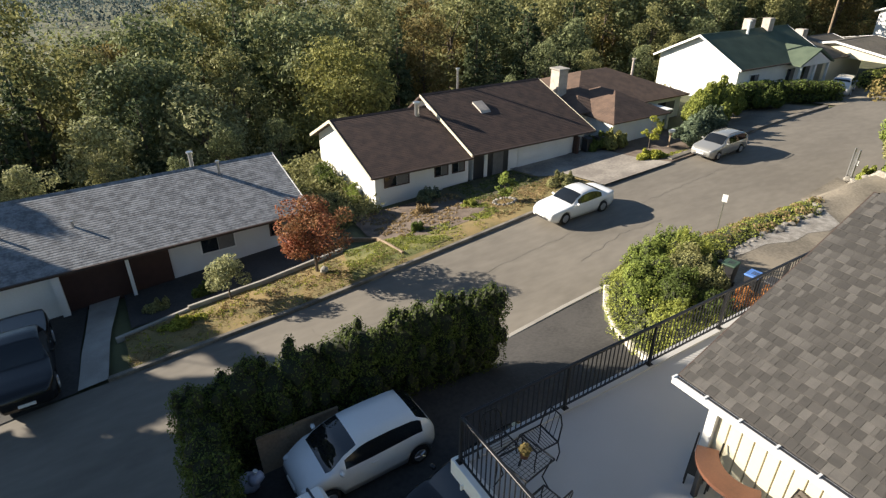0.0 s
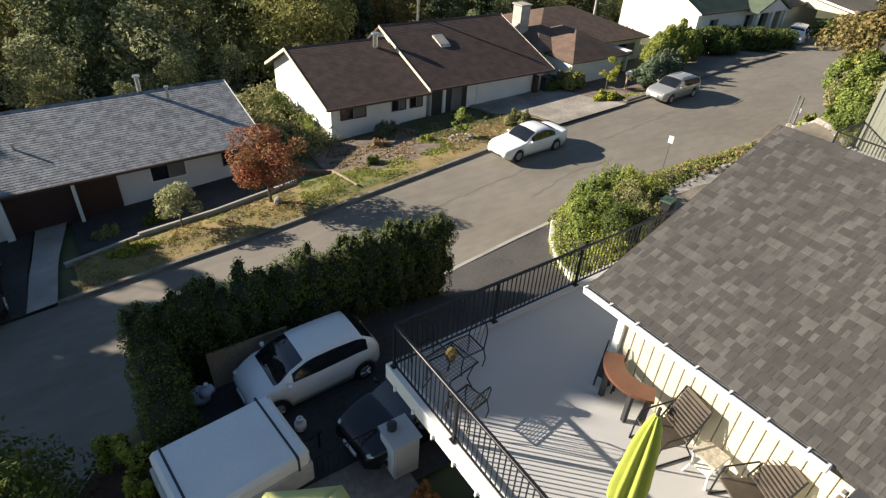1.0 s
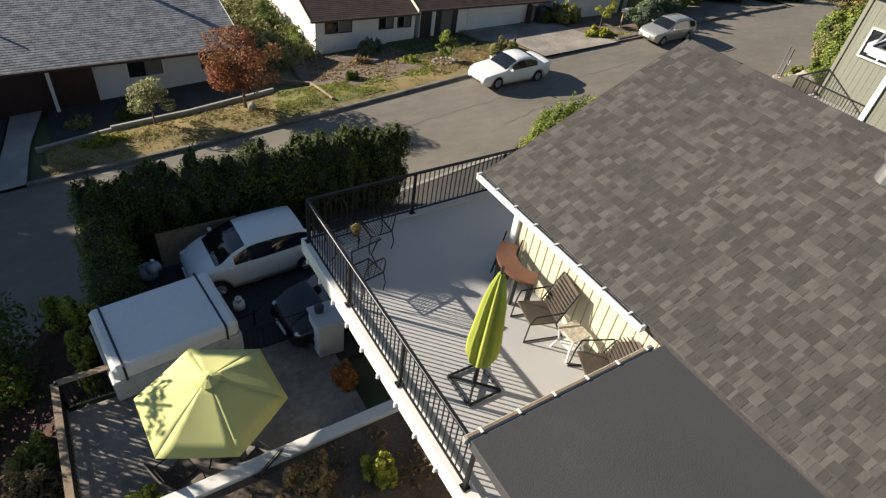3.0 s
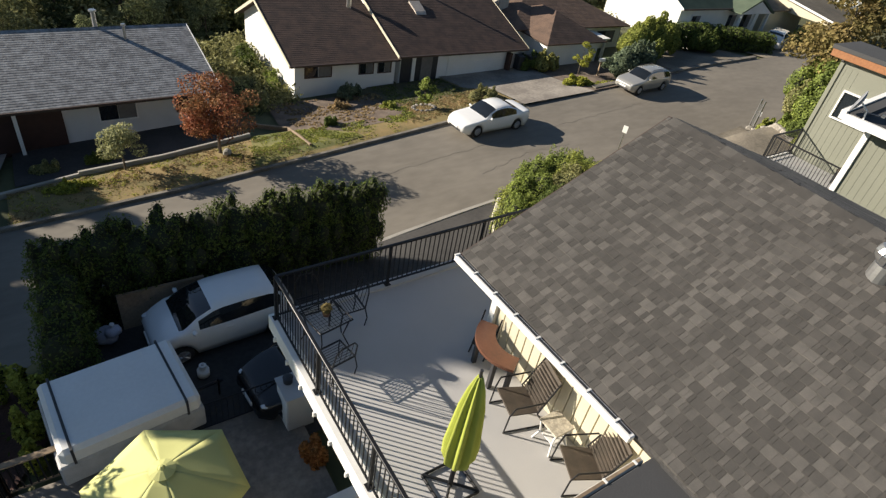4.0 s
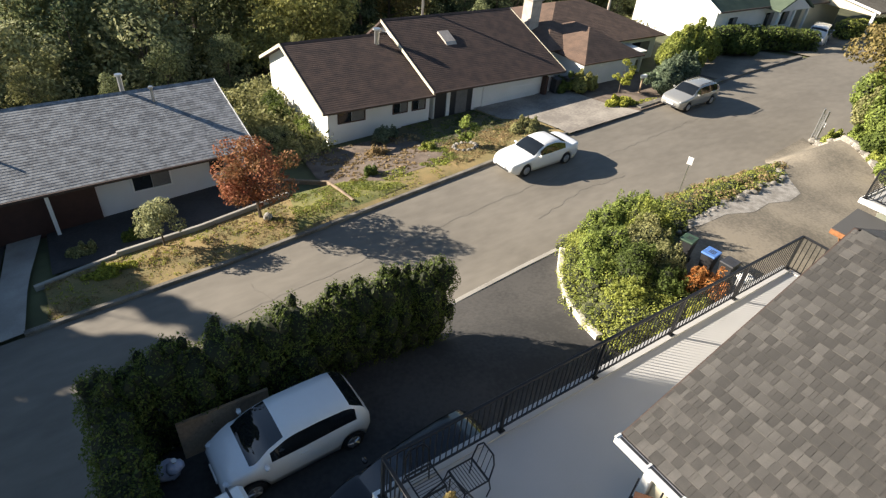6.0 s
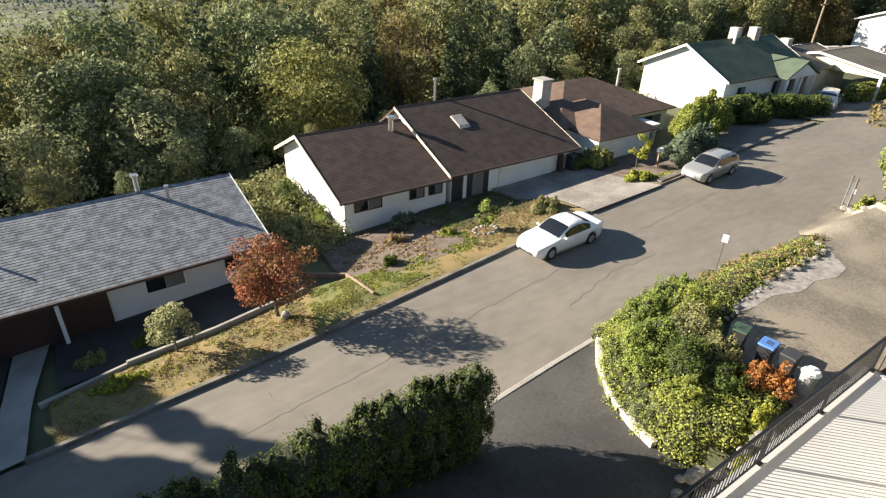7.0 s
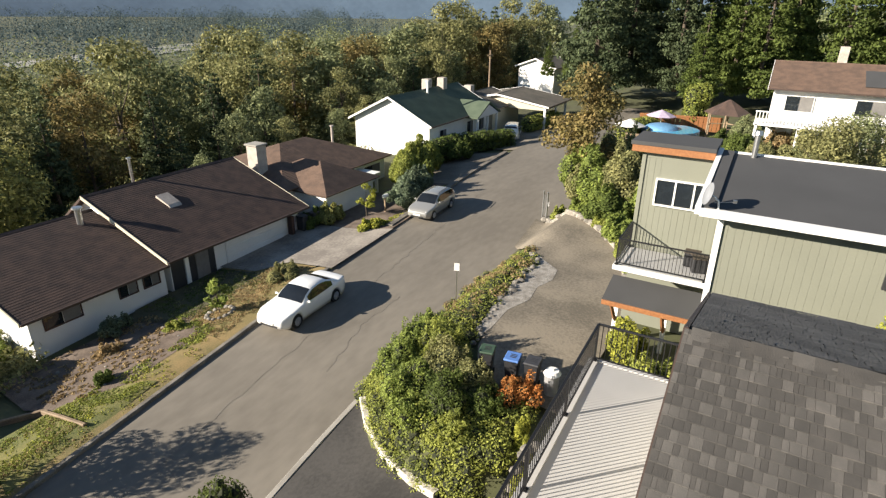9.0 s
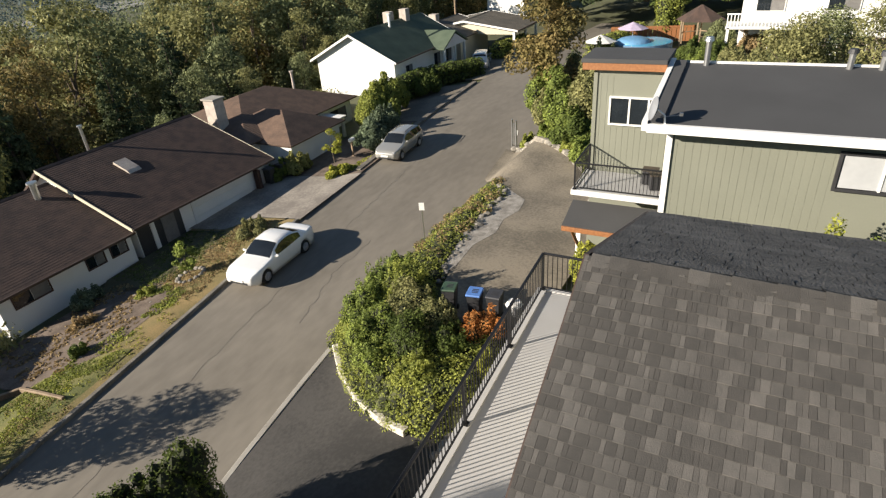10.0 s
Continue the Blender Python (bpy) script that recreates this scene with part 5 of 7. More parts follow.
SH = [  # x, y, rx, ry, h, kind, label
    (42.4, 31.2, 1.2, 1.0, 1.5, "shrub", "leafy green shrub on the bank"), (41.2, 30.1, 1.1, 1.1, 1.3, "shrub", "bushy green shrub above the pale wall"),
    (44.0, 31.4, 1.1, 1.0, 1.3, "shrub", "light green shrub on the bank"), (40.9, 28.5, 0.9, 0.9, 1.7, "cedar", "dark feathery green shrub below the deck"),
    (42.3, 29.4, 1.0, 0.9, 1.6, "forest2", "olive green shrub on the bank"), (45.8, 31.9, 0.9, 0.8, 1.0, "shrub", "light green shrub at the street"),
    (40.2, 29.4, 0.8, 0.9, 0.9, "shrub", "green creeping shrub over the pale wall"), (41.2, 27.5, 0.8, 0.7, 1.1, "cedar", "dark leafy shrub beside the railing"),
    (42.0, 28.2, 0.9, 0.8, 1.5, "forest2", "olive leafy shrub by the waste bins"), (39.9, 27.9, 0.7, 0.8, 0.8, "cover", "yellow-green creeping shrub at the wall"),
    (43.2, 30.2, 0.9, 0.8, 1.6, "cover", "upright yellow-green shrub on the bank"), (43.0, 32.4, 0.9, 0.6, 0.8, "cover", "low yellow-green shrub at the street")]
for i, (x, y, a, b, h, kd, lb) in enumerate(SH):
    shrub("shrub", (x, y, gz(x, y) - 0.2), a, b, h, kd, lb, 60 + i, 8000, 0.07, 30, group="shrubs on the bank")
for i in range(5):
    x, y = 39.2 + 0.42 * i, 25.45 + 0.16 * i
    shrub("shrub", (x, y, gz(x, y) - 0.1), 0.36, 0.3, 0.8, "yellow", "low clipped yellow-green shrub beneath the railing", 90 + i, 2600, 0.05, 8, group="low shrubs beneath the railing")
shrub("shrub", (42.3, 26.8, gz(42.3, 26.8) - 0.1), 0.85, 0.8, 1.2, "rust", "rusty orange dry shrub beside the waste bins", 75, 4200, 0.07, 14)
# street-side greenery beyond
for i, (x, y, a, b, h, kd, lb) in enumerate([
    (62.5, 30.3, 1.9, 1.7, 3.6, "shrub", "large leafy shrub above the retaining wall"), (60.6, 29.0, 1.6, 1.4, 2.4, "cedar", "dense green shrub above the retaining wall"),
    (58.4, 27.6, 1.3, 1.2, 1.6, "shrub", "bright green shrub above the retaining wall"), (64.5, 28.2, 2.2, 2.0, 4.5, "forest2", "tall olive shrub beside the street"),
    (66.5, 31.0, 2.0, 1.8, 4.6, "forest", "tall green shrub beside the street"), (62.9, 31.3, 1.3, 1.3, 3.0, "forest2", "dense olive shrub above the retaining wall"), (62.2, 28.6, 2.1, 1.9, 5.2, "forest2", "tall dense shrub above the retaining wall"), (63.6, 31.4, 2.0, 1.7, 4.8, "shrub", "tall leafy shrub beside the street"), (61.8, 25.6, 1.8, 1.7, 4.8, "forest2", "tall olive shrub beside the sage house"), (60.7, 28.9, 1.2, 1.2, 2.4, "shrub", "bright green shrub above the retaining wall"), (58.2, 27.2, 1.0, 0.8, 1.3, "shrub", "low green shrub above the retaining wall"), (62.5, 32.3, 0.6, 0.6, 0.8, "cover", "low yellow-green shrub above the retaining wall"), (61.6, 30.7, 0.7, 0.8, 1.0, "shrub", "low green shrub above the retaining wall"), (59.9, 28.9, 0.7, 0.7, 0.9, "cover", "low yellow-green shrub above the retaining wall"), (65.8, 28.8, 2.2, 1.8, 5.2, "forest", "tall green shrub beside the street"), (56.2, 26.4, 1.0, 1.0, 1.2, "cover", "low pale shrub above the wall"),
    (61.5, 27.0, 1.8, 1.6, 3.2, "shrub", "dense green shrub beside the sage house"), (54.5, 25.9, 0.9, 0.8, 1.2, "shrub", "small green shrub by the balcony"),
    (46.3, 24.6, 0.9, 1.0, 1.7, "yellow", "yellow-green bush beneath the canopy"), (44.0, 23.4, 1.0, 1.3, 1.9, "cover", "yellow-green bush between the houses"), (43.2, 21.5, 1.0, 1.3, 2.2, "cedar", "green bush between the houses"),
    (44.3, 16.3, 1.0, 1.4, 6.0, "shrub", "tall bright green bush against sage siding"), (44.6, 18.5, 0.6, 0.7, 5.0, "yellow", "yellow-green bush against sage siding"),
    (41.2, 46.3, 0.9, 0.8, 1.1, "blue", "sparse blue-green shrub in the bed"), (48.6, 42.9, 1.2, 0.9, 0.9, "forest2", "low olive spreading bush in dry grass"),
    (57.0, 46.6, 1.2, 1.0, 1.6, "light", "pale green leafy shrub by the garage"), (55.9, 47.2, 1.1, 0.9, 1.4, "cedar", "dark shrub beside the garage"), (56.6, 42.8, 1.3, 0.8, 0.7, "yellow", "low golden yellow bush by the kerb"),
    (61.2, 43.4, 1.8, 1.4, 2.3, "blue", "blue-green juniper shrub by the kerb"), (64.0, 44.2, 1.9, 1.5, 2.7, "blue", "blue-green juniper shrub with bare stems"), (67.0, 46.2, 2.8, 2.0, 3.6, "cover", "large rounded yellow-green shrub by parking"), (70.0, 47.2, 2.4, 1.8, 3.3, "cover", "large rounded yellow-green shrub by parking"),
    (75.2, 46.4, 1.7, 1.3, 2.2, "cedar", "dark green rounded shrub by the hedge"), (27.6, 43.3, 0.8, 0.5, 0.5, "cedar", "low dark shrub in the bungalow bed"), (25.4, 43.2, 0.7, 0.5, 0.5, "forest2", "low olive plants in the bungalow bed"), (26.3, 41.0, 1.2, 0.5, 0.35, "yellow", "yellow-green weeds in the verge"),
    (38.4, 42.8, 0.5, 0.4, 0.35, "cedar", "small green plant in bare earth"), (40.0, 44.9, 0.9, 0.5, 0.35, "dry", "dry low plants in the bed"), (42.6, 43.8, 0.9, 0.5, 0.3, "cover", "low weeds in the bed"),
    (37.7, 50.0, 0.5, 1.4, 1.0, "shrub", "climbing plants along the white gable wall"), (37.2, 53.0, 0.9, 1.8, 1.4, "cedar", "shrubs beside the white gable wall"), (35.8, 48.9, 1.3, 1.5, 1.4, "forest", "dark shrub between the bungalows"),
    (20.6, 25.6, 0.9, 0.8, 0.9, "shrub", "green shrub in the mulch bed"), (23.0, 25.2, 0.5, 0.5, 0.9, "cover", "leafy shrub along the patio fence"), (22.9, 23.4, 0.6, 0.6, 1.2, "pale", "pale leafy shrub along the patio fence"), (23.1, 22.4, 0.5, 0.6, 1.0, "cover", "leafy shrub along the patio fence"), (22.2, 24.0, 0.7, 0.7, 1.1, "forest3", "rusty green shrub in the garden"), (21.4, 23.6, 0.8, 0.8, 1.3, "forest2", "olive shrub in the garden"), (23.0, 20.2, 0.6, 0.6, 1.0, "shrub", "green shrub in the garden"), (21.6, 26.6, 0.5, 0.5, 0.6, "yellow", "small yellow-green shrub in mulch"), (22.6, 27.6, 0.6, 0.6, 0.7, "yellow", "small yellow-green shrub in mulch"), (22.8, 24.2, 0.7, 0.8, 1.3, "dry", "dry brown shrub beside the patio fence"), (21.2, 22.4, 1.2, 1.2, 1.8, "forest3", "tall rusty green shrub in the garden"), (22.6, 21.2, 0.9, 1.0, 1.5, "pale", "pale flowering shrub by the fence"), (20.0, 20.0, 1.3, 1.3, 2.0, "forest2", "olive green shrub in the garden"), (22.2, 19.0, 0.9, 1.0, 1.4, "dry", "dry brown shrub in the garden"),
    (24.8, 22.8, 0.45, 0.4, 0.6, "shrub", "potted green plant on the patio"), (29.45, 23.7, 0.3, 0.35, 0.6, "rust", "orange-leaved plant below the deck"), (27.6, 21.3, 0.7, 0.5, 0.6, "dry", "tuft of dry grass in garden soil"), (28.9, 20.9, 0.4, 0.4, 0.5, "yellow", "yellow flowering plant in the garden soil"),
    (76.0, 24.2, 2.0, 1.8, 2.6, "shrub", "rounded green bush before the pool"), (79.0, 21.5, 2.2, 2.0, 3.0, "forest2", "olive bush beside the pool garden"), (82.5, 23.4, 1.8, 1.6, 2.8, "cedar", "green bush beside the pool garden"), (80.5, 18.6, 2.4, 2.0, 3.2, "forest", "green bush below the white house"), (85.5, 20.6, 2.0, 1.8, 3.0, "dry", "dry brown bush beside the pool garden"), (74.5, 20.8, 2.0, 2.0, 2.6, "forest2", "olive bush behind the sage house"), (84.0, 25.4, 1.3, 1.2, 2.4, "cedar", "dark green bush at the pool edge"), (88.5, 23.6, 1.8, 1.6, 3.2, "forest", "green bush beside the gazebo"),
    (68.5, 23.0, 1.8, 1.6, 3.4, "cedar", "green bush near the pool")]):
    shrub("shrub", (x, y, gz(x, y) - 0.15 + (0.9 if y < 22.2 and 23.7 < x < 30.5 else 0)), a, b, h, kd, lb, 100 + i, int(2500 + 3600 * a * b), 0.09 if x < 50 else 0.15, 16, core=kd not in ("pale",), group="")
# small trees of the street
for k, (x, y, h, r, kd, lb) in enumerate(((66.0, 18.8, 6.6, 2.5, "forest2", "tall olive green bush behind the sage house"), (66.5, 14.8, 7.4, 2.7, "forest2", "tall olive bush behind the sage house"), (68.0, 11.6, 6.8, 2.5, "forest", "tall green bush behind the sage house"), (70.5, 17.0, 6.4, 2.6, "forest", "tall green bush below the white house"))):
    tree("large_bush", (x, y, gz(x, y) - 0.2), h, r, kd, lb, 400 + k, 0.13, 14000, 0.1, 0.0, 0.27, 60, category="bush")
mp = tree("maple_tree", (32.4, 41.75, gz(32.4, 41.75)), 3.9, 1.85, "maple", "small maple with red and orange autumn leaves", 5, 0.11, 7500, 0.09, 0.28, 0.3, 34)
tree("standard_bush", (28.35, 41.75, gz(28.35, 41.75)), 2.15, 0.95, "pale", "rounded pale green bush on a bare stem", 6, 0.09, 3600, 0.05, 0.3, 0.36, 22)
tree("sapling", (44.2, 42.75, gz(44.2, 42.75)), 1.9, 0.65, "shrub", "young yellow-green sapling in a stone ring", 7, 0.13, 900, 0.03, 0.2, 0.34, 14)
tree("sapling", (58.4, 44.6, gz(58.4, 44.6)), 2.4, 0.7, "yellow", "small golden-leaved tree in the front garden", 8, 0.13, 900, 0.04, 0.25, 0.34, 14)
tree("street_tree", (65.0, 32.0, 3.0), 8.2, 2.6, "forest3", "leafy tree with rusty green autumn leaves beside the street", 9, 0.2, 7000, 0.16, 0.25, 0.32, 36)
conifer("young_conifer", (21.0, 27.9, gz(21.0, 27.9)), 7.0, 2.9, "cedar", "young spruce with spreading branch tips by the street", 12, 15000, 0.13)
# clipped hedges up the street
def clipped(x0, y0, x1, y1, z, h, w, kind, label, seed, n=5000, leaf=0.16):
    hd = empty("hedge", ((x0 + x1) / 2, (y0 + y1) / 2, z), math.degrees(math.atan2(y1 - y0, x1 - x0)), label=label, category="hedge")
    Ln = math.hypot(x1 - x0, y1 - y0)
    rr = random.Random(seed)
    cl = [(-Ln / 2 + (i + 0.5) * 0.7, rr.uniform(-0.1, 0.1), h * f, 0.55, w / 2, h * 0.3) for i in range(int(Ln / 0.7)) for f in (0.3, 0.72 + rr.uniform(-0.04, 0.05))]
    bm = B()
    # dark filler balls, painted as the shade within the hedge
    for c in cl:
        ball(bm, c[:3], 1, 1, (c[3] * 0.8, c[4] * 0.8, c[5] * 0.85))
    part("inner_core", bm, M["core"], hd)
    mesh_part("foliage", leaf_mesh("foliage", cl, n, leaf, seed, LM[kind], 0.75), hd)
clipped(76, 48.4, 82.8, 44.0, gz(79, 46), 1.9, 1.8, "cedar", "clipped green hedge before the green-roofed house", 31, 8000)
clipped(90, 45.8, 97.5, 44.5, gz(94, 45), 1.7, 1.8, "cover", "clipped yellow-green hedge by the carport", 32, 7000)
clipped(71.5, 48.0, 76.6, 47.2, gz(74, 48), 2.3, 1.6, "cedar", "clipped green hedge by the parking pad", 33, 5000)
clipped(94.0, 29.6, 95.6, 27.9, 2.8, 4.4, 2.2, "cover", "tall clipped cedar hedge beside the pool", 34, 4500, 0.2)
clipped(86, 34.2, 98, 31.8, gz(92, 33), 2.3, 2.2, "cover", "long clipped cedar hedge along the street", 35, 9000, 0.2)

# ---- woods ----
protos = [  # one of each kind, then copies
    tree("woodland_tree", (30.5, 72, gz(30.5, 72) - 1), 13.5, 4.3, "forest", "leafy woodland tree with dense green crown", 201, 0.30, 7000, 0.22, 0.2, 0.30, 44, group="woodland trees"),
    tree("woodland_tree", (52, 84, gz(52, 84) - 1), 16.5, 4.6, "forest2", "leafy woodland tree with olive crown", 202, 0.30, 7000, 0.24, 0.2, 0.28, 48, group="woodland trees"),
    tree("woodland_tree", (67, 82, gz(67, 82) - 1), 15.0, 4.2, "forest3", "woodland tree turning rusty brown", 203, 0.30, 6500, 0.22, 0.22, 0.28, 44, group="woodland trees"),
    conifer("woodland_conifer", (60, 82, gz(60, 82) - 1), 15.5, 3.2, "conifer", "dark green woodland conifer with layered branches", 204, 7500, 0.36, group="woodland trees"),
    tree("woodland_tree", (25, 66, gz(25, 66)), 7.5, 3.2, "pale", "pale green woodland tree", 205, 0.24, 5500, 0.15, 0.15, 0.32, 36, group="woodland trees"),
]
tree("woodland_tree", (44.5, 67.5, gz(44.5, 67.5) - 0.5), 11.5, 5.6, "light", "large rounded light green tree behind the bungalow", 206, 0.26, 14000, 0.25, 0.12, 0.26, 70, group="woodland trees")
rnd = random.Random(77)
spots = []
tries = 0
while len(spots) < 330 and tries < 14000:
    tries += 1
    x, y = rnd.uniform(-8, 165), 60 + 95 * rnd.random() ** 1.2
    y += max(0, (x - 70)) * 0.10
    if any((x - a) ** 2 + (y - b) ** 2 < (2.6 + 0.02 * y) ** 2 for a, b in spots) or (x - 44.5) ** 2 + (y - 67.5) ** 2 < 42 or (90 < x < 126 and y < 66):
        continue
    spots.append((x, y))
    kind = rnd.choices((0, 1, 2, 3, 4), (5.5, 4, 1.0, 3, 1.4))[0]
    s = rnd.uniform(0.9, 1.5)
    s = min(s, max(0.25, (-0.8 + 0.48 * (y - 55) + 0.12 * max(0, x - 62) - gz(x, y)) / (13.5, 16.5, 15.0, 15.5, 7.5)[kind]))
    copy_thing(protos[kind], Matrix.Translation((x, y, gz(x, y) - 0.6)) @ Matrix.Rotation(rnd.uniform(0, 6.28), 4, "Z") @ Matrix.Scale(s, 4))
# tall trees past the end of the street, on the near side and on the open left
big = conifer("tall_conifer", (112, 40, 5), 24, 5.2, "conifer", "tall dark spruce towering over the street end", 211, 13000, 0.42, group="tall conifers")
for x, y, s in ((106, 43, 0.95), (118, 37, 1.05), (121, 44, 0.9), (110, 33.5, 0.8), (126, 34, 1.0), (132, 46, 1.1)):
    copy_thing(big, Matrix.Translation((x, y, 5)) @ Matrix.Rotation(x, 4, "Z") @ Matrix.Scale(s, 4))
ced = conifer("tall_cedar", (112, 27, 5), 19, 4.2, "cedar", "tall green cedar behind the pool", 212, 12000, 0.36, group="tall cedars")
for x, y, s in ((114, 21.5, 1.05), (109, 24, 0.9), (113, 16, 1.0), (112, 10.5, 0.95), (114, 5, 1.0), (113, -1, 0.9), (116, -7, 1.0), (104, 30, 0.55), (118, 12, 1.1), (122, 22, 1.15), (124, 2, 1.1), (128, 30, 1.2), (113, 48.0, 0.42), (115, 52.6, 0.28)):
    copy_thing(ced, Matrix.Translation((x, y, 5)) @ Matrix.Rotation(x * y, 4, "Z") @ Matrix.Scale(s, 4))
tall = tree("tall_tree", (12.9, 42.9, gz(12.9, 42.9) - 0.3), 20.3, 2.6, "forest", "tall dense tree beyond the grey bungalow", 221, 0.5, 22000, 0.3, 0.25, 0.37, 64, group="tall trees down the street")
for x, y, s in ((10.9, 45.4, 0.98), (9.0, 45.6, 1.0), (10.4, 42.7, 0.74), (10.9, 42.3, 0.91), (6.5, 55.0, 0.7), (8.5, 62.0, 0.7), (6.5, 59.2, 0.7)):
    copy_thing(tall, Matrix.Translation((x, y, gz(x, y) - 0.3)) @ Matrix.Rotation(x, 4, "Z") @ Matrix.Scale(s, 4))

airy = tree("tall_tree", (8.2, 48.3, gz(8.2, 48.3) - 0.3), 22.5, 2.5, "forest2", "tall airy tree beyond the grey bungalow", 222, 0.5, 5200, 0.22, 0.35, 0.28, 40, group="tall trees down the street")
copy_thing(airy, Matrix.Translation((8.5, 56.3, gz(8.5, 56.3) - 0.3)) @ Matrix.Rotation(2.0, 4, "Z") @ Matrix.Scale(0.62, 4))

# far valley woods, fields and hills
patch("river_bar", [(120, 380), (200, 415), (300, 425), (420, 465), (470, 545), (380, 520), (260, 475), (150, 425)], ground_z, mat("pale_gravel_bar", (0.34, 0.32, 0.29), 0.95, (0.17, 0.175, 0.15), 0.02, 0.2, 0.95, 0), lift=0.5, step=25, label="pale gravel clearing down in the valley", category="clearing")
rg = np.random.RandomState(3)
bands = {"near": [], "mid": [], "end": []}
for i in range(4200):
    y = 140 + 1100 * rg.rand() ** 1.7
    x = rg.uniform(-150 - y * 0.3, 220 + y * 1.0)
    if (noise.noise(Vector((x * 0.012, y * 0.012, 3))) < -0.15 and y > 230) or (110 < x < 480 and -60 < y - np.interp(x, (120, 200, 300, 420, 470), (395, 438, 450, 490, 560)) < 30):
        continue
    s = rg.uniform(4, 7) * (1 + y / 900) * (0.8 + 0.7 * rg.rand() ** 2)
    bands["near" if y < 330 else "mid"].append((x, y, gz(x, y) + s * 0.9, s * 0.8, s * 0.8, s * 1.25))
for i in range(420):
    x = rg.uniform(138, 380); y = rg.uniform(-160, 135)
    s = rg.uniform(4, 7)
    bands["end"].append((x, y, gz(x, y) + s * 0.8, s, s, s * 1.3))
for key, n, size, kd, lb in (("near", 150000, 0.85, "forest", "woods on the valley slope"), ("end", 70000, 0.9, "forest", "woods beyond the street end")):
    tagged(new("far_woods", leaf_mesh("far_woods", bands[key], n, size, 17, LM[kd], 0.75)), lb, "woods", kind="stuff")
# distance haze is mixed into this leaf colour as a blue-grey tint
LM["hazy"] = leafmat("leaf_haze_tint", (0.10, 0.135, 0.135), (0.055, 0.08, 0.085), vary=0.2)
tagged(new("far_woods", leaf_mesh("far_woods", bands["mid"], 240000, 1.5, 18, LM["hazy"], 0.8)), "distant woods tinted blue for haze over the valley floor", "woods", kind="stuff")
cl = []
for i in range(700):
    x, y = rg.uniform(-6, 96), rg.uniform(57, 68)
    s = rg.uniform(0.4, 1.1)
    cl.append((x, y, gz(x, y) + s * 0.3, s, s, s * 0.8))
for i in range(230):
    x, y = rg.uniform(34.4, 38.2), rg.uniform(46.5, 58)
    s = rg.uniform(0.3, 0.85)
    cl.append((x, y, gz(x, y) + s * 0.3, s, s, s * 0.9))
for i in range(160):
    x, y = rg.uniform(56.5, 74.5), rg.uniform(55, 62)
    s = rg.uniform(0.4, 1.0)
    cl.append((x, y, gz(x, y) + s * 0.3, s, s, s * 0.8))
tagged(new("undergrowth", leaf_mesh("undergrowth", cl, 60000, 0.2, 19, LM["forest2"], 0.4)), "brambles and undergrowth behind the houses", "undergrowth", kind="stuff")
# hills and mountains carry their blue haze in the base colour
M["hill"] = mat("hill_haze_tint", (0.10, 0.15, 0.21), 1.0, (0.07, 0.11, 0.16), 0.004, 0.05, 0.6, 0)
M["hill2"] = mat("mountain_haze_tint", (0.17, 0.24, 0.34), 1.0, (0.13, 0.19, 0.28), 0.003, 0.03, 0.6, 0)
def hills(name, dist, lo, hi_, a0, a1, seed, m, label):
    bm = B()
    prev = None
    noise.seed_set(seed)
    for i in range(121):
        a = radians(a0 + (a1 - a0) * i / 120)
        h = lo + (hi_ - lo) * (0.5 + 0.5 * noise.fractal(Vector((i * 0.055 + seed, seed, 0)), 1.0, 2.0, 5))
        x, y = 29 + dist * math.sin(a), 22 + dist * math.cos(a)
        x2, y2 = 29 + dist * 1.25 * math.sin(a), 22 + dist * 1.25 * math.cos(a)
        cur = (bm.verts.new((x, y, -160)), bm.verts.new((x * 1.08, y * 1.08, h * 0.55)), bm.verts.new((x2, y2, h)))
        if prev:
            bm.faces.new((prev[0], cur[0], cur[1], prev[1])); bm.faces.new((prev[1], cur[1], cur[2], prev[2]))
        prev = cur
    tagged(part(name, bm, m, smooth=True), label, "backdrop", kind="structure")
hills("backdrop", 2300, 20, 120, -40, 110, 3, M["hill"], "forested hills tinted blue for haze across the valley")
hills("backdrop", 3300, 30, 330, -40, 110, 9, M["hill2"], "mountains tinted pale blue for haze on the horizon")


def tufts(name, outline, n, size, kind, seed, label, h=0.025):
    """Grass over an area: short leaves spread inside an outline in plan."""
    rg = np.random.RandomState(seed)
    P = np.array(outline); lo, hi_ = P.min(0), P.max(0)
    pts = []
    while len(pts) < n // 6:
        q = lo + (hi_ - lo) * rg.rand(2)
        c = False
        for (x1, y1), (x2, y2) in zip(outline, outline[1:] + outline[:1]):
            if (y1 > q[1]) != (y2 > q[1]) and q[0] < (x2 - x1) * (q[1] - y1) / (y2 - y1) + x1:
                c = not c
        if c and noise.noise(Vector((q[0] * 0.9, q[1] * 0.9, seed))) > -0.15:
            pts.append((q[0], q[1], (2.85 if q[1] < 22 else gz(q[0], q[1])) + 0.05, 0.12, 0.12, h))
    o = new(name, leaf_mesh(name, pts, n, size, seed, LM[kind], 0.2))
    tagged(o, label, "grass", kind="stuff")
tufts("grass", [(33.5, 40.1), (37.2, 40.45), (39.2, 40.75), (38.6, 41.6), (36.8, 42.7), (34.2, 42.9)], 8000, 0.06, "cover", 301, "short green grass in the verge")
tufts("grass", [(24.0, 39.2), (30, 39.6), (36.4, 40.1), (36.4, 42.7), (27, 41.9), (24, 41.4)], 7000, 0.06, "dry", 302, "dry brown grass in the verge")
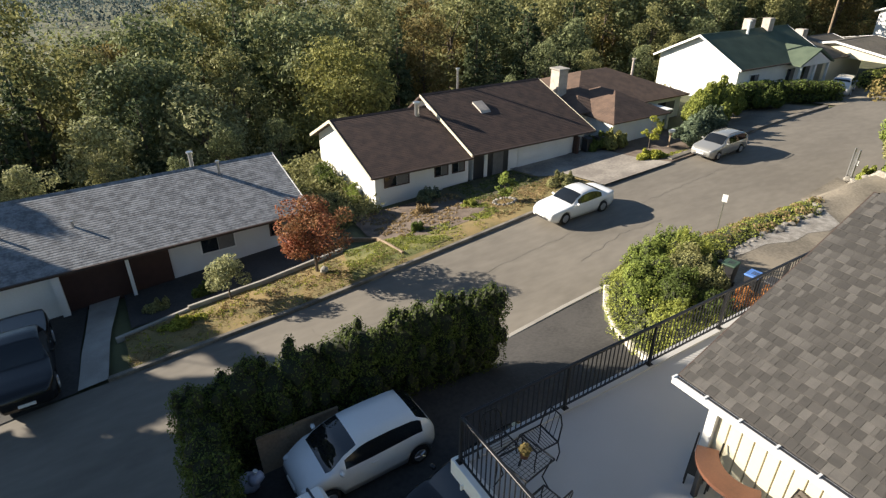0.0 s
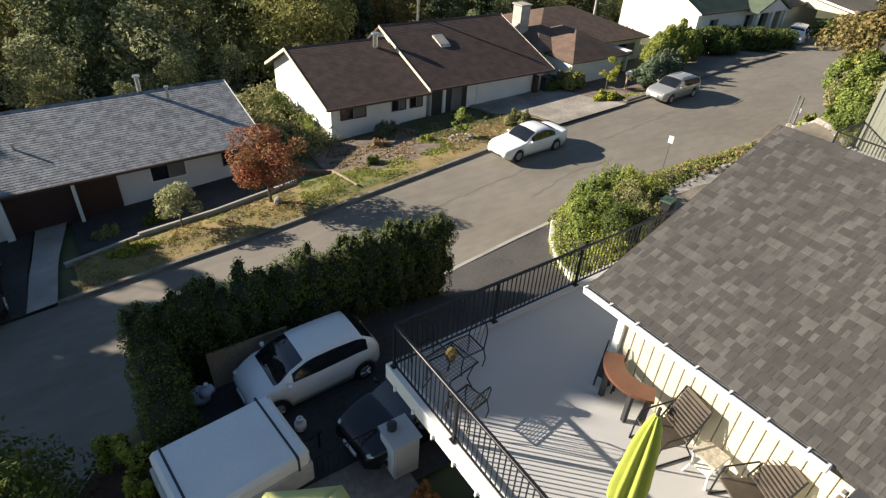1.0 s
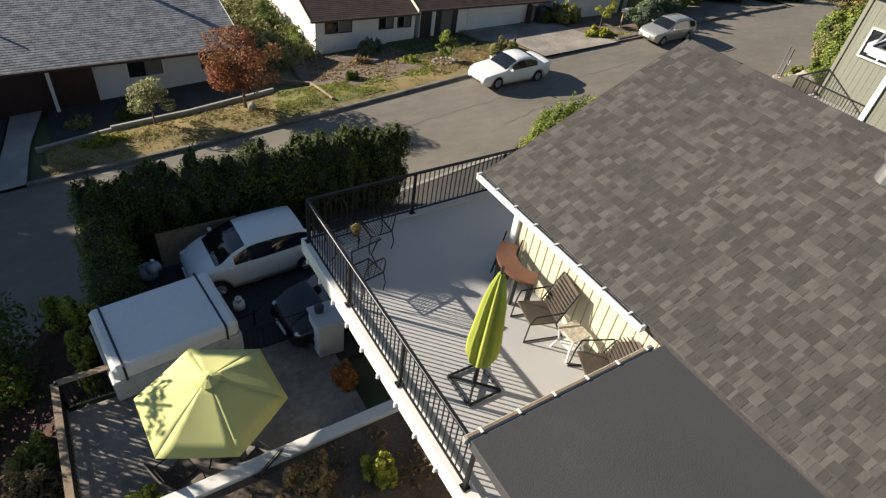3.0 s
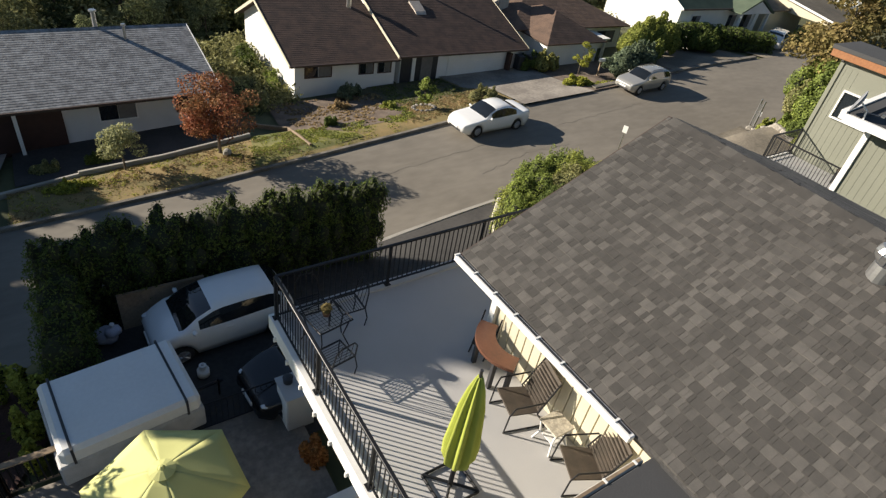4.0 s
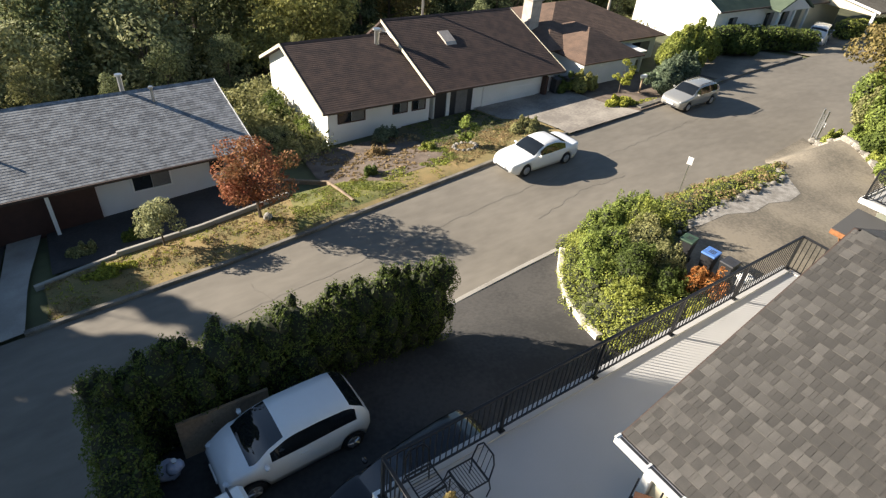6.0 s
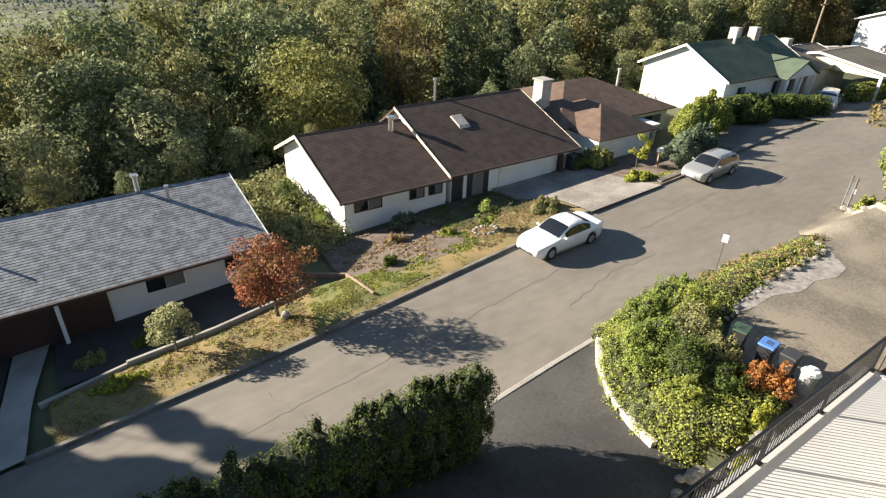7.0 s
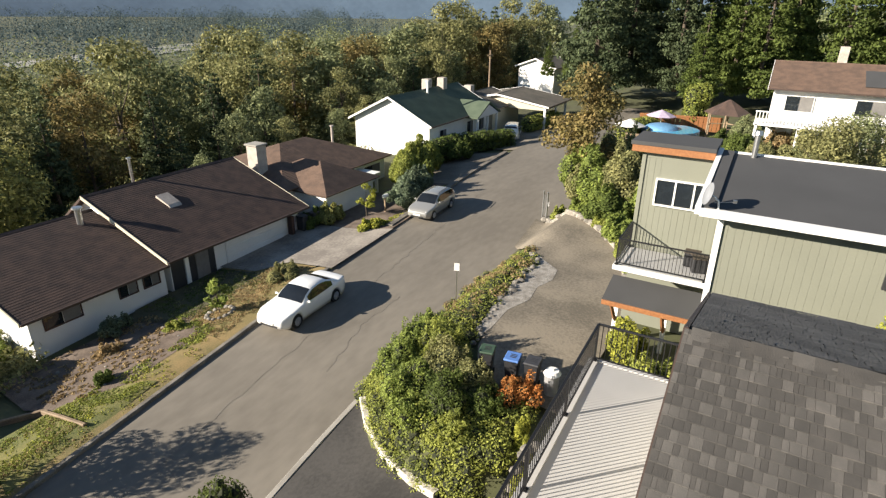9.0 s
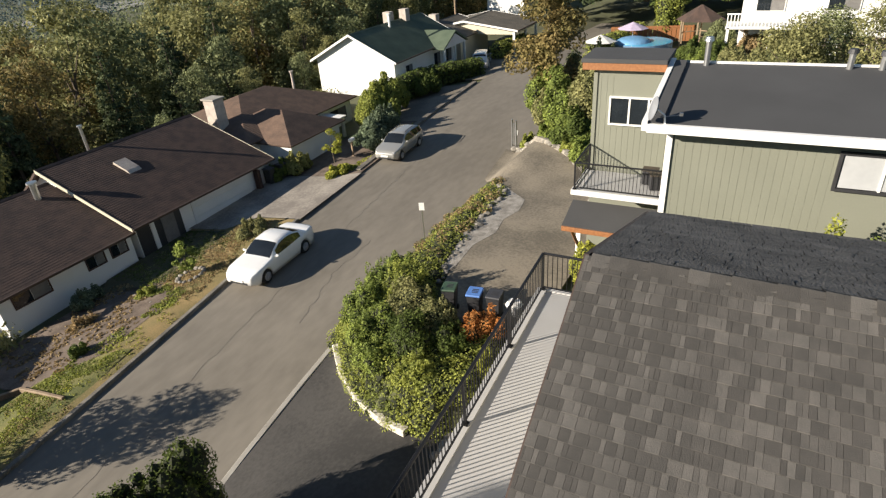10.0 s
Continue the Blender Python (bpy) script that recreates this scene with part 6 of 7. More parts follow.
tufts("grass", [(24.0, 39.2), (30, 39.6), (42, 40.6), (42.4, 41.6), (36.4, 42.7), (27, 41.9), (24, 41.4)], 5000, 0.06, "yellow", 303, "yellowing grass in the verge")
tufts("grass", [(42.5, 41.0), (50, 41.5), (50, 44.5), (43, 44)], 8000, 0.06, "dry", 304, "dry straw coloured front lawn")
tufts("grass", [(42.5, 41.0), (50, 41.5), (50, 47), (43.5, 47)], 6000, 0.06, "forest2", 305, "olive grass in the front lawn")
tufts("weeds", [(36.6, 42.2), (42.4, 42.0), (43, 46.4), (36.6, 47)], 2500, 0.12, "dry", 306, "dry weeds in the earth bed")
tufts("weeds", [(36.4, 41.5), (43.0, 41.5), (43.6, 44.6), (42.7, 44.8), (42.0, 42.4), (36.6, 42.7)], 2600, 0.1, "cover", 309, "green weeds creeping into the earth bed")
# dark leaf colour adds to the painted shade on this lawn
tufts("grass", [(42.6, 43.2), (48.4, 43.6), (48.3, 47.4), (43.2, 47.4)], 5000, 0.07, "cedar", 310, "thin grass in a darker leaf colour to deepen the shade")
tufts("weeds", [(24, 14.5), (30.2, 14.5), (30.2, 21.9), (24, 21.9)], 2500, 0.12, "dry", 307, "dry weeds in garden soil")
tufts("weeds", [(57, 41.6), (66.5, 42.2), (66.5, 43.2), (57, 42.6)], 3000, 0.12, "yellow", 308, "yellow weeds along the kerb")

# ---- things on the deck ----
M["lime"] = mat("lime_canvas", (0.36, 0.40, 0.06), 0.8, (0.28, 0.32, 0.05), 3, 60, 0.5, 0.15)
M["canvas"] = mat("yellow_green_canvas", (0.55, 0.55, 0.22), 0.85, (0.49, 0.49, 0.19), 2, 80, 0.5, 0.1)
M["wicker"] = mat("brown_wicker", (0.085, 0.065, 0.048), 0.7, (0.05, 0.04, 0.03), 6, 120, 0.7, 0.5)
M["orange"] = mat("brown_wood", (0.15, 0.062, 0.034), 0.5, (0.10, 0.044, 0.025), 3, 25, 0.6, 0.1)
u = empty("closed_umbrella", (29.85, 19.85, DZ), label="closed lime green sun umbrella on a cross base", category="umbrella")
bm = B(); cyl(bm, (0, 0, 0), (0, 0, 2.5), 0.022, 0.022, 10); part("pole", bm, M["darkplastic"], u)
bm = B()
rings = []
for zz, r in ((0.62, 0.17), (0.68, 0.19), (1.0, 0.2), (1.4, 0.17), (1.8, 0.14), (2.15, 0.09), (2.38, 0.035)):
    rings.append([bm.verts.new((r * (1 + 0.28 * math.cos(8 * a)) * math.cos(a), r * (1 + 0.28 * math.cos(8 * a)) * math.sin(a), zz + 0.06 * math.cos(8 * a) * (zz < 0.7))) for a in [k * math.tau / 48 for k in range(48)]])
for r, s in zip(rings[:-1], rings[1:]):
    for j in range(48):
        bm.faces.new((r[j], r[(j + 1) % 48], s[(j + 1) % 48], s[j]))
bm.faces.new(rings[-1]); part("canopy", bm, M["lime"], u, "folded lime canvas", True)
for a in (45, 135, 225, 315):
    c, s = math.cos(radians(a)), math.sin(radians(a))
    bm = B(); tube(bm, [(0, 0, 0.06), (c * 0.42, s * 0.42, 0.06)], 0.022); part("base_bar", bm, M["iron"], u)
bm = B(); tube(bm, [(0.3, 0.3, 0.03), (0.3, -0.3, 0.03), (-0.3, -0.3, 0.03), (-0.3, 0.3, 0.03), (0.3, 0.3, 0.03)], 0.022); cyl(bm, (0, 0, 0), (0, 0, 0.4), 0.04, 0.035, 10); part("base", bm, M["iron"], u)


def lounge_chair(loc, rz):
    c = empty("wicker_chair", loc, rz, label="brown woven wicker armchair with a metal frame", category="chair", group="wicker chairs on the deck")
    bm = B(); slab(bm, [(0.28, -0.28, 0.42), (0.28, 0.28, 0.42), (-0.24, 0.26, 0.36), (-0.24, -0.26, 0.36)], 0.03); part("seat", bm, M["wicker"], c)
    bm = B(); slab(bm, [(-0.22, -0.26, 0.38), (-0.22, 0.26, 0.38), (-0.46, 0.27, 1.0), (-0.46, -0.27, 1.0)], 0.03); part("backrest", bm, M["wicker"], c)
    for i in range(9):
        t = i / 9
        bm = B(); box(bm, -0.20 - 0.24 * t, -0.26, 0.44 + 0.56 * t, -0.185 - 0.24 * t, 0.26, 0.455 + 0.56 * t); part("weave_band", bm, M["wicker"], c)
    for s in (-1, 1):
        bm = B(); tube(bm, [(0.32, s * 0.3, 0), (0.30, s * 0.3, 0.42), (0.24, s * 0.32, 0.62), (-0.3, s * 0.32, 0.64)], 0.014); tube(bm, [(-0.46, s * 0.28, 1.0), (-0.2, s * 0.3, 0.36), (-0.42, s * 0.3, 0)], 0.014); tube(bm, [(0.32, s * 0.3, 0.02), (-0.42, s * 0.3, 0.02)], 0.014); part("armrest_frame", bm, M["iron"], c)
lounge_chair((31.5, 20.4, DZ), 165); lounge_chair((31.65, 19.05, DZ), 155)
t = empty("side_table", (31.7, 19.72, DZ), label="small pale mosaic side table with white legs", category="table")
bm = B(); box(bm, -0.2, -0.2, 0.46, 0.2, 0.2, 0.49, 0.008); part("tabletop", bm, mat("mosaic", (0.55, 0.5, 0.4), 0.6, (0.3, 0.27, 0.22), 12, 40, 0.9, 0.3), t)
for a, b in ((-1, -1), (-1, 1), (1, -1), (1, 1)):
    bm = B(); tube(bm, [(a * 0.17, b * 0.17, 0.46), (a * 0.14, b * 0.14, 0.22), (a * 0.2, b * 0.2, 0)], 0.018); part("leg", bm, M["white"], t)
bm = B(); box(bm, -0.15, -0.15, 0.2, 0.15, 0.15, 0.215); part("shelf", bm, M["white"], t)
b_ = empty("wooden_bench", (31.55, 21.35, DZ), 80, label="curved reddish brown wooden bench against the wall", category="bench")
bm = B()
pts = [(0.78 * math.sin(k) - 0.0, 0.9 * (math.cos(k) - 0.75)) for k in [(-0.9 + 1.8 * i / 12) for i in range(13)]]
inn = [(0.5 * math.sin(k), 0.9 * (math.cos(k) - 0.75) * 0.6 - 0.28) for k in [(-0.9 + 1.8 * i / 12) for i in range(13)]]
prism(bm, pts + inn[::-1], "z", 0.66, 0.72); part("seat_top", bm, M["orange"], b_)
for x, y in ((-0.45, -0.2), (0.45, -0.2), (-0.3, 0.05), (0.3, 0.05)):
    bm = B(); box(bm, x - 0.04, y - 0.04, 0, x + 0.04, y + 0.04, 0.66, 0.006); part("leg", bm, M["darkplastic"], b_)
fc = empty("folded_chair", (31.85, 21.8, DZ), 20, label="folded black metal chair leaning on the corner", category="chair")
for s in (-0.18, 0.18):
    bm = B(); tube(bm, [(-0.12, s, 0), (0.1, s, 0.85)], 0.015); tube(bm, [(-0.2, s * 0.9, 0), (0.0, s * 0.9, 0.5)], 0.015); part("leg_frame", bm, M["iron"], fc)
bm = B(); slab(bm, [(-0.16, -0.17, 0.2), (-0.16, 0.17, 0.2), (-0.02, 0.17, 0.55), (-0.02, -0.17, 0.55)], 0.02); part("seat", bm, M["iron"], fc)


def iron_chair(loc, rz):
    c = empty("iron_chair", loc, rz, label="black wrought iron patio chair", category="chair", group="iron chairs on the deck")
    bm = B(); tube(bm, [(0.22, -0.22, 0.43), (0.22, 0.22, 0.43), (-0.22, 0.22, 0.43), (-0.22, -0.22, 0.43), (0.22, -0.22, 0.43)], 0.013); seat = part("seat", bm, M["iron"], c)
    for k in range(9):
        bm = B(); tube(bm, [(-0.2 + k * 0.05, -0.21, 0.43), (-0.2 + k * 0.05, 0.21, 0.43)], 0.006, 4); part("bar", bm, M["iron"], seat)
    bm = B(); tube(bm, [(-0.22, -0.22, 0.43), (-0.28, -0.2, 0.75), (-0.31, -0.12, 0.88), (-0.31, 0.12, 0.88), (-0.28, 0.2, 0.75), (-0.22, 0.22, 0.43)], 0.013)
    for y in (-0.1, 0, 0.1):
        tube(bm, [(-0.22, y, 0.43), (-0.31, y, 0.87)], 0.007, 4)
    part("backrest", bm, M["iron"], c)
    for a, b in ((0.22, -0.22), (0.22, 0.22), (-0.22, -0.22), (-0.22, 0.22)):
        bm = B(); tube(bm, [(a, b, 0.43), (a * 1.2, b * 1.1, 0.2), (a * 1.05, b * 1.05, 0)], 0.012); part("leg", bm, M["iron"], c)
iron_chair((29.95, 23.5, DZ), 180); iron_chair((29.25, 22.5, DZ), 100); iron_chair((29.35, 23.75, DZ), -90)
t = empty("iron_table", (29.35, 23.15, DZ), 10, label="square black wrought iron patio table", category="table")
t.scale = (0.85, 0.85, 0.95)
bm = B(); tube(bm, [(0.38, -0.38, 0.71), (0.38, 0.38, 0.71), (-0.38, 0.38, 0.71), (-0.38, -0.38, 0.71), (0.38, -0.38, 0.71)], 0.016)
top = part("tabletop", bm, M["iron"], t)
for k in range(9):
    bm = B(); tube(bm, [(-0.32 + k * 0.08, -0.38, 0.71), (-0.32 + k * 0.08, 0.38, 0.71)], 0.005, 4); part("bar", bm, M["iron"], top)
    bm = B(); tube(bm, [(-0.38, -0.32 + k * 0.08, 0.716), (0.38, -0.32 + k * 0.08, 0.716)], 0.005, 4); part("bar", bm, M["iron"], top)
for a, b in ((1, 1), (1, -1), (-1, 1), (-1, -1)):
    bm = B(); tube(bm, [(a * 0.34, b * 0.34, 0.7), (a * 0.25, b * 0.25, 0.3), (a * 0.36, b * 0.36, 0)], 0.014); part("leg", bm, M["iron"], t)
fp = empty("flower_pot", (29.35, 23.15, DZ + 0.692), label="small pot with dry brown plant on the table", category="plant pot")
bm = B(); cyl(bm, (0, 0, 0), (0, 0, 0.1), 0.06, 0.08, 12); part("pot", bm, M["orange"], fp)
mesh_part("flowers", leaf_mesh("flowers", [(0, 0, 0.16, 0.09, 0.09, 0.07)], 160, 0.06, 3, LM["forest3"]), fp)

# ---- patio below ----
PZ = 2.22
pu = empty("patio_umbrella", (26.45, 23.2, PZ), 34, label="open yellow-green hexagonal patio umbrella", category="umbrella")
bm = B(); cyl(bm, (0, 0, 0), (0, 0, 2.6), 0.025, 0.025, 10); part("pole", bm, M["wood"], pu)
for k in range(6):
    a0, a1 = k * math.tau / 6, (k + 1) * math.tau / 6
    bm = B()
    g = []
    for i in range(6):
        f = i / 5
        row = []
        for j in range(7):
            q = j / 6
            p = Vector((math.cos(a0), math.sin(a0), 0)).lerp(Vector((math.cos(a1), math.sin(a1), 0)), q) * (0.06 + 1.36 * f)
            z = 2.52 - 0.62 * f ** 1.1 - 0.025 * math.sin(math.pi * q) * f
            row.append(bm.verts.new((p.x, p.y, z)))
        g.append(row)
    for i in range(5):
        for j in range(6):
            bm.faces.new((g[i][j], g[i + 1][j], g[i + 1][j + 1], g[i][j + 1]))
    o = part("canopy_panel", bm, M["canvas"], pu, smooth=True)
    md = o.modifiers.new("thick", "SOLIDIFY"); md.thickness = 0.006
    bm = B(); cyl(bm, (0, 0, 2.46), (1.38 * math.cos(a0), 1.38 * math.sin(a0), 1.87), 0.008, 0.006, 5); part("rib", bm, M["wood"], pu)
for r, z in ((0.22, 2.56), (0.06, 2.62)):
    bm = B(); cyl(bm, (0, 0, z - 0.06), (0, 0, z), r, r * 0.35, 12); part("vent" if r > 0.1 else "finial", bm, M["canvas"], pu)
bm = B(); cyl(bm, (0, 0, 0), (0, 0, 0.1), 0.28, 0.22, 16); part("base", bm, M["darkplastic"], pu)
t = empty("patio_table", (26.45, 23.2, PZ), label="round dark patio table beneath the umbrella", category="table")
bm = B(); cyl(bm, (0, 0, 0.69), (0, 0, 0.72), 0.55, 0.55, 28)
part("tabletop", bm, M["darkplastic"], t)
for a in range(4):
    c, s = math.cos(a * 1.57 + 0.6), math.sin(a * 1.57 + 0.6)
    bm = B(); tube(bm, [(c * 0.42, s * 0.42, 0.7), (c * 0.3, s * 0.3, 0.35), (c * 0.45, s * 0.45, 0)], 0.018); part("leg", bm, M["iron"], t)
for a in (200, 300, 80):
    c = lounge_chair((26.45 + 0.95 * math.cos(radians(a)), 23.2 + 0.95 * math.sin(radians(a)), PZ), a + 180)
fence = empty("patio_fence", (23.8, 25.6, PZ), label="weathered wood patio fence with dark balusters", category="fence")
def fence_run(p0, p1, n, h=0.95):
    a, b = Vector((*p0, 0)), Vector((*p1, 0))
    d = (b - a).normalized(); q = Vector((-d.y, d.x, 0)) * 0.07
    bm = B(); slab(bm, [a + q + Vector((0, 0, h + 0.04)), b + q + Vector((0, 0, h + 0.04)), b - q + Vector((0, 0, h + 0.04)), a - q + Vector((0, 0, h + 0.04))], 0.04); part("cap_rail", bm, M["wood"], fence)
    bm = B(); cyl(bm, a + Vector((0, 0, 0.12)), b + Vector((0, 0, 0.12)), 0.03, 0.03, 4); part("bottom_rail", bm, M["wood"], fence)
    for i in range(n):
        p = a.lerp(b, (i + 0.5) / n)
        bm = B(); box(bm, p.x - 0.015, p.y - 0.015, 0.1, p.x + 0.015, p.y + 0.015, h); part("baluster", bm, M["iron"], fence)
    for p in (a, b):
        bm = B(); box(bm, p.x - 0.055, p.y - 0.055, -0.4, p.x + 0.055, p.y + 0.055, h + 0.01, 0.006); part("post", bm, M["wood"], fence)
fence_run((0.0, 0.05), (1.35, 0.05), 11); fence_run((0, 0.05), (0, -3.2), 26); fence_run((1.45, 0.0), (3.0, -0.05), 13, 0.85)
gate = empty("iron_gate", (27.0, 25.55, PZ), label="low black iron gate to the driveway", category="gate")
bm = B(); tube(bm, [(0, 0, 0.05), (0, 0, 0.85), (2.2, 0, 0.85), (2.2, 0, 0.05), (0, 0, 0.05)], 0.018); part("gate_frame", bm, M["iron"], gate)
for i in range(17):
    bm = B(); cyl(bm, (0.13 * (i + 0.5), 0, 0.05), (0.13 * (i + 0.5), 0, 0.85), 0.008, 0.008, 5); part("bar", bm, M["iron"], gate)
cab = empty("white_cabinet", (29.5, 25.0, PZ - 0.05), label="white outdoor cabinet beside the deck with clutter on top", category="cabinet")
bm = B(); box(bm, -0.3, -0.35, 0, 0.35, 0.35, 1.15, 0.015); part("body", bm, M["deck"], cab)
bm = B(); box(bm, -0.34, -0.39, 1.15, 0.39, 0.39, 1.2, 0.01); part("top", bm, M["deck"], cab)
bm = B(); box(bm, -0.315, -0.3, 0.1, -0.3, 0.3, 1.05, 0.004); part("door", bm, M["white"], cab)
pot = empty("black_kettle", (29.4, 25.15, PZ + 1.15), label="dark metal pot on the white cabinet", category="pot")
bm = B(); cyl(bm, (0, 0, 0), (0, 0, 0.16), 0.11, 0.12, 14); part("body", bm, M["darkplastic"], pot)
bm = B(); cyl(bm, (0, 0, 0.16), (0, 0, 0.19), 0.125, 0.05, 14); part("lid", bm, M["darkplastic"], pot)
bag = empty("garbage_bag", (26.1, 29.35, 2.1), label="pale plastic bag of waste by the hedge", category="bag")
bm = B(); ball(bm, (0, 0, 0.24), 0.3, 2, (1, 0.9, 0.85), 0.12, random.Random(2)); ball(bm, (0.18, -0.2, 0.5), 0.2, 2, (1, 0.9, 0.9), 0.15, random.Random(4)); part("sack", bm, mat("pale_plastic", (0.62, 0.62, 0.72), 0.4, bump=0.3), bag, smooth=True)
bm = B(); cyl(bm, (0.18, -0.2, 0.66), (0.2, -0.22, 0.78), 0.03, 0.06, 8); part("tied_neck", bm, M["white"], bag)
tank = empty("propane_tank", (27.95, 27.15, 2.14), label="white propane tank on the driveway", category="gas tank")
bm = B(); cyl(bm, (0, 0, 0.03), (0, 0, 0.34), 0.15, 0.15, 16); bmesh.ops.bevel(bm, geom=[e for e in bm.edges if len(e.link_faces) == 2 and e.calc_face_angle(0) > 1], offset=0.06, segments=3, affect="EDGES"); part("body", bm, M["white"], tank, smooth=True)
bm = B(); cyl(bm, (0, 0, 0.33), (0, 0, 0.44), 0.09, 0.09, 12); part("collar", bm, M["white"], tank)
bm = B(); cyl(bm, (0, 0, 0.4), (0, 0, 0.47), 0.03, 0.03, 8); part("valve", bm, M["steel"], tank)
pl = empty("plywood_sheet", (27.65, 29.82, 2.1), label="brown plywood sheet leaning on the hedge", category="board")
bm = B(); slab(bm, [(-1.1, -0.25, 0), (1.1, -0.2, 0), (1.1, 0.1, 1.0), (-1.1, 0.05, 1.0)], 0.02); part("sheet", bm, M["wood"], pl)
bm = B(); box(bm, -1.1, 0.02, 0.96, 1.1, 0.1, 1.02); part("edge_batten", bm, M["wood"], pl)

# ---- the bank: bins, rocks, sign ----
def bin_(x, y, rz, lid, label, body="darkplastic"):
    z = gz(x, y) + 0.06
    c = empty("wheelie_bin", (x, y, z), rz, label=label, category="waste bin", group="waste bins on the upper drive")
    c.scale = (0.85, 0.85, 0.95)
    bm = B()
    lo = [bm.verts.new(p) for p in ((-0.2, -0.2, 0.05), (0.22, -0.2, 0.05), (0.22, 0.2, 0.05), (-0.2, 0.2, 0.05))]
    hi2 = [bm.verts.new(p) for p in ((-0.3, -0.27, 0.98), (0.3, -0.27, 0.98), (0.3, 0.27, 0.98), (-0.3, 0.27, 0.98))]
    bm.faces.new(lo[::-1]); bm.faces.new(hi2)
    for k in range(4):
        bm.faces.new((lo[k], lo[(k + 1) % 4], hi2[(k + 1) % 4], hi2[k]))
    bmesh.ops.bevel(bm, geom=bm.edges[:], offset=0.025, segments=2, affect="EDGES"); part("body", bm, M[body], c)
    bm = B(); box(bm, -0.33, -0.29, 0.98, 0.33, 0.29, 1.06, 0.03)
    o = part("lid", bm, lid, c)
    bm = B(); tube(bm, [(0.34, -0.22, 0.95), (0.4, -0.22, 1.0), (0.4, 0.22, 1.0), (0.34, 0.22, 0.95)], 0.018); part("handle", bm, M["darkplastic"], c)
    for k in range(3):
        bm = B(); box(bm, -0.12 + k * 0.1, -0.14, 1.062, -0.07 + k * 0.1, 0.1, 1.068); part("writing", bm, M["darkplastic"], o)
    for s in (-1, 1):
        bm = B(); cyl(bm, (0.22, s * 0.21, 0.1), (0.22, s * 0.26, 0.1), 0.1, 0.1, 12); part("wheel", bm, M["tyre"], c)
bin_(43.1, 28.3, 12, mat("green_bin_lid", (0.05, 0.09, 0.055), 0.5, bump=0.05), "green-lidded dark waste bin", "darkplastic")
bin_(43.1, 27.4, 8, mat("blue_bin_lid", (0.10, 0.22, 0.55), 0.5, bump=0.05), "black recycling bin with bright blue lid")
bin_(43.2, 26.75, 4, mat("black_bin_lid", (0.05, 0.05, 0.055), 0.5, bump=0.05), "black waste bin with dark lid")
can = empty("garbage_can", (43.2, 26.1, gz(43.2, 26.1) + 0.06), label="round grey garbage can with white lid", category="waste bin")
bm = B(); cyl(bm, (0, 0, 0), (0, 0, 0.75), 0.2, 0.25, 18); part("body", bm, mat("grey_can", (0.3, 0.3, 0.31), 0.5, bump=0.1), can)
bm = B(); cyl(bm, (0, 0, 0.75), (0, 0, 0.86), 0.28, 0.2, 18); cyl(bm, (0, 0, 0.86), (0, 0, 0.92), 0.06, 0.05, 8); part("lid", bm, M["white"], can)
sg = empty("street_sign", (49.3, 32.75, 1.5), 20, label="small white street sign on a steel post", category="sign")
bm = B(); box(bm, -0.025, -0.02, -0.3, 0.025, 0.02, 2.25); part("post", bm, M["steel"], sg)
bm = B(); box(bm, -0.034, -0.12, 1.88, -0.026, 0.12, 2.25, 0.002); part("plate", bm, M["white"], sg)
M["rock"] = mat("garden_rock", (0.25, 0.23, 0.20), 0.9, (0.13, 0.118, 0.10), 2.5, 14, 0.9, 0.5, vary=0.25)
rnd = random.Random(9)
def rock(x, y, r, z=None, group="rocks edging the bank"):
    bm = B(); ball(bm, (0, 0, 0), r, 2, (rnd.uniform(0.8, 1.3), rnd.uniform(0.7, 1.1), rnd.uniform(0.55, 0.8)), 0.12, rnd)
    o = part("rock", bm, M["rock"])
    o.location = (x, y, (gz(x, y) if z is None else z) + r * 0.35); o.rotation_euler = (0, 0, rnd.uniform(0, 6))
    tagged(o, "pale rough garden rock", "rock", group)
for i in range(34):
    f = i / 33
    x = 44.6 + 10.0 * f
    y = float(np.interp(x, (44.6, 46.5, 48.5, 51, 53.4, 54.8), (29.55, 29.85, 30.15, 30.3, 30.35, 31.3))) + rnd.uniform(-0.14, 0.14)
    rock(x, y, rnd.uniform(0.09, 0.2))
for i in range(12):
    rock(37.75 + 0.2 * i, 26.25 - 0.08 * i + rnd.uniform(-0.12, 0.12), rnd.uniform(0.16, 0.27))
    rock(38.2 + 0.2 * i, 26.45 - 0.08 * i + rnd.uniform(-0.1, 0.1), rnd.uniform(0.14, 0.22), gz(38.2 + 0.2 * i, 26.4) + 0.28)
for i in range(14):
    a = i * math.tau / 14
    rock(44.2 + 0.65 * math.cos(a), 42.75 + 0.55 * math.sin(a), 0.13, group="stones ringing the sapling")
for i in range(12):
    rock(rnd.uniform(36.6, 42.6), rnd.uniform(42.2, 46.6), rnd.uniform(0.05, 0.12), group="stones in the earth bed")
wl = ((50.8, 25.6), (53.6, 26.3), (56.3, 27.1), (58.75, 28.7), (60.35, 30.3), (61.6, 32.0), (62.6, 33.4))
for i in range(46):
    f = i / 45 * 5.999
    (xa, ya), (xb, yb) = wl[int(f)], wl[int(f) + 1]
    q = f - int(f)
    rock(xa + (xb - xa) * q + 0.1 + rnd.uniform(-0.1, 0.12), ya + (yb - ya) * q - 0.12 + rnd.uniform(-0.12, 0.1), rnd.uniform(0.14, 0.3), gz(xa + (xb - xa) * q, ya + (yb - ya) * q) + 0.1, "stones of the drive wall")
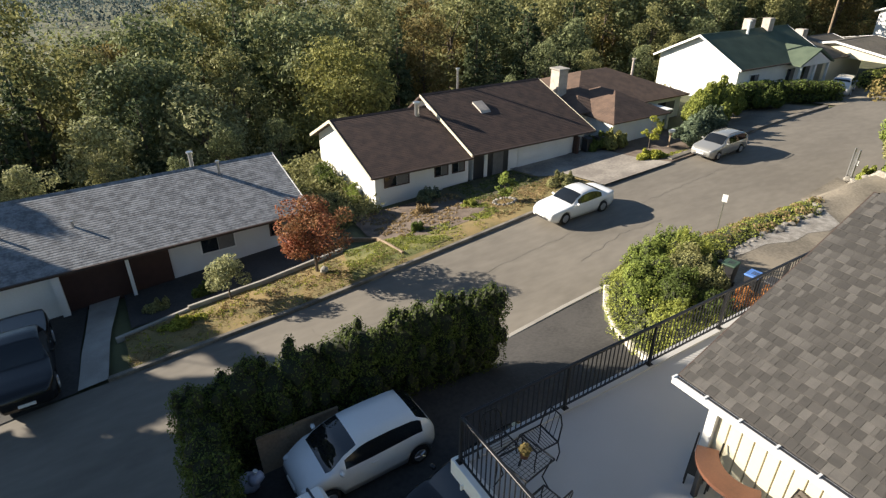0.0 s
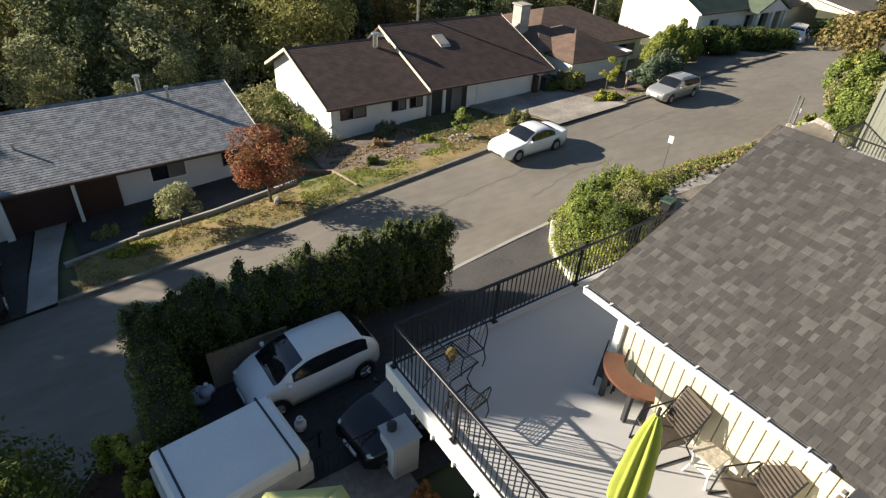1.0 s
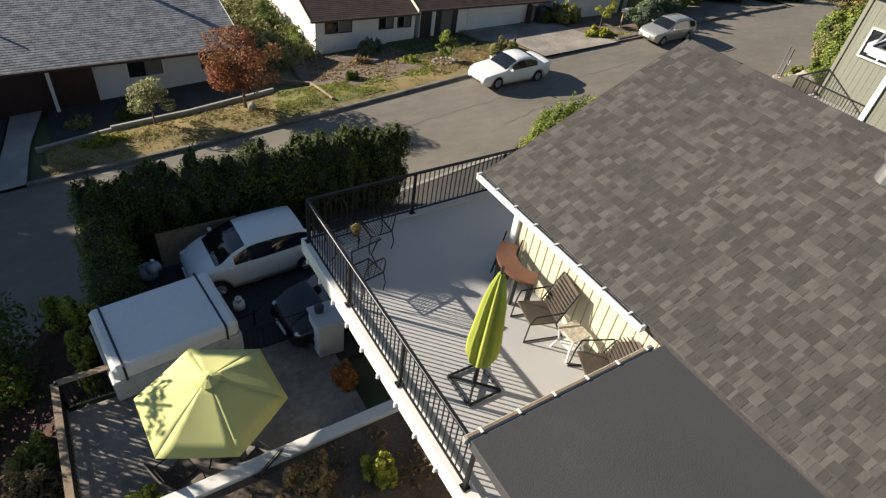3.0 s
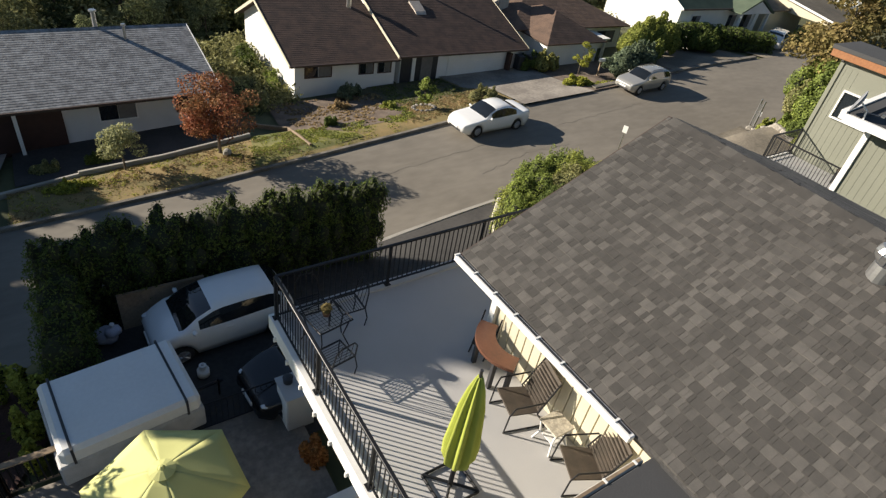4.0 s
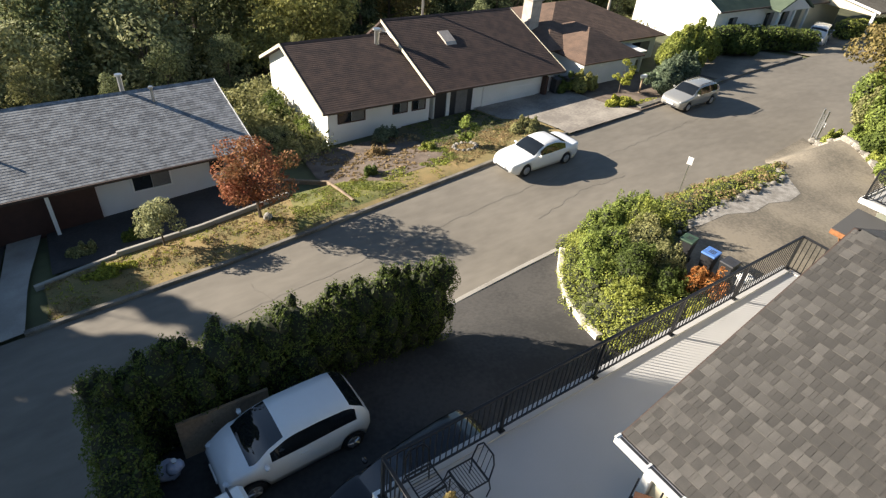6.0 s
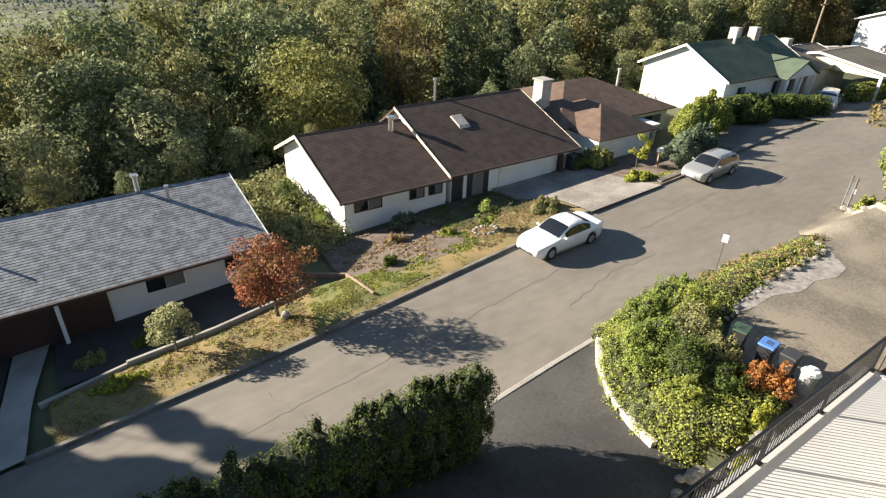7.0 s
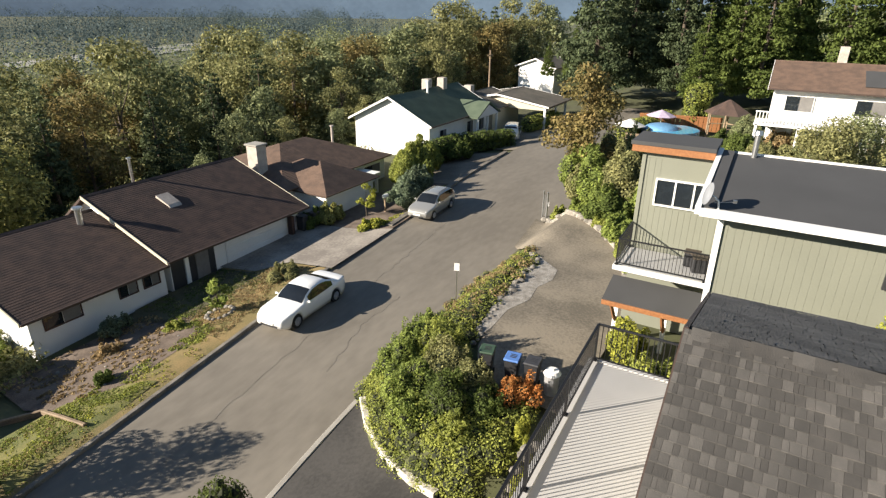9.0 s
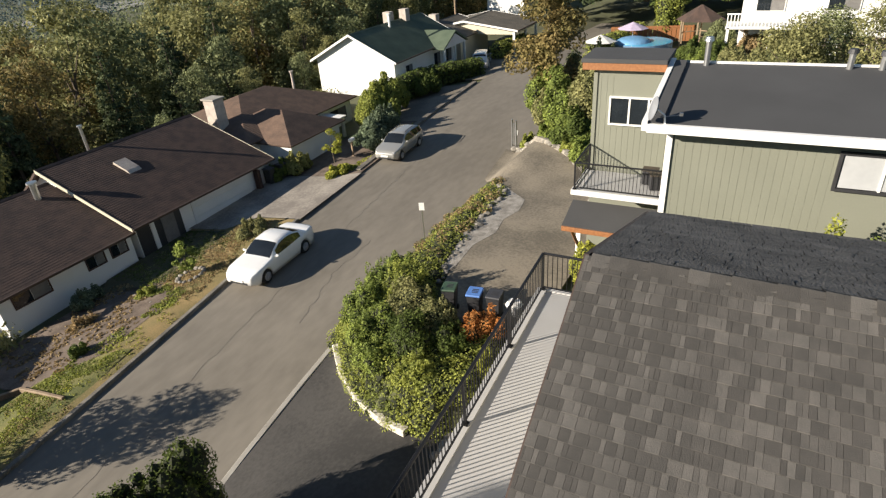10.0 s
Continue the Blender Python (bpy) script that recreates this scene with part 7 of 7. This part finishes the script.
st = empty("tree_stump", (32.6, 41.35, gz(32.6, 41.35)), label="pale painted stone marker at the maple", category="stone")
bm = B(); ball(bm, (0, 0, 0.15), 0.2, 2, (1, 0.8, 1.1), 0.1, rnd); part("stone", bm, M["concrete"], st)
def tar_seam(pts, width, seed):
    """A crack sealed with tar: a narrow wandering ribbon lying on the road."""
    rs = random.Random(seed)
    bm = B(); last = None
    for (xa, ya), (xb, yb) in zip(pts, pts[1:]):
        n = max(2, int(math.hypot(xb - xa, yb - ya) / 0.35))
        nx, ny = -(yb - ya) / math.hypot(xb - xa, yb - ya), (xb - xa) / math.hypot(xb - xa, yb - ya)
        for k in range(n):
            q = k / n
            x, y = xa + (xb - xa) * q + nx * rs.uniform(-0.09, 0.09), ya + (yb - ya) * q + ny * rs.uniform(-0.09, 0.09)
            w = width * rs.uniform(0.15, 1.0)
            v = [bm.verts.new((x + nx * w * d, y + ny * w * d, float(road_z(x + nx * w * d)) + 0.027)) for d in (-0.5, 0.5)]
            if last:
                bm.faces.new((last[0], v[0], v[1], last[1]))
            last = v
    bmesh.ops.recalc_face_normals(bm, faces=bm.faces[:])
    for f in bm.faces:
        if f.normal.z < 0:
            f.normal_flip()
    tagged(part("tar_seam", bm, M["tar"]), "dark tar-sealed crack in the asphalt", "road crack", kind="structure")
M["tar"] = mat("road_tar", (0.155, 0.138, 0.114), 0.8, (0.185, 0.165, 0.136), 1.2, 20, 0.9, 0.2)
tar_seam([(26, 36.0), (33, 36.5), (40, 37.2), (47, 37.8), (56, 38.6), (66, 39.6)], 0.10, 1)
tar_seam([(30.5, 37.6), (31.2, 35.6), (30.9, 34.0)], 0.07, 2)
tar_seam([(36.4, 39.0), (36.9, 37.3), (36.2, 35.3), (36.8, 33.8)], 0.06, 3)
tar_seam([(52.0, 40.6), (52.6, 38.4), (52.1, 36.2), (52.7, 35.0)], 0.06, 4)
tar_seam([(43.0, 35.2), (46.5, 36.1), (50.0, 36.0)], 0.07, 5)
# gate post above the drive
gp = empty("gate_panel", (63.2, 33.45, gz(63.2, 33.45) + 0.1), 60, label="grey lattice gate panel with white tag", category="gate")
for s in (0, 0.4):
    bm = B(); box(bm, s - 0.04, -0.04, -0.3, s + 0.04, 0.04, 1.75); part("post", bm, M["steel"], gp)
for i in range(4):
    bm = B(); box(bm, 0.07 + i * 0.075, -0.01, 0.1, 0.105 + i * 0.075, 0.01, 1.5); part("slat", bm, M["steel"], gp)
bm = B(); box(bm, -0.09, -0.08, 0.8, 0.06, -0.055, 1.1); part("tag", bm, M["white"], gp)
# black bins and mailbox across the street
for x, y, w in ((55.0, 47.3, 0.6), (55.8, 47.0, 0.5)):
    c = empty("wheelie_bin", (x, y, gz(x, y) + 0.07), 90, label="dark waste bin beside the garage", category="waste bin")
    bm = B(); box(bm, -w / 2, -0.27, 0.03, w / 2, 0.27, 0.95, 0.04); part("body", bm, M["darkplastic"], c)
    bm = B(); box(bm, -w / 2 - 0.03, -0.3, 0.95, w / 2 + 0.03, 0.3, 1.02, 0.02); part("lid", bm, M["darkplastic"], c)
mb = empty("mailbox", (59.6, 43.9, gz(59.6, 43.9)), label="white mailbox on a wooden post", category="mailbox")
bm = B(); box(bm, -0.05, -0.05, 0, 0.05, 0.05, 1.1); part("post", bm, M["wood"], mb)
bm = B(); box(bm, -0.2, -0.12, 1.1, 0.3, 0.12, 1.3, 0.03); part("box", bm, M["white"], mb)
# things on the neighbour's balcony
for i, (x, y) in enumerate(((48.9, 23.2), (48.5, 22.9))):
    p = empty("storage_crate", (x, y, 6.02), 15 * i, label="dark storage crate on the balcony", category="crate")
    bm = B(); box(bm, -0.2, -0.25, 0, 0.2, 0.25, 0.5, 0.02); part("body", bm, M["darkplastic"], p)
    bm = B(); box(bm, -0.22, -0.27, 0.5, 0.22, 0.27, 0.54, 0.01); part("lid", bm, M["wicker"], p)

# ---- pool garden and house up the slope ----
gzp = 2.4
pool = empty("above_ground_pool", (88.9, 30.2, gzp), label="round above-ground pool with blue water", category="pool")
bm = B(); cyl(bm, (0, 0, 0), (0, 0, 1.2), 2.7, 2.7, 32); part("wall", bm, mat("pool_wall", (0.12, 0.2, 0.32), 0.4, bump=0.05), pool)
bm = B(); cyl(bm, (0, 0, 1.2), (0, 0, 1.22), 2.58, 2.58, 32); part("water", bm, mat("pool_water", (0.12, 0.42, 0.62), 0.08, (0.09, 0.34, 0.55), 1.5, 6, 0.6, 0.1), pool)
bm = B(); v = bmesh.ops.create_uvsphere(bm, u_segments=20, v_segments=12, radius=1.6)["verts"]; bmesh.ops.delete(bm, geom=[q for q in v if q.co.z < 0], context="VERTS"); bmesh.ops.transform(bm, matrix=Matrix.Translation((-0.4, 0.8, 1.22)) @ Matrix.Diagonal((1, 1, 0.32, 1)), verts=bm.verts[:]); part("dome_cover", bm, mat("pool_dome", (0.16, 0.34, 0.55), 0.3, bump=0), pool, "blue dome cover", True)
def far_umbrella(x, y, z, col, label):
    w = empty("sun_umbrella", (x, y, z), label=label, category="umbrella")
    bm = B(); cyl(bm, (0, 0, 0), (0, 0, 2.4), 0.03, 0.03, 8); part("pole", bm, M["white"], w)
    bm = B(); cyl(bm, (0, 0, 2.0), (0, 0, 2.6), 1.5, 0.05, 8); part("canopy", bm, mat("canopy_" + label.split()[0], col, 0.8, bump=0.05), w)
far_umbrella(86.4, 33.6, 2.0, (0.75, 0.74, 0.7), "white garden umbrella by the pool"); far_umbrella(91.2, 31.6, 2.4, (0.5, 0.42, 0.55), "lilac garden umbrella by the pool")
fn = empty("pool_fence", (85.3, 30.2, gzp), label="low dark wooden fence round the pool", category="fence")
for i in range(16):
    bm = B(); box(bm, -0.02, -3.2 + i * 0.42, 0, 0.02, -2.82 + i * 0.42, 1.0); part("board", bm, M["wood"], fn)
bm = B(); box(bm, -0.04, -3.2, 0.95, 0.06, 3.5, 1.05); part("rail", bm, M["wood"], fn)
fn = empty("garden_fence", (93.3, 30.0, 2.8), 10, label="brown wooden fence behind the pool", category="fence")
for i in range(18):
    bm = B(); box(bm, -0.02, -4 + i * 0.45, 0, 0.02, -3.6 + i * 0.45, 1.5); part("board", bm, M["cedar"], fn)
bm = B(); box(bm, -0.05, -4, 1.3, 0.03, 4.1, 1.42); part("rail", bm, M["cedar"], fn)
gz_ = empty("gazebo", (92, 25.6, 3.0), label="small dark gazebo with a shingled peak roof", category="gazebo")
bm = B(); cyl(bm, (0, 0, 2.1), (0, 0, 3.4), 2.2, 0.1, 6); part("roof", bm, M["brownroof"], gz_)
for k in range(6):
    a = k * math.tau / 6
    bm = B(); cyl(bm, (1.8 * math.cos(a), 1.8 * math.sin(a), -0.3), (1.8 * math.cos(a), 1.8 * math.sin(a), 2.15), 0.08, 0.08, 6); part("post", bm, M["wood"], gz_)
    b2 = (k + 1) * math.tau / 6
    if k != 2:
        bm = B(); tube(bm, [(1.8 * math.cos(a), 1.8 * math.sin(a), 0.8), (1.8 * math.cos(b2), 1.8 * math.sin(b2), 0.8)], 0.05); part("rail", bm, M["wood"], gz_)
U = House((88.5, 16.5, 4.0), -90, "white house with brown roof and raised balcony")
U.gable(-6, 6, -3, 7, 4.4, 6.3, 2.0, M["brownroof2"], M["stucco"], -2.5, over=0.7)
U.window(-4.5, -2.5, 2.6, 3.8, -2.35, "white"); U.window(0.5, 2.6, 2.6, 3.8, -2.35, "white")
bm = B(); box(bm, -1.2, 3.2, 5.2, -0.5, 3.9, 7.6, 0.02); U.add("chimney", bm, M["chimney"])
bm = B(); box(bm, -6.5, -5.2, 1.6, 0, -2.4, 1.8); U.add("balcony", bm, M["white"])
bm = B()
box(bm, -6.5, -5.2, 2.7, 0, -5.12, 2.8)
U.add("balcony_rail", bm, M["white"])
for i in range(26):
    bm = B(); box(bm, -6.45 + i * 0.25, -5.18, 1.8, -6.38 + i * 0.25, -5.14, 2.7); U.add("picket", bm, M["white"])
for x in (-6.3, -3.2, -0.2):
    bm = B(); box(bm, x - 0.1, -5.2, -3, x + 0.1, -5.0, 1.7); U.add("balcony_post", bm, M["white"])
bm = B(); slab(bm, [(0.8, -2.0, 4.9), (4.5, -2.0, 4.9), (4.5, 0.6, 5.9), (0.8, 0.6, 5.9)], 0.06); U.add("solar_panel", bm, M["membrane"])
fn = empty("garden_fence", (74, 12, 6.0), -4, label="pale brown wooden fence panels", category="fence")
for i in range(16):
    bm = B(); box(bm, -0.02, -4 + i * 0.5, -1.5, 0.02, -3.52 + i * 0.5, 0.6); part("board", bm, M["wood"], fn)
bm = B(); box(bm, -0.05, -4, 0.5, 0.05, 4.1, 0.62); part("rail", bm, M["wood"], fn)

# ---- roof shingles of the house, last ----
rnd = random.Random(3)
rest, near = B(), []
for i in range(31):
    x0 = 31.38 + i * 0.134
    y = 22.6
    first = True
    while y > 6.2:
        w = rnd.choice((0.05, 0.07, 0.09, 0.11, 0.14))
        if first and i % 2:
            w *= 0.5
        first = False
        lift = rnd.choice((0.002, 0.002, 0.007))
        if 21.2 < y - w / 2 < 22.6 and 32.2 < x0 < 35.4 and len(near) < 300:
            near.append((x0, y, w, lift))
        else:
            zA, zB = slope_z(x0) + 0.011 + lift, slope_z(min(x0 + 0.17, 35.48)) + 0.003
            vs = [rest.verts.new(p) for p in ((x0, y, zA), (x0, y - w + 0.003, zA), (min(x0 + 0.17, 35.48), y - w + 0.003, zB), (min(x0 + 0.17, 35.48), y, zB))]
            lo = [rest.verts.new((v.co.x, v.co.y, v.co.z - 0.03)) for v in vs[:2]]
            sd = [rest.verts.new((v.co.x, v.co.y, v.co.z - 0.02)) for v in vs[2:]]
            rest.faces.new(vs[::-1]); rest.faces.new((vs[0], vs[1], lo[1], lo[0])); rest.faces.new((vs[1], vs[2], sd[0], lo[1])); rest.faces.new((vs[3], vs[0], lo[0], sd[1]))
        y -= w
o = hpart("shingles", rest, M["shingle_stuff"], roof_home); o["kind"] = "stuff"
shapes = {}
for x0, y, w, lift in near:
    key = (round(w, 3), lift)
    if key not in shapes:
        bm = B()
        r = RISE * 0.17
        vs = [bm.verts.new(p) for p in ((0, 0, 0), (0, -w + 0.003, 0), (0.17, -w + 0.003, r - 0.008 - lift), (0.17, 0, r - 0.008 - lift))]
        lo = [bm.verts.new((v.co.x, v.co.y, v.co.z - 0.03)) for v in vs]
        bm.faces.new(vs[::-1]); bm.faces.new(lo)
        for a in range(4):
            bm.faces.new((vs[a], vs[(a + 1) % 4], lo[(a + 1) % 4], lo[a]))
        bm.normal_update()
        me = bpy.data.meshes.new("shingle"); bm.to_mesh(me); bm.free(); me.materials.append(M["shingle"])
        shapes[key] = me
    s = new("shingle", shapes[key])
    s.parent = roof_home
    s.location = hi @ Vector((x0, y, slope_z(x0) + 0.011 + lift))
